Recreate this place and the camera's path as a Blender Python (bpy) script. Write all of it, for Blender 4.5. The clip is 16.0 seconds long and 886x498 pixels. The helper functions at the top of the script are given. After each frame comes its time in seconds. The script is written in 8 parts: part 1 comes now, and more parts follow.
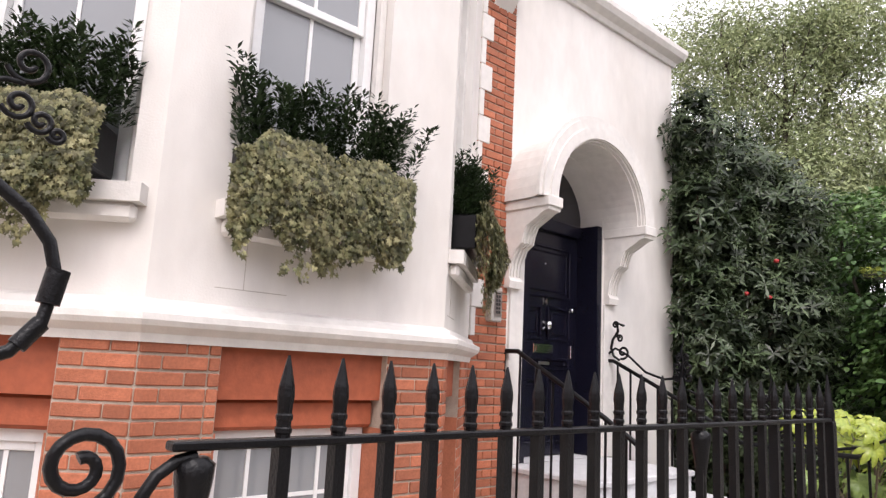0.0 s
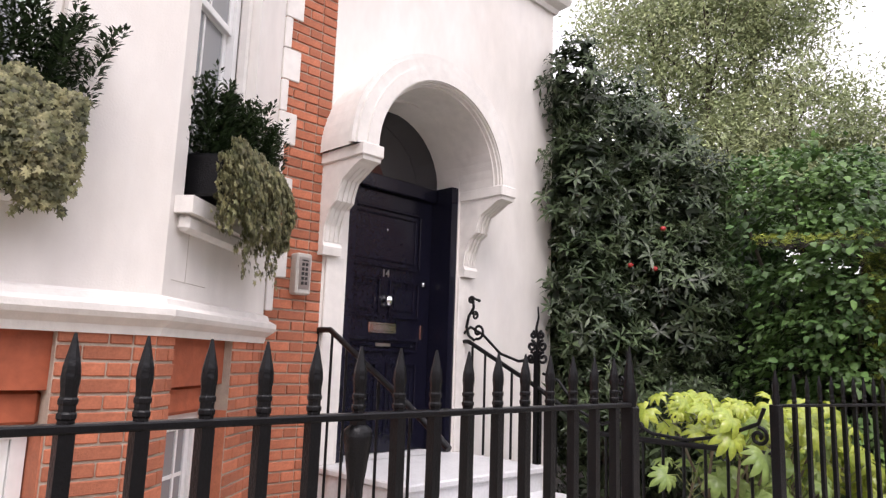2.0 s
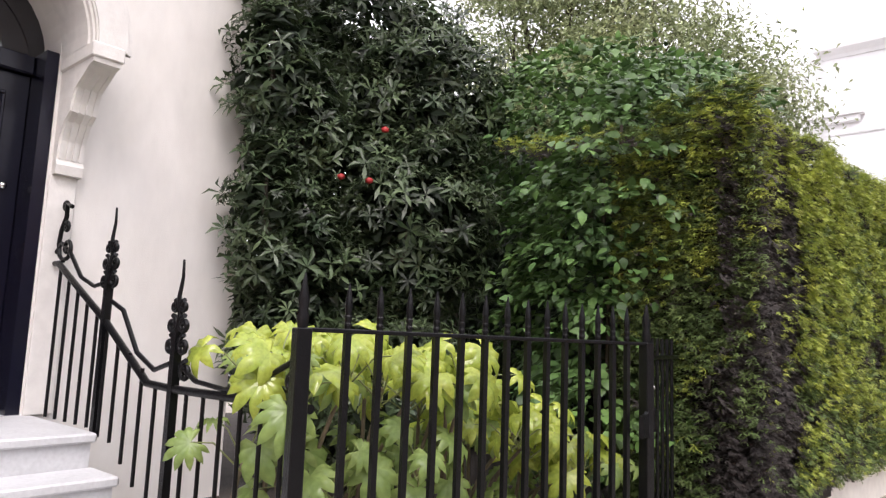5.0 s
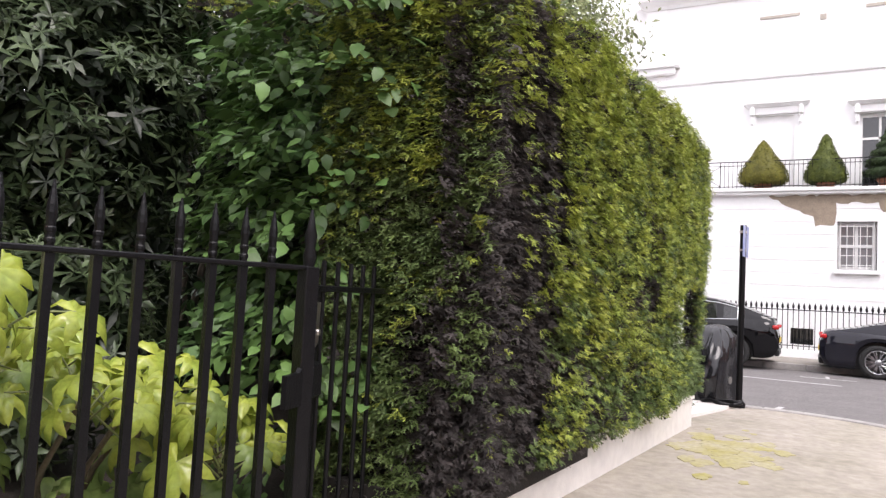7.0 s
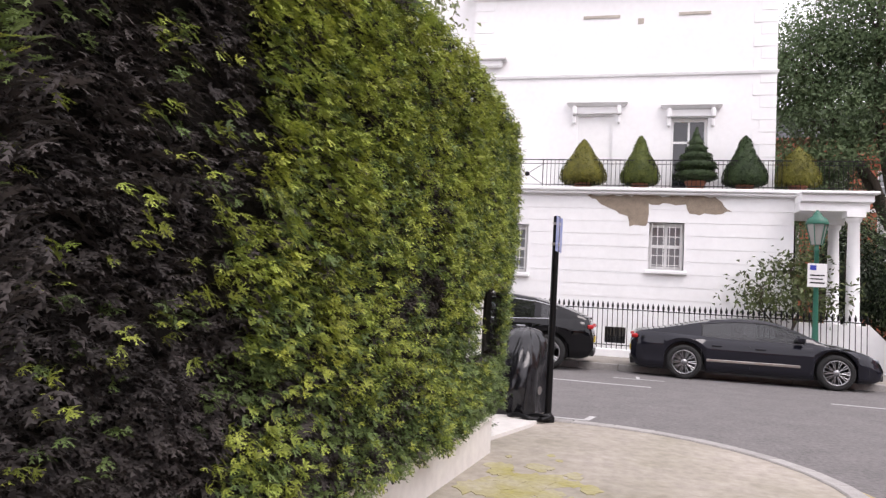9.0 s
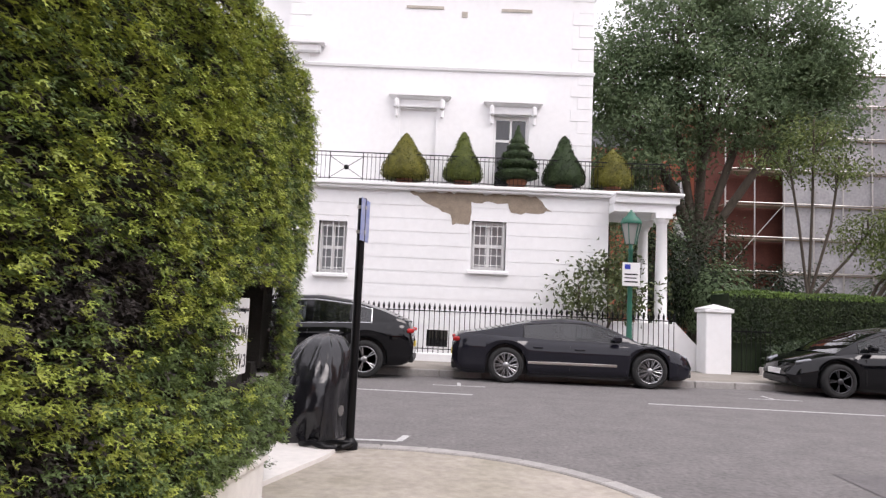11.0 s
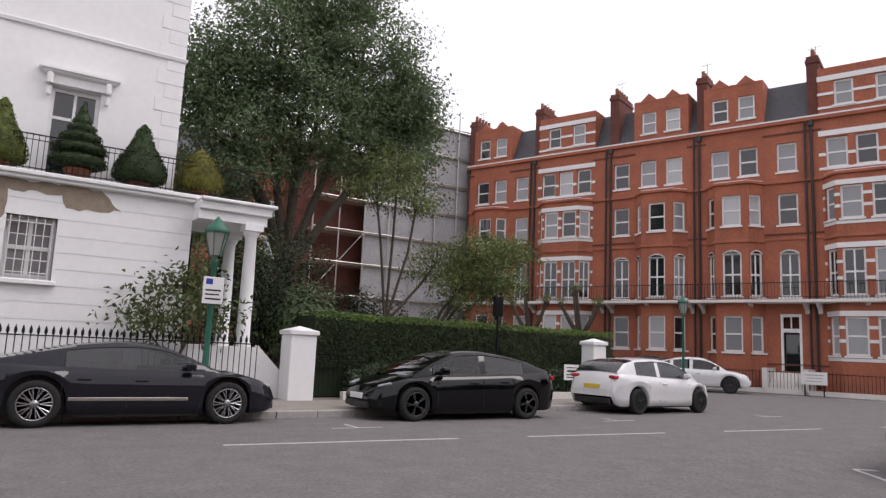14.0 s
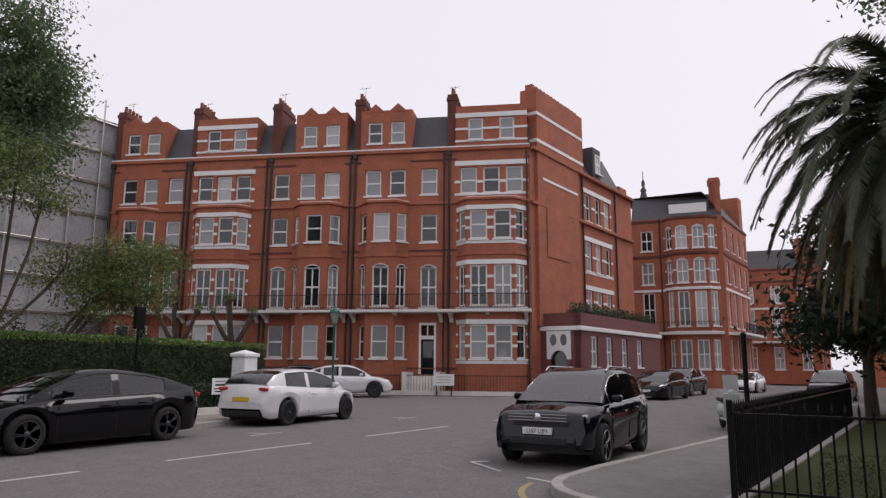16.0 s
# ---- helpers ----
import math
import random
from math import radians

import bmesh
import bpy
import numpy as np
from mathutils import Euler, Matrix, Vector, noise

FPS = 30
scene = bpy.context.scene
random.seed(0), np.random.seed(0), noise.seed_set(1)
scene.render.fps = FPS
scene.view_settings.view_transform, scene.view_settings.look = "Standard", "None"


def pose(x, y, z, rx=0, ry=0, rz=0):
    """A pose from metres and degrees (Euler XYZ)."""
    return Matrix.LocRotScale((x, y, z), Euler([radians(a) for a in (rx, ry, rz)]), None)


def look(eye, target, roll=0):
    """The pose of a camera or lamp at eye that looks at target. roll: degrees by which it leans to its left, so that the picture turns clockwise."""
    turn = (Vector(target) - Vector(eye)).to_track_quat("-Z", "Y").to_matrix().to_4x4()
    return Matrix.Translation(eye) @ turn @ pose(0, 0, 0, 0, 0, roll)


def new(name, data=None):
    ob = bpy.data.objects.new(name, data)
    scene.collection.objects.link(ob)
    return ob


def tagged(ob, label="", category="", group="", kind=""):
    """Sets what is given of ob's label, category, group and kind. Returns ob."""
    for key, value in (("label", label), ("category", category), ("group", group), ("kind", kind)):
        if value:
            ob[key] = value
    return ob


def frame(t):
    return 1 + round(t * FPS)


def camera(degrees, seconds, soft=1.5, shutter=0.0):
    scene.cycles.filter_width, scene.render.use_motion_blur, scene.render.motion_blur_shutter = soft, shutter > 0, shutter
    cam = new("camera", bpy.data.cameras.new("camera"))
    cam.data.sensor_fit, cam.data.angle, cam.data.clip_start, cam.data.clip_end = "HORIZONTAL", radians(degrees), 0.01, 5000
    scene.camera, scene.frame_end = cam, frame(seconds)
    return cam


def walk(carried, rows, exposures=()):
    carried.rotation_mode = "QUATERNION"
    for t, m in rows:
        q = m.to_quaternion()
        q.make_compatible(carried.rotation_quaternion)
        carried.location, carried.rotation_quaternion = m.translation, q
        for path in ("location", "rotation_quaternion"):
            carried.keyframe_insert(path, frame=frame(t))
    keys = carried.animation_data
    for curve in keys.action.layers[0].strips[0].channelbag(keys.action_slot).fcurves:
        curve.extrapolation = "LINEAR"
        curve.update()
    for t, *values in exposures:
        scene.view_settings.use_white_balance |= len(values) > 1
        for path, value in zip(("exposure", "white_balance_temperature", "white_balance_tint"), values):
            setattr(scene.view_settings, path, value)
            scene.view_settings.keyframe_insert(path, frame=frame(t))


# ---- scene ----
cam = camera(65.2, 16.0, soft=1.35)
PATH = [
    (0, (-0.031, -4.017, 1.657), (-1.484, -2.683, 1.991), 2.9),
    (0.5, (0.001, -3.665, 1.633), (-1.428, -2.305, 1.963), 2.7),
    (1, (-0.058, -3.233, 1.672), (-1.465, -1.849, 1.996), 2.4),
    (1.5, (0.026, -2.835, 1.644), (-1.37, -1.44, 1.968), 2.0),
    (2, (0.092, -2.438, 1.636), (-1.295, -1.032, 1.95), 2.0),
    (2.5, (0.05, -2.054, 1.658), (-1.307, -0.616, 1.959), 1.9),
    (3, (0.26, -1.646, 1.643), (-1.099, -0.209, 1.933), 1.6),
    (5.5, (0.686, 0.888, 1.36), (-0.551, 2.442, 1.598), 2.8),
    (6, (0.725, 1.236, 1.344), (-0.4, 2.877, 1.553), 3.0),
    (6.5, (0.682, 1.637, 1.341), (-0.329, 3.356, 1.487), 2.9),
    (7, (0.624, 2.08, 1.364), (-0.311, 3.843, 1.487), 3.0),
    (7.5, (0.593, 2.536, 1.374), (-0.265, 4.338, 1.493), 3.2),
    (8, (0.6, 2.944, 1.369), (-0.144, 4.796, 1.497), 3.1),
    (8.5, (0.616, 3.362, 1.397), (-0.015, 5.255, 1.53), 3.1),
    (9, (0.617, 3.743, 1.419), (0.113, 5.673, 1.558), 3.3),
    (9.5, (0.644, 4.136, 1.42), (0.253, 6.092, 1.567), 3.2),
    (12, (0.827, 5.854, 1.385), (1.029, 7.835, 1.57), 1.7),
    (12.5, (0.93, 6.181, 1.405), (1.239, 8.148, 1.587), 1.5),
    (13, (0.979, 6.451, 1.48), (1.511, 8.368, 1.685), 2.1),
    (13.5, (1.108, 6.755, 1.455), (1.945, 8.554, 1.705), 2.1),
    (14, (1.206, 7.036, 1.43), (2.281, 8.697, 1.718), 2.5),
    (14.5, (1.257, 7.066, 1.45), (2.591, 8.521, 1.774), 2.0),
    (15, (1.326, 7.092, 1.481), (2.853, 8.336, 1.826), 1.6),
    (15.5, (1.387, 7.114, 1.508), (3.03, 8.201, 1.851), 0.9),
    (16, (1.387, 7.114, 1.508), (3.111, 8.072, 1.845), 0.4),
]

EXPOSURES = [(0, 1.05, 6500, 18), (3, 1.08, 6500, 20), (5.5, 1.2, 6500, 18), (6.5, 1.25, 6500, 18), (7.5, 1.0, 6500, 19), (9.5, 0.78, 6500, 20), (12.0, 0.62, 6500, 18), (13.0, 0.40, 6500, 18), (14.5, 0.0, 6500, 18), (16, -0.26, 6500, 18)]
walk(cam, [(t, look(e, g, r)) for t, e, g, r in PATH], EXPOSURES)

# ---- world and sun: overcast afternoon ----
world = bpy.data.worlds.new("overcast")
scene.world = world
world.use_nodes = True
nt = world.node_tree
nt.nodes.clear()
sky = nt.nodes.new("ShaderNodeTexSky")
sky.sky_type, sky.sun_disc = "NISHITA", False
sky.sun_elevation, sky.sun_rotation = radians(53), radians(132)
sky.dust_density = 4.0
hsv = nt.nodes.new("ShaderNodeHueSaturation")
hsv.inputs["Saturation"].default_value = 0.12
haze = nt.nodes.new("ShaderNodeMix")
haze.data_type, haze.blend_type = "RGBA", "MIX"
haze.inputs[0].default_value = 0.8
haze.inputs[7].default_value = (11.6, 11.7, 12.2, 1)
bg = nt.nodes.new("ShaderNodeBackground")
bg.inputs["Strength"].default_value = 0.1
wout = nt.nodes.new("ShaderNodeOutputWorld")
nt.links.new(sky.outputs[0], hsv.inputs["Color"])
nt.links.new(hsv.outputs[0], haze.inputs[6])
nt.links.new(haze.outputs[2], bg.inputs["Color"])
nt.links.new(bg.outputs[0], wout.inputs["Surface"])
sun_data = bpy.data.lights.new("sun", "SUN")
sun_data.energy, sun_data.angle, sun_data.color = 0.9, radians(25), (1.0, 0.96, 0.9)
sun = new("sun", sun_data)
sun.matrix_world = look((0, 0, 40), (-22, 20, 0))


# ---- materials ----
def material(name, color, rough=0.6, metal=0.0, vary=0.25, scale=6.0, bump=0.0, bump_scale=60.0, second=None, spec=0.5, island=0.0, obrand=0.0, coat=0.0, streak=0.0):
    """Noise-varied paint, stone or leaf: two scales of colour change and a fine relief."""
    mt = bpy.data.materials.new(name)
    mt.use_nodes = True
    t = mt.node_tree
    b = t.nodes["Principled BSDF"]
    b.inputs["Roughness"].default_value, b.inputs["Metallic"].default_value = rough, metal
    b.inputs["Specular IOR Level"].default_value = spec
    b.inputs["Coat Weight"].default_value = coat
    tc = t.nodes.new("ShaderNodeTexCoord")
    mp = t.nodes.new("ShaderNodeMapping")
    t.links.new(tc.outputs["Object"], mp.inputs["Vector"])
    if streak:
        mp.inputs["Scale"].default_value = (1, 1, streak)
    n1 = t.nodes.new("ShaderNodeTexNoise")
    n1.inputs["Scale"].default_value, n1.inputs["Detail"].default_value, n1.inputs["Roughness"].default_value = scale, 6, 0.65
    t.links.new(mp.outputs[0], n1.inputs["Vector"])
    n2 = t.nodes.new("ShaderNodeTexNoise")
    n2.inputs["Scale"].default_value, n2.inputs["Detail"].default_value = scale * 9, 3
    t.links.new(mp.outputs[0], n2.inputs["Vector"])
    ramp = t.nodes.new("ShaderNodeMapRange")
    ramp.inputs[1].default_value, ramp.inputs[2].default_value = 0.3, 0.72
    t.links.new(n1.outputs["Fac"], ramp.inputs[0])
    mix = t.nodes.new("ShaderNodeMix")
    mix.data_type = "RGBA"
    c2 = second or tuple(c * (1 - vary) for c in color)
    mix.inputs[6].default_value, mix.inputs[7].default_value = (*c2, 1), (*color, 1)
    t.links.new(ramp.outputs[0], mix.inputs[0])
    fine = t.nodes.new("ShaderNodeMapRange")
    fine.inputs[1].default_value, fine.inputs[2].default_value = 0.3, 0.7
    fine.inputs[3].default_value, fine.inputs[4].default_value = 1 - vary * 0.6, 1 + vary * 0.3
    t.links.new(n2.outputs["Fac"], fine.inputs[0])
    mul = t.nodes.new("ShaderNodeMix")
    mul.data_type, mul.blend_type = "RGBA", "MULTIPLY"
    mul.inputs[0].default_value = 1.0
    t.links.new(mix.outputs[2], mul.inputs[6])
    t.links.new(fine.outputs[0], mul.inputs[7])
    col = mul.outputs[2]
    if island or obrand:
        src = t.nodes.new("ShaderNodeNewGeometry").outputs["Random Per Island"] if island else t.nodes.new("ShaderNodeObjectInfo").outputs["Random"]
        k = island or obrand
        r = t.nodes.new("ShaderNodeMapRange")
        r.inputs[3].default_value, r.inputs[4].default_value = 1 - k, 1 + k * 0.6
        t.links.new(src, r.inputs[0])
        m3 = t.nodes.new("ShaderNodeMix")
        m3.data_type, m3.blend_type = "RGBA", "MULTIPLY"
        m3.inputs[0].default_value = 1.0
        t.links.new(col, m3.inputs[6])
        t.links.new(r.outputs[0], m3.inputs[7])
        col = m3.outputs[2]
    t.links.new(col, b.inputs["Base Color"])
    if bump:
        n3 = t.nodes.new("ShaderNodeTexNoise")
        n3.inputs["Scale"].default_value, n3.inputs["Detail"].default_value = bump_scale, 4
        t.links.new(tc.outputs["Object"], n3.inputs["Vector"])
        bp = t.nodes.new("ShaderNodeBump")
        bp.inputs["Strength"].default_value, bp.inputs["Distance"].default_value = bump, 0.01
        t.links.new(n3.outputs["Fac"], bp.inputs["Height"])
        t.links.new(bp.outputs[0], b.inputs["Normal"])
    return mt


def glass_dark(name, tint, rough=0.03, spec=0.8):
    """Window glass in front of a dim room: a dark glossy pane."""
    mt = bpy.data.materials.new(name)
    mt.use_nodes = True
    b = mt.node_tree.nodes["Principled BSDF"]
    b.inputs["Base Color"].default_value = (*tint, 1)
    b.inputs["Roughness"].default_value = rough
    b.inputs["Specular IOR Level"].default_value = spec
    b.inputs["IOR"].default_value = 1.52
    return mt


STUCCO = material("white_stucco", (0.80, 0.775, 0.745), 0.7, vary=0.10, scale=0.7, second=(0.66, 0.62, 0.57), streak=0.45, bump=0.15, bump_scale=90)
CREAM = material("cream_painted_stone", (0.76, 0.73, 0.69), 0.65, vary=0.13, scale=1.3, bump=0.2, bump_scale=70)
STONE = material("weathered_stone", (0.55, 0.50, 0.43), 0.8, vary=0.3, scale=4, bump=0.4)
WHITEPAINT = material("white_gloss_paint", (0.80, 0.80, 0.79), 0.35, vary=0.06, scale=3)
WHITE_WALL = material("bright_white_render", (0.86, 0.86, 0.86), 0.65, vary=0.05, scale=0.7, bump=0.1, bump_scale=80)
BARE = material("bare_render_patch", (0.36, 0.29, 0.22), 0.85, vary=0.35, scale=5, bump=0.4)
BRICK_NEAR = material("orange_red_brick", (0.50, 0.165, 0.085), 0.82, vary=0.28, scale=9, bump=0.4, bump_scale=160, obrand=0.28)
BRICK_STUFF = material("orange_red_brick_joined", (0.50, 0.165, 0.085), 0.82, vary=0.28, scale=9, bump=0.4, bump_scale=160, island=0.28)
MORTAR = material("lime_mortar", (0.50, 0.42, 0.34), 0.9, vary=0.25, scale=14, bump=0.4, bump_scale=200)
TERRACOTTA = material("terracotta_panel", (0.42, 0.105, 0.045), 0.7, vary=0.3, scale=2, bump=0.2)
IRON = material("black_painted_iron", (0.006, 0.006, 0.007), 0.3, vary=0.3, scale=18, bump=0.25, bump_scale=120, spec=0.22)
DOORBLACK = material("black_gloss_door", (0.008, 0.008, 0.017), 0.22, vary=0.15, scale=5, spec=0.3)
CHROME = material("polished_chrome", (0.75, 0.75, 0.76), 0.12, 1.0, vary=0.05)
STEEL = material("brushed_steel", (0.55, 0.53, 0.50), 0.3, 1.0, vary=0.15, scale=30)
ASPHALT = material("asphalt", (0.20, 0.186, 0.182), 0.9, vary=0.5, second=(0.145, 0.137, 0.134), scale=2.2, bump=0.9, bump_scale=90)
PAVING = material("paving_slab", (0.34, 0.31, 0.27), 0.85, vary=0.25, scale=2.5, bump=0.3, bump_scale=120, obrand=0.16)
PAVE_BASE = material("paving_bed", (0.42, 0.375, 0.33), 0.9, vary=0.3, scale=1.4, second=(0.29, 0.265, 0.205), bump=0.3)
MOSS = material("mossy_paving", (0.43, 0.39, 0.31), 0.9, vary=0.3, scale=2.6, second=(0.34, 0.31, 0.07), bump=0.4)
PAVE_GREY = material("grey_worn_paving", (0.21, 0.20, 0.19), 0.9, vary=0.25, scale=2.0, bump=0.3, bump_scale=120)
KERB = material("granite_kerb", (0.42, 0.40, 0.38), 0.8, vary=0.25, scale=8, bump=0.3, obrand=0.15)
ROADWHITE = material("worn_road_paint", (0.62, 0.61, 0.60), 0.8, vary=0.35, scale=12)
ROADYELLOW = material("worn_yellow_paint", (0.47, 0.38, 0.20), 0.8, vary=0.35, scale=12)
SOIL = material("garden_soil", (0.05, 0.038, 0.028), 0.95, vary=0.4, scale=8, bump=0.8)
# pale base colour of GLASS stands in for reflected sky and net curtain
GLASS = glass_dark("window_glass", (0.24, 0.25, 0.26))
GLASS_DARK = glass_dark("dark_window_glass", (0.018, 0.02, 0.022))
TRIM_DARK = material("black_plastic_key", (0.03, 0.03, 0.03), 0.5, vary=0.1)
CURTAIN = material("net_curtain", (0.62, 0.62, 0.60), 0.8, vary=0.2, scale=3, streak=0.1)


# ---- mesh helpers ----
class Shape:
    """Vertices and faces of one part, gathered piece by piece."""

    def __init__(self):
        self.v, self.f, self.smooth = [], [], []

    def add(self, verts, faces, smooth=False):
        o = len(self.v)
        self.v.extend([tuple(p) for p in verts])
        self.f.extend([tuple(o + i for i in f) for f in faces])
        self.smooth.extend([smooth] * len(faces))
        return self

    def box(self, x0, x1, y0, y1, z0, z1, ch=0.0):
        if ch <= 0:
            vs = [(x, y, z) for z in (z0, z1) for y in (y0, y1) for x in (x0, x1)]
            return self.add(vs, [(0, 2, 3, 1), (4, 5, 7, 6), (0, 1, 5, 4), (2, 6, 7, 3), (0, 4, 6, 2), (1, 3, 7, 5)])
        ch = min(ch, 0.49 * min(x1 - x0, y1 - y0, z1 - z0))
        vs, idx = [], {}
        for sx in (0, 1):
            for sy in (0, 1):
                for sz in (0, 1):
                    c = ((x0, x1)[sx], (y0, y1)[sy], (z0, z1)[sz])
                    s = [1 - 2 * k for k in (sx, sy, sz)]
                    for ax in range(3):
                        p = [c[k] + (0 if k == ax else ch * s[k]) for k in range(3)]
                        idx[sx, sy, sz, ax] = len(vs)
                        vs.append(p)
        fs = []
        for ax in range(3):
            o1, o2 = [k for k in range(3) if k != ax]
            for s in (0, 1):
                ring = []
                for a, b in ((0, 0), (1, 0), (1, 1), (0, 1)):
                    k = [0, 0, 0]
                    k[ax], k[o1], k[o2] = s, a, b
                    ring.append(idx[(*k, ax)])
                fs.append(ring)
            for a in (0, 1):
                for b in (0, 1):
                    e = []
                    for s, order in ((0, (o1, o2)), (1, (o2, o1))):
                        k = [0, 0, 0]
                        k[ax], k[o1], k[o2] = s, a, b
                        e += [idx[(*k, order[0])], idx[(*k, order[1])]]
                    fs.append(e)
        for sx in (0, 1):
            for sy in (0, 1):
                for sz in (0, 1):
                    fs.append([idx[sx, sy, sz, ax] for ax in range(3)])
        return self.add(vs, fs)

    def rod(self, p0, p1, r0, r1=None, n=8, smooth=True):
        r1 = r0 if r1 is None else r1
        p0, p1 = Vector(p0), Vector(p1)
        q = (p1 - p0).to_track_quat("Z", "Y")
        vs = []
        for p, r in ((p0, r0), (p1, r1)):
            for k in range(n):
                a = 2 * math.pi * (k + 0.5) / n
                vs.append(p + q @ Vector((r * math.cos(a), r * math.sin(a), 0)))
        self.add(vs, [(k, (k + 1) % n, n + (k + 1) % n, n + k) for k in range(n)], smooth and n > 5)
        return self.add(vs, [tuple(range(n - 1, -1, -1)), tuple(range(n, 2 * n))])

    def lathe(self, profile, at=(0, 0, 0), n=16, smooth=True, axis="z"):
        vs = []
        for r, h in profile:
            for k in range(n):
                a = 2 * math.pi * k / n
                c, s = r * math.cos(a), r * math.sin(a)
                p = (c, s, h) if axis == "z" else ((c, h, s) if axis == "y" else (h, c, s))
                vs.append((at[0] + p[0], at[1] + p[1], at[2] + p[2]))
        fs = [(i * n + k, i * n + (k + 1) % n, (i + 1) * n + (k + 1) % n, (i + 1) * n + k) for i in range(len(profile) - 1) for k in range(n)]
        self.add(vs, fs, smooth)
        m = (len(profile) - 1) * n
        return self.add(vs, [tuple(range(n - 1, -1, -1)), tuple(range(m, m + n))])

    def tube(self, pts, r, n=6, r_end=None):
        pts = [Vector(p) for p in pts]
        r_end = r if r_end is None else r_end
        vs, up = [], None
        for i, p in enumerate(pts):
            d = (pts[min(i + 1, len(pts) - 1)] - pts[max(i - 1, 0)]).normalized()
            if up is None:
                up = d.orthogonal().normalized()
            up = (up - d * up.dot(d)).normalized()
            side = d.cross(up)
            rr = r + (r_end - r) * i / max(1, len(pts) - 1)
            for k in range(n):
                a = 2 * math.pi * k / n
                vs.append(p + (up * math.cos(a) + side * math.sin(a)) * rr)
        fs = [(i * n + k, i * n + (k + 1) % n, (i + 1) * n + (k + 1) % n, (i + 1) * n + k) for i in range(len(pts) - 1) for k in range(n)]
        self.add(vs, fs, True)
        m = (len(pts) - 1) * n
        return self.add(vs, [tuple(range(n - 1, -1, -1)), tuple(range(m, m + n))])

    def prism(self, outline, z0, z1):
        """An outline in x, y, pulled up from z0 to z1."""
        n = len(outline)
        vs = [(x, y, z0) for x, y in outline] + [(x, y, z1) for x, y in outline]
        fs = [(k, (k + 1) % n, n + (k + 1) % n, n + k) for k in range(n)]
        return self.add(vs, fs + [tuple(range(n - 1, -1, -1)), tuple(range(n, 2 * n))])

    def slab_xz(self, outline, y0, y1):
        """An outline in x, z, pulled from y0 to y1."""
        n = len(outline)
        vs = [(x, y0, z) for x, z in outline] + [(x, y1, z) for x, z in outline]
        fs = [(k, (k + 1) % n, n + (k + 1) % n, n + k) for k in range(n)]
        return self.add(vs, fs + [tuple(range(n - 1, -1, -1)), tuple(range(n, 2 * n))])

    def turned(self, m):
        self.v = [tuple(m @ Vector(p)) for p in self.v]
        return self


def part(name, shape, mat, parent=None, label="", m=None):
    """Links a shape as one mesh object under a thing or a part."""
    me = bpy.data.meshes.new(name)
    me.from_pydata(shape.v, [], shape.f)
    me.polygons.foreach_set("use_smooth", shape.smooth)
    me.validate()
    me.materials.append(mat)
    me.update()
    ob = new(name, me)
    if parent is not None:
        ob.parent = parent
    if m is not None:
        ob.matrix_basis = m
    if label:
        tagged(ob, label)
    return ob


def thing(name, label, category, m=None, group="", kind=""):
    ob = new(name)
    if m is not None:
        ob.matrix_basis = m
    return tagged(ob, label, category, group, kind)


def setting(name, shape, mat, label, category):
    return tagged(part(name, shape, mat), label, category, kind="structure")


def face_frame(p, q):
    """The pose of a wall that runs from p to q seen from outside: local x along it, local -y outward, z up."""
    a = math.degrees(math.atan2(q[1] - p[1], q[0] - p[0]))
    return pose(p[0], p[1], 0, 0, 0, a)


def leaf_stuff(name, centres, normals, size, mat, parent=None, label="", aspect=0.55, fold=0.25, spread=0.8, seed=1, category="", kind="stuff"):
    """Many folded leaves, each two triangles a side, round the given centres."""
    rng = np.random.default_rng(seed)
    c = np.asarray(centres, float)
    k = len(c)
    nn = np.asarray(normals, float) + rng.normal(0, spread, (k, 3))
    nn /= np.linalg.norm(nn, axis=1)[:, None] + 1e-9
    tt = rng.normal(0, 1, (k, 3))
    tt -= (tt * nn).sum(1)[:, None] * nn
    tt /= np.linalg.norm(tt, axis=1)[:, None] + 1e-9
    bb = np.cross(nn, tt)
    s = (size * rng.uniform(0.65, 1.35, k))[:, None]
    p0 = c - tt * s * 0.5
    p2 = c + tt * s * 0.5 - nn * s * fold * 0.5
    p1 = c + bb * s * aspect * 0.5 + nn * s * fold * 0.4
    p3 = c - bb * s * aspect * 0.5 + nn * s * fold * 0.4
    verts = np.stack([p0, p1, p2, p3], 1).reshape(-1, 3)
    idx = np.arange(k)[:, None] * 4
    tris = np.concatenate([idx + [0, 1, 2], idx + [0, 2, 3]], 1).reshape(-1)
    me = bpy.data.meshes.new(name)
    me.vertices.add(len(verts))
    me.vertices.foreach_set("co", verts.ravel())
    me.loops.add(len(tris))
    me.loops.foreach_set("vertex_index", tris)
    me.polygons.add(k * 2)
    me.polygons.foreach_set("loop_start", np.arange(k * 2) * 3)
    me.update(calc_edges=True)
    me.materials.append(mat)
    ob = new(name, me)
    if parent is not None:
        ob.parent = parent
    return tagged(ob, label, category, kind=kind)


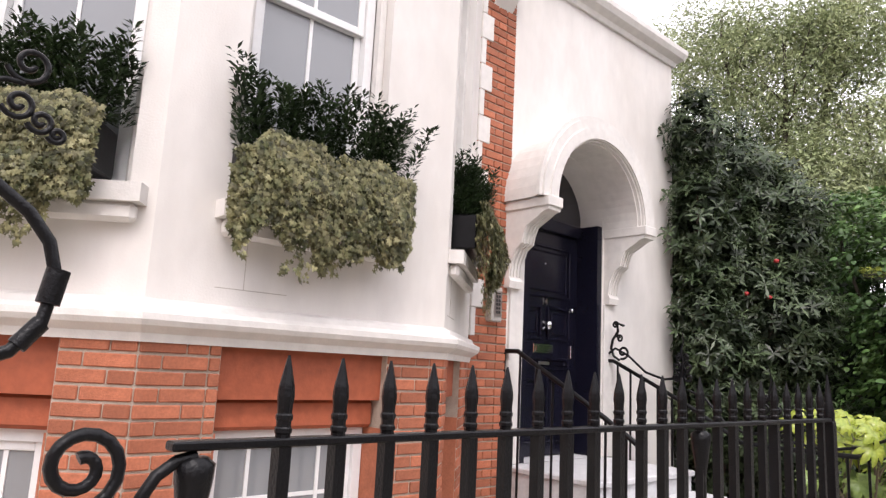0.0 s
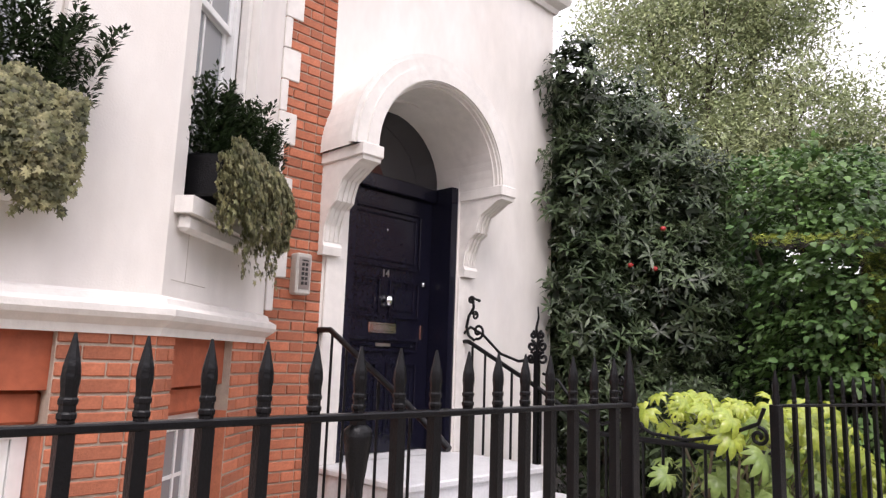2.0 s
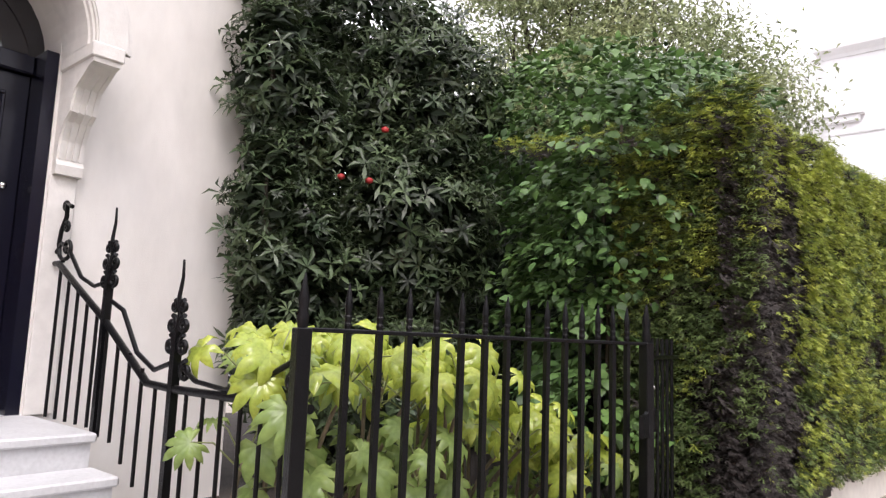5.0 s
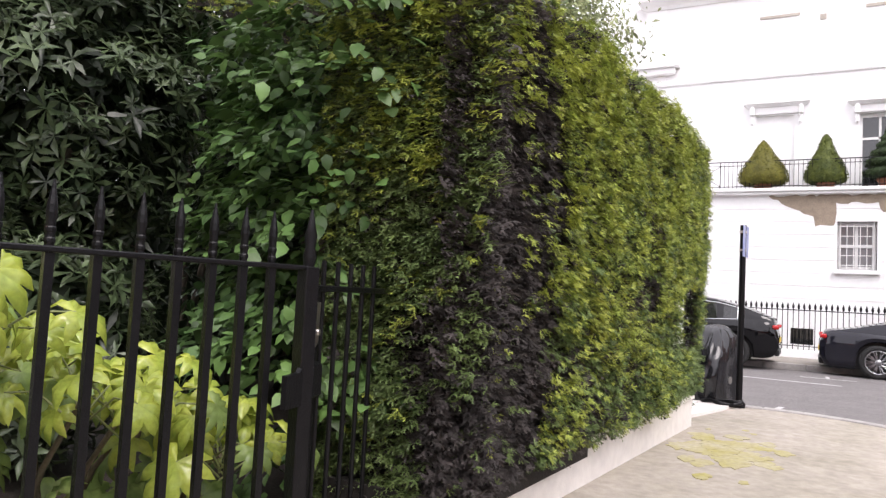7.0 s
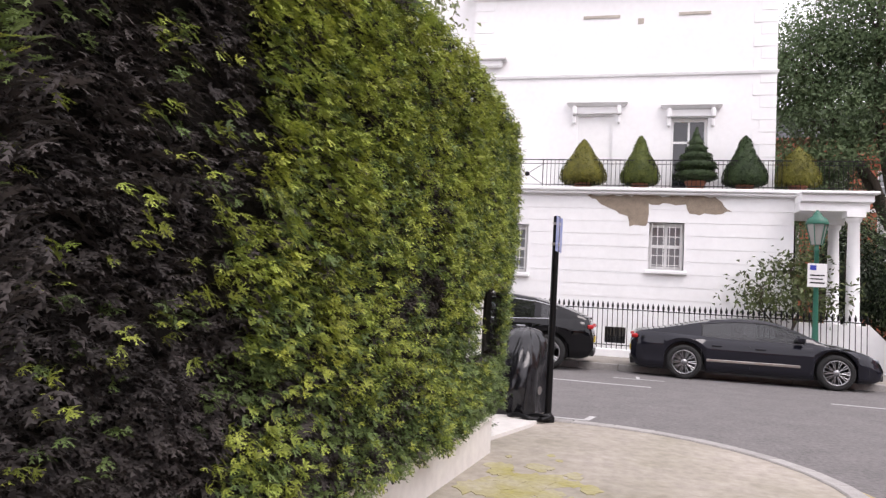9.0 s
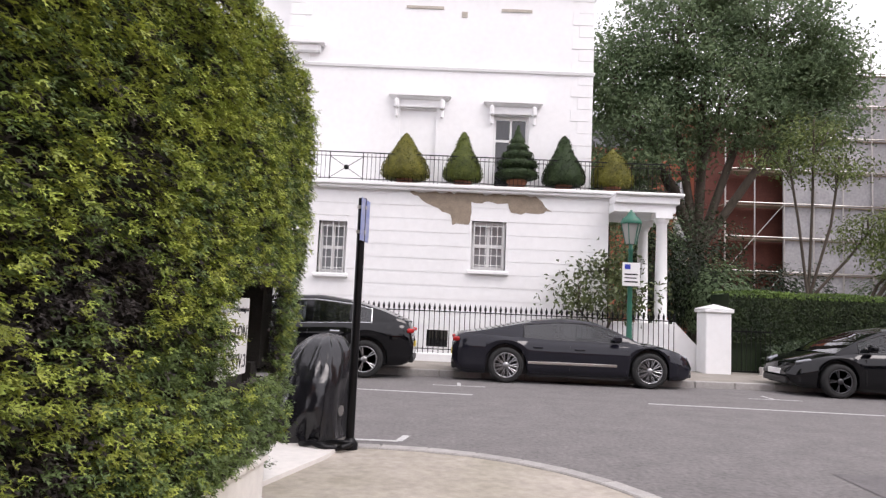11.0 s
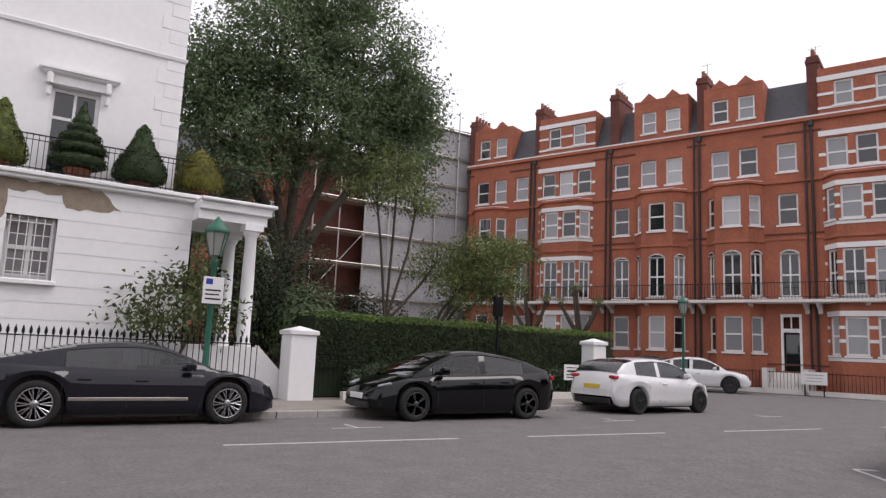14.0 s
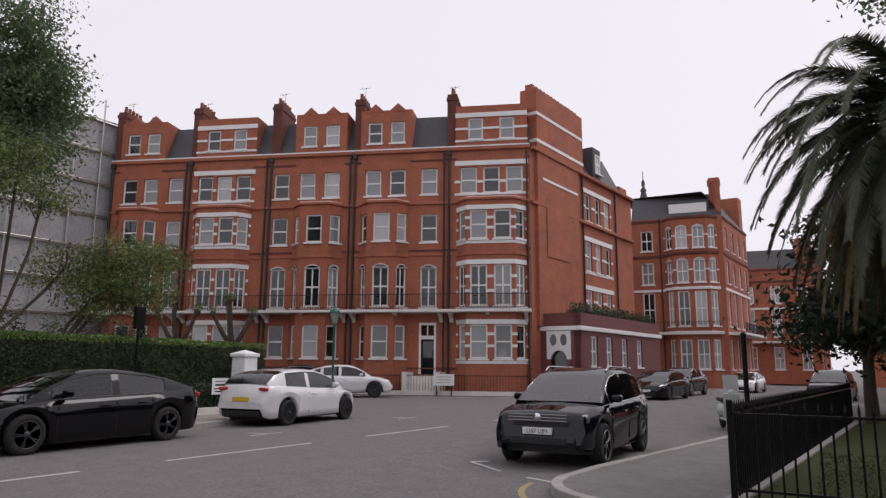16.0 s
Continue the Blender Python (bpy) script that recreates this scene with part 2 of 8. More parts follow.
def sprig_stuff(name, centres, axes, normals, sizes, template, mat, parent=None, label="", category=""):
    """Many copies of one small leafy shape, each turned along its own axis, in one mesh."""
    tv, tf = np.array(template[0], float), np.array(template[1], int)
    c, x, nn = (np.asarray(q, float) for q in (centres, axes, normals))
    k = len(c)
    x = x / (np.linalg.norm(x, axis=1)[:, None] + 1e-9)
    y = np.cross(nn, x)
    y /= np.linalg.norm(y, axis=1)[:, None] + 1e-9
    z = np.cross(x, y)
    sz = np.broadcast_to(np.asarray(sizes, float), (k,))[:, None, None]
    v = c[:, None] + sz * (tv[None, :, :1] * x[:, None] + tv[None, :, 1:2] * y[:, None] + tv[None, :, 2:] * z[:, None])
    tris = (tf[None] + np.arange(k)[:, None, None] * len(tv)).reshape(-1)
    me = bpy.data.meshes.new(name)
    me.vertices.add(k * len(tv))
    me.vertices.foreach_set("co", v.reshape(-1))
    me.loops.add(len(tris))
    me.loops.foreach_set("vertex_index", tris)
    me.polygons.add(len(tris) // 3)
    me.polygons.foreach_set("loop_start", np.arange(len(tris) // 3) * 3)
    me.update(calc_edges=True)
    me.materials.append(mat)
    ob = new(name, me)
    if parent is not None:
        ob.parent = parent
    return tagged(ob, label, category, kind="stuff")


def yew_tuft(shoots=4, pairs=3):
    """A clipped yew tuft: a drooping fan of short twigs, each with two ranks of fine needles, all from one point."""
    vs, fs = [(0, 0, 0)], []
    for i in range(shoots):
        a = radians(-66 + 132 * i / (shoots - 1) + 9 * math.sin(i * 4.7))
        ln = (0.85, 1.0, 0.9, 1.1, 0.8)[i % 5]
        ca, sa = math.cos(a), math.sin(a)

        def at(r, w):
            return (ln * r * ca - w * sa, ln * r * sa + w * ca, 0.10 * math.sin(i * 2.3) * r - 0.30 * r * r)

        last = 0
        for k in range(pairs):
            r0, r1 = (k + 0.15) / pairs, (k + 1.0) / pairs
            b = len(vs)
            vs += [at(r1, 0), at(r1 + 0.12, 0.26 - 0.05 * r1), at(r1 + 0.12, -0.26 + 0.05 * r1)]
            fs += [(last, b, b + 1), (b, last, b + 2)]
            last = b
    return vs, fs


def rosette(n=7):
    """A whorl of long leaves round a shoot tip; the shoot points along z."""
    vs, fs = [(0, 0, 0)], []
    for i in range(n):
        a = 2 * math.pi * i / n
        a += 0.35 * math.sin(i * 5.1)
        big = (1.0, 0.62, 0.9, 1.12, 0.7, 1.05, 0.8)[i % 7]
        up = (0.45, 0.1, 0.3, -0.05, 0.55, 0.2, 0.0)[i % 7]
        ca, sa = math.cos(a), math.sin(a)
        b = len(vs)
        for r, w, h in ((0.55, 0.12, up * 0.8), (0.55, -0.12, up * 0.8), (1.0, 0.0, up * 0.7 - 0.12), (0.5, 0.0, up * 0.62)):
            vs.append((big * r * ca - w * sa, big * r * sa + w * ca, h))
        fs += [(0, b + 3, b), (0, b + 1, b + 3), (b, b + 3, b + 2), (b + 3, b + 1, b + 2)]
    return vs, fs


def ivy_leaf():
    """A five-pointed ivy leaf, a little cupped."""
    vs, fs = [(0, 0, 0.06)], []
    for a, r in ((-150, 0.30), (-105, 0.52), (-80, 0.30), (-52, 0.62), (-25, 0.34), (0, 0.85), (25, 0.34), (52, 0.62), (80, 0.30), (105, 0.52), (150, 0.30)):
        vs.append((r * math.cos(radians(a)), r * math.sin(radians(a)), -0.12 * r * r))
    for i in range(1, 11):
        fs.append((0, i, i + 1))
    return vs, fs


def leaf_material(name, light, dark, rough=0.45, island=0.5, patch=1.4, through_light=0.25):
    """Leaf green with patches, leaf to leaf change and some light passing through."""
    mt = material(name, light, rough, vary=0.3, scale=patch, second=dark, island=island, spec=0.35)
    t = mt.node_tree
    b = t.nodes["Principled BSDF"]
    lit = t.nodes.new("ShaderNodeBsdfTranslucent")
    t.links.new(b.inputs["Base Color"].links[0].from_socket, lit.inputs["Color"])
    mx = t.nodes.new("ShaderNodeMixShader")
    mx.inputs[0].default_value = through_light
    t.links.new(b.outputs[0], mx.inputs[1])
    t.links.new(lit.outputs[0], mx.inputs[2])
    t.links.new(mx.outputs[0], t.nodes["Material Output"].inputs["Surface"])
    return mt


# ---- ground, road, pavements ----
FALL = -0.14


def smooth_step(f):
    f = min(1.0, max(0.0, f))
    return f * f * (3 - 2 * f)


def road_z(x, y):
    """The carriageway falls towards the gutter and the street beyond the garden corner."""
    return FALL * smooth_step((x - 5.3) / 3.2) * smooth_step((14.3 - y) / 2.6)


gs = Shape()
gx = [-1500] + [5.3 + 0.2 * k for k in range(17)] + [1500]
gy = [-1500] + [11.7 + 0.2 * k for k in range(14)] + [1500]
gs.add([(x, y, road_z(x, y)) for y in gy for x in gx], [(j * len(gx) + i, j * len(gx) + i + 1, (j + 1) * len(gx) + i + 1, (j + 1) * len(gx) + i) for j in range(len(gy) - 1) for i in range(len(gx) - 1)], True)
setting("road", gs, ASPHALT, "worn grey asphalt carriageway of the street", "road")


def arc(cx, cy, r, a0, a1, n=14):
    return [(cx + r * math.cos(radians(a0 + (a1 - a0) * k / n)), cy + r * math.sin(radians(a0 + (a1 - a0) * k / n))) for k in range(n + 1)]


KX, KY = 2.45, 11.75          # kerb lines of the side street and of the main street
corner = arc(KX - 2.3, KY - 2.3, 2.3, 0, 90)
near_pave = [(-40, -40), (KX, -40)] + corner + [(-40, KY)]
setting("pavement_near", Shape().prism(near_pave, -0.05, 0.12), PAVE_BASE, "worn pale pavement with mossy joints along the side street", "pavement")
far_edge = [(-60, 20.1), (6, 20.2), (12, 20.6), (18, 21.3), (22, 22.4), (24.5, 25), (26, 30), (26, 60), (-60, 60)]
setting("pavement_far", Shape().prism(far_edge, -0.05, 0.13), PAVING, "grey pavement in front of the white house", "pavement")
right_edge = [(9.5, -40), (9.5, 8.95)] + arc(11.2, 8.95, 1.7, 180, 90) + [(12.5, 10.53), (20, 9.2), (60, 4), (60, -40)]
setting("pavement_right", Shape().prism(right_edge[::-1], FALL - 0.05, FALL + 0.12), PAVE_GREY, "pavement round the corner garden", "pavement")

mr = random.Random(8)
ms = Shape()
for k in range(46):
    a, f = mr.uniform(0, 6.283), mr.random() ** 0.6
    mx_, my_, mr_ = 0.02 + 0.46 * f * math.cos(a), 8.6 + 1.3 * f * math.sin(a), mr.uniform(0.05, 0.17) * (1.25 - 0.6 * f)
    ms.prism([(mx_ + mr_ * (0.75 + 0.5 * noise.noise(Vector((k * 3.1, j * 0.9, 0.3)))) * math.cos(j * 0.3927), my_ + 1.7 * mr_ * (0.75 + 0.5 * noise.noise(Vector((k * 3.1, j * 0.9, 4.3)))) * math.sin(j * 0.3927)) for j in range(16)], 0.10, 0.1212 + 0.00012 * k)
tagged(setting("moss_patch", ms, MOSS, "yellow-green moss over the worn pavement", "moss"), kind="stuff")

MCX, MCY, TGX, TGY = 37.92, 22.52, 14.8, 11.5

# ---- brick and stucco house by the path ----
BRK = {}


def brick_mesh(length, depth=0.05, h=0.066):
    """A brick face with softened edges, shared by all bricks of that length."""
    key = round(length, 3)
    if key not in BRK:
        s = Shape().box(0.004, length - 0.004, -0.008, depth, 0.004, h, 0.005)
        me = bpy.data.meshes.new("brick")
        me.from_pydata(s.v, [], s.f)
        me.materials.append(BRICK_NEAR)
        me.update()
        BRK[key] = me
    return BRK[key]


def brickwork(parent, frame_m, u0, u1, z0, z1, count):
    """Flemish courses of single bricks on a wall face, joints showing the mortar bed behind."""
    course, made = 0.075, 0
    rows = int((z1 - z0) / course + 0.5)
    joined = Shape()
    for r in range(rows):
        u, k = u0, r
        while u < u1 - 0.02:
            ln = min(0.225 if k % 2 == 0 else 0.112, u1 - u)
            k += 1
            if u1 - (u + ln) < 0.04:
                ln = u1 - u
            z = z0 + r * course
            if made < count and z > 0.55:
                ob = new("brick", brick_mesh(ln))
                ob.parent = parent
                ob.matrix_basis = frame_m @ pose(u, random.uniform(-0.003, 0.002), z)
                made += 1
            else:
                q = Shape().box(u + 0.004, u + ln - 0.004, -0.008, 0.05, z + 0.004, z + 0.066, 0.005).turned(frame_m)
                joined.add(q.v, q.f)
            u += ln
    if joined.v:
        tagged(part("brick_rest", joined, BRICK_STUFF, parent), kind="stuff")


def sash_window(parent, m, u0, u1, z0, z1, glass, bars=(2, 2), depth=0.12, name="window"):
    """A box sash: outer frame, two sashes with glazing bars, glass, meeting rail."""
    w = part(name, Shape().box(u0, u0 + 0.06, depth, depth + 0.1, z0, z1).box(u1 - 0.06, u1, depth, depth + 0.1, z0, z1)
             .box(u0 + 0.06, u1 - 0.06, depth, depth + 0.1, z1 - 0.06, z1).box(u0 + 0.06, u1 - 0.06, depth, depth + 0.1, z0, z0 + 0.05), WHITEPAINT, parent, m=m)
    zm = (z0 + z1) / 2
    for k, (a, b, d) in enumerate(((z0 + 0.05, zm + 0.02, depth + 0.05), (zm - 0.02, z1 - 0.06, depth + 0.02))):
        s = Shape()
        x0, x1 = u0 + 0.062, u1 - 0.062
        s.box(x0, x0 + 0.045, d, d + 0.035, a, b, 0.004).box(x1 - 0.045, x1, d, d + 0.035, a, b, 0.004)
        s.box(x0 + 0.045, x1 - 0.045, d, d + 0.035, a, a + 0.05, 0.004).box(x0 + 0.045, x1 - 0.045, d, d + 0.035, b - 0.045, b, 0.004)
        for i in range(1, bars[0]):
            x = x0 + (x1 - x0) * i / bars[0]
            s.box(x - 0.011, x + 0.011, d + 0.006, d + 0.03, a + 0.05, b - 0.045)
        for i in range(1, bars[1]):
            z = a + (b - a) * i / bars[1]
            s.box(x0 + 0.045, x1 - 0.045, d + 0.008, d + 0.028, z - 0.011, z + 0.011)
        part("sash", s, WHITEPAINT, w)
        part("pane", Shape().box(x0 + 0.04, x1 - 0.04, d + 0.014, d + 0.02, a + 0.04, b - 0.04), glass, w)
    return w


def moulding(points, profile, closed=False):
    """A profile of (outward, z) swept along a plan line; outward is to the right of the line."""
    s = Shape()
    n = len(points)
    offs = []
    for i, p in enumerate(points):
        a = Vector(points[i]) - Vector(points[max(i - 1, 0)])
        b = Vector(points[min(i + 1, n - 1)]) - Vector(points[i])
        a = a if a.length else b
        b = b if b.length else a
        na, nb = Vector((a.y, -a.x)).normalized(), Vector((b.y, -b.x)).normalized()
        mid = (na + nb).normalized()
        offs.append(mid / max(0.3, mid.dot(na)))
    vs = [(p[0] + o.x * d, p[1] + o.y * d, z) for p, o in zip(points, offs) for d, z in profile]
    k = len(profile)
    fs = [(i * k + j, (i + 1) * k + j, (i + 1) * k + (j + 1) % k, i * k + (j + 1) % k) for i in range(n - 1) for j in range(k)]
    s.add(vs, fs)
    return s.add(vs, [tuple(range(k - 1, -1, -1)), tuple(range((n - 1) * k, n * k))])


WX = -4.2
BAY = [(WX, -4.0), (-3.3, -2.86), (-3.3, -0.97), (WX, 0.15)]
hs = thing("stucco_house", "cream stucco house with red brick basement and canted bay", "house")
ivy_mat = leaf_material("variegated_ivy", (0.36, 0.33, 0.17), (0.07, 0.09, 0.035), 0.5, 0.75, 12.0)
box_mat = leaf_material("dark_evergreen_leaf", (0.045, 0.075, 0.028), (0.016, 0.03, 0.014), 0.4, 0.5, 5.0)


def planter(m, u0, u1, label, seed):
    """A window trough with upright evergreens and a hanging skirt of ivy, over the sill."""
    rng = np.random.default_rng(seed)
    t = thing("window_box", label, "window box", m, group="window boxes of the bay")
    part("trough", Shape().box(u0 + 0.02, u1 - 0.02, -0.16, 0.1, 2.46, 2.70, 0.01), IRON, t)
    shoots = 74
    su = np.linspace(u0 + 0.0, u1 + 0.02, shoots) + rng.normal(0, 0.02, shoots)
    sv = rng.uniform(-0.16, 0.05, shoots)
    sh = rng.uniform(0.36, 0.50, shoots) * (0.97 + 0.06 * np.sin(su * 9 + seed))
    lean_u, lean_v = rng.normal(0, 0.05, shoots) + 0.10 * (su - (u0 + u1) / 2), rng.normal(-0.03, 0.04, shoots)
    per = 105
    ci = np.repeat(np.arange(shoots), per)
    n = len(ci)
    z = rng.uniform(0.05, 1, n)
    a = rng.uniform(0, 6.28, n)
    rad = (0.034 - 0.016 * z) * np.sqrt(rng.uniform(0.2, 1, n))
    c = np.stack([su[ci] + lean_u[ci] * z * z + rad * np.cos(a), sv[ci] + lean_v[ci] * z + rad * np.sin(a), 2.68 + z * sh[ci]], 1)
    ax = np.stack([np.cos(a), np.sin(a), rng.uniform(0.2, 1.1, n)], 1)
    nr = np.stack([-0.5 * np.cos(a), -0.5 * np.sin(a), np.ones(n)], 1) + rng.normal(0, 0.2, (n, 3))
    blade = ([(0, 0, 0), (0.45, 0.19, 0.05), (1, 0, -0.06), (0.45, -0.19, 0.05)], [(0, 1, 2), (0, 2, 3)])
    sprig_stuff("evergreen_foliage", c, ax, nr, 0.045 * rng.uniform(0.7, 1.2, n), blade, box_mat, t)
    k = 6000
    u = rng.uniform(u0 - 0.05, u1 + 0.01, k)
    edge = np.clip(1 - np.abs((u - (u0 + u1) / 2) / ((u1 - u0) / 2 + 0.06)) ** 5, 0, 1)
    rag = np.array([noise.noise(Vector((q * 6.0, seed * 3.1, 0.5))) + 0.6 * noise.noise(Vector((q * 17.0, seed * 1.7, 2.5))) for q in u])
    lo = 2.22 + 0.13 * rag + 0.1 * (1 - edge)
    hi = 2.77 + 0.06 * rag - 0.10 * (1 - edge)
    zz = lo + (hi - lo) * rng.uniform(0, 1, k) ** 0.9
    puff = np.array([noise.noise(Vector((p * 7, q * 7, seed))) for p, q in zip(u, zz)])
    out = -0.17 - (0.13 + 0.05 * puff) * np.sin(np.clip((zz - 2.10) / 0.74, 0, 1) * 3.0) * edge - rng.uniform(-0.03, 0.03, k)
    c = np.stack([u, out, zz], 1)
    for i in range(9):
        q0, drop = rng.uniform(u0, u1), rng.uniform(0.12, 0.30)
        f = rng.uniform(0, 1, 34)
        c = np.concatenate([c, np.stack([q0 + 0.05 * np.sin(f * 4 + i) + rng.normal(0, 0.012, 34), -0.2 - 0.03 * (1 - f) + rng.normal(0, 0.01, 34), 2.34 - drop * f], 1)])
    k = len(c)
    nr = np.stack([0.25 * rng.normal(size=k), -np.ones(k), 0.35 + 0.3 * rng.normal(size=k)], 1)
    ax = np.stack([rng.normal(0, 0.8, k), 0.1 * rng.normal(size=k) - 0.1, -np.ones(k)], 1)
    sprig_stuff("ivy_skirt", c, ax, nr, 0.032 * rng.uniform(0.55, 1.4, k), ivy_leaf(), ivy_mat, t, "cream-edged trailing ivy")
    return t


facets = list(zip(BAY, BAY[1:]))
wins = ((0.45, 1.32), (0.38, 1.32), (0.13, 0.98))
for k, ((p, q), (u0, u1)) in enumerate(zip(facets, wins)):
    m = face_frame(p, q)
    ln = math.hypot(q[0] - p[0], q[1] - p[1])
    z0, z1, top = 2.42, 5.0, 6.4
    b0, b1 = (0.40, ln - 0.45) if k == 1 else ((0.25, ln - 0.35) if k == 0 else (0.18, ln - 0.5))
    wall = Shape().box(0, u0, 0, 0.3, 1.72, top).box(u1, ln, 0, 0.3, 1.72, top).box(u0, u1, 0, 0.3, 1.72, z0 - 0.01).box(u0, u1, 0, 0.3, z1, top)
    part("bay_wall", wall, STUCCO, hs, "cream painted stucco with fine cracks", m)
    part("crack", Shape().box(u0 - 0.05, u0 + 0.35, -0.0015, 0.004, 1.985, 1.989).box(u0 + 0.1, u0 + 0.103, -0.0015, 0.004, 1.99, 2.3), STONE, hs, m=m)
    sill = Shape()
    sill.slab_xz([(u0 - 0.09, 2.33), (u1 + 0.09, 2.33), (u1 + 0.09, 2.42), (u0 - 0.09, 2.42)], -0.10, 0.2)
    sill.box(u0 - 0.06, u1 + 0.06, -0.07, 0.0, 2.24, 2.33, 0.02)
    part("window_sill", sill, CREAM, hs, m=m)
    arch = Shape()
    for x0, x1 in ((u0 - 0.0, u0 + 0.05), (u1 - 0.05, u1)):
        arch.box(x0, x1, 0.06, 0.13, z0, z1, 0.012)
    part("architrave", arch, CREAM, hs, m=m)
    sash_window(hs, m, u0 + 0.05, u1 - 0.05, z0, z1, GLASS, (2, 1), 0.13)
    part("curtain", Shape().box(u0 + 0.1, u1 - 0.1, 0.32, 0.33, z0, z1), CURTAIN, hs, m=m)
    for x0, x1 in ((0, b0), (b1, ln)):
        part("brick_bed", Shape().box(x0, x1, 0.002, 0.3, 0, 1.72), MORTAR, hs, m=m)
    part("lintel_panel", Shape().box(b0, b1, 0.05, 0.3, 1.44, 1.72).box(b0, b1, 0.10, 0.32, 1.28, 1.44, 0.02), TERRACOTTA, hs, "painted terracotta lintel", m)
    for x0 in (b0 + 0.002, b1 - 0.012):
        part("reveal", Shape().box(x0, x0 + 0.01, 0.003, 0.2, 0, 1.28), BRICK_STUFF, hs, m=m)
    sash_window(hs, m, b0 + 0.02, b1 - 0.02, 0.0, 1.28, GLASS, (4, 2), 0.17, "basement_window")
    planter(m, u0 - 0.05 + (0.12 if k == 2 else 0), u1 + (-0.1, 0.06, 0.12)[k], "dark evergreens and variegated ivy in a window box", 11 + k)

part("bay_cornice", moulding(BAY, [(0.0, 1.70), (0.02, 1.70), (0.03, 1.74), (0.085, 1.775), (0.10, 1.80), (0.10, 1.83), (0.045, 1.855), (0.035, 1.885), (0.0, 1.90)]), CREAM, hs, "weathered cream stone cornice")
# brick strip with stone quoins, then the stucco wall with the door
part("strip_bed", Shape().box(WX - 0.4, WX - 0.004, 0.15, 0.62, 0, 6.4), MORTAR, hs)
for i in range(18):
    z = 1.93 + i * 0.245
    part("quoin", Shape().box(WX - 0.2, WX + 0.02, 0.15, 0.21 + 0.09 * (i % 2), z, z + 0.24, 0.006), CREAM, hs, "cream stone quoin")
bx = Shape().slab_xz([(WX, 5.0), (WX + 0.16, 5.22), (WX + 0.16, 5.3), (WX, 5.3)], 0.3, 0.55)
bx.box(WX, WX + 0.2, 0.27, 0.58, 5.3, 5.36, 0.01)
part("bracket", bx, CREAM, hs)
YD, RD, ZS = 1.475, 0.625, 3.2


def arched_wall(x0, x1, y0, y1, z1, yc, r, zs, zb):
    """A wall across y with an arched opening down to zb."""
    n = 20
    ring = [(yc + r * math.cos(math.pi * (1 - k / n)), zs + r * math.sin(math.pi * (1 - k / n))) for k in range(n + 1)]
    inner = [(yc - r, zb)] + ring + [(yc + r, zb)]
    m = len(inner)
    outer = [(y0, zb)] + [(y0 + (y1 - y0) * k / n, z1) for k in range(n + 1)] + [(y1, zb)]
    vs = [(x, y, z) for x in (x1, x0) for y, z in inner + outer]
    g = 2 * m
    fs = [f for k in range(m - 1) for f in ((k, k + 1, m + k + 1, m + k), (g + k, g + m + k, g + m + k + 1, g + k + 1), (k, g + k, g + k + 1, k + 1), (m + k, m + k + 1, g + m + k + 1, g + m + k))]
    low = len(vs)
    vs += [(x, y, 0) for x in (x1, x0) for y in (y0, y1)]
    fs += [(m, low, low + 1, g - 1, m - 1, 0), (g + m, g, g + m - 1, 2 * g - 1, low + 3, low + 2), (0, m - 1, g + m - 1, g), (m, g + m, low + 2, low), (g - 1, low + 1, low + 3, 2 * g - 1)]
    s = Shape().add(vs, fs)
    return s


part("porch_wall", arched_wall(WX - 0.35, WX, 0.62, 3.55, 5.55, YD, RD, ZS, 0.84), STUCCO, hs, "cream stucco wall, damp-stained near its end")
part("end_wall", Shape().box(-9, WX - 0.35, 3.2, 3.55, 0, 5.55).box(-9, WX - 0.4, -9, -4.0, 0, 6.4).box(-9, -5.6, -4.0, 3.2, 0, 6.4), STUCCO, hs)
part("parapet_cornice", moulding([(WX, 0.62), (WX, 3.55), (-9, 3.55)], [(0, 5.5), (0.03, 5.5), (0.05, 5.55), (0.12, 5.6), (0.15, 5.66), (0.15, 5.72), (0, 5.74)]), CREAM, hs)
part("roof_slab", Shape().box(-9, WX - 0.02, 0.62, 3.5, 5.56, 5.7).box(-9, WX - 0.4, -9, 0.6, 6.39, 6.5), STONE, hs)
part("flank_wall", Shape().box(WX - 0.4, WX, -9, -4.0, 0, 6.4), STUCCO, hs)

# barrel hood over the door
hood = Shape()
n, yc, zc = 28, 1.43, 3.16
for xa, xb, ri, ro in ((WX, -3.79, 0.675, 0.90), (-3.79, -3.755, 0.69, 0.94), (-3.755, -3.73, 0.705, 0.905), (-3.73, -3.715, 0.715, 0.82)):
    vs, fs = [], []
    for k in range(n + 1):
        a = math.pi * k / n
        for x, r in ((xa, ri), (xb, ri), (xb, ro), (xa, ro)):
            vs.append((x, yc + r * math.cos(a), zc + r * math.sin(a)))
    for k in range(n):
        fs += [(4 * k + j, 4 * k + 4 + j, 4 * k + 4 + (j + 1) % 4, 4 * k + (j + 1) % 4) for j in range(4)]
    hood.add(vs, fs)
part("door_hood", hood, CREAM, hs, "semicircular moulded door hood")
sc = [(0, 2.38), (0.07, 2.38), (0.08, 2.44), (0.06, 2.48), (0.075, 2.6), (0.13, 2.72), (0.2, 2.77), (0.215, 2.84), (0.25, 2.92), (0.34, 2.97), (0.39, 3.0), (0.44, 3.03), (0.49, 3.04), (0.5, 3.12), (0, 3.12)]
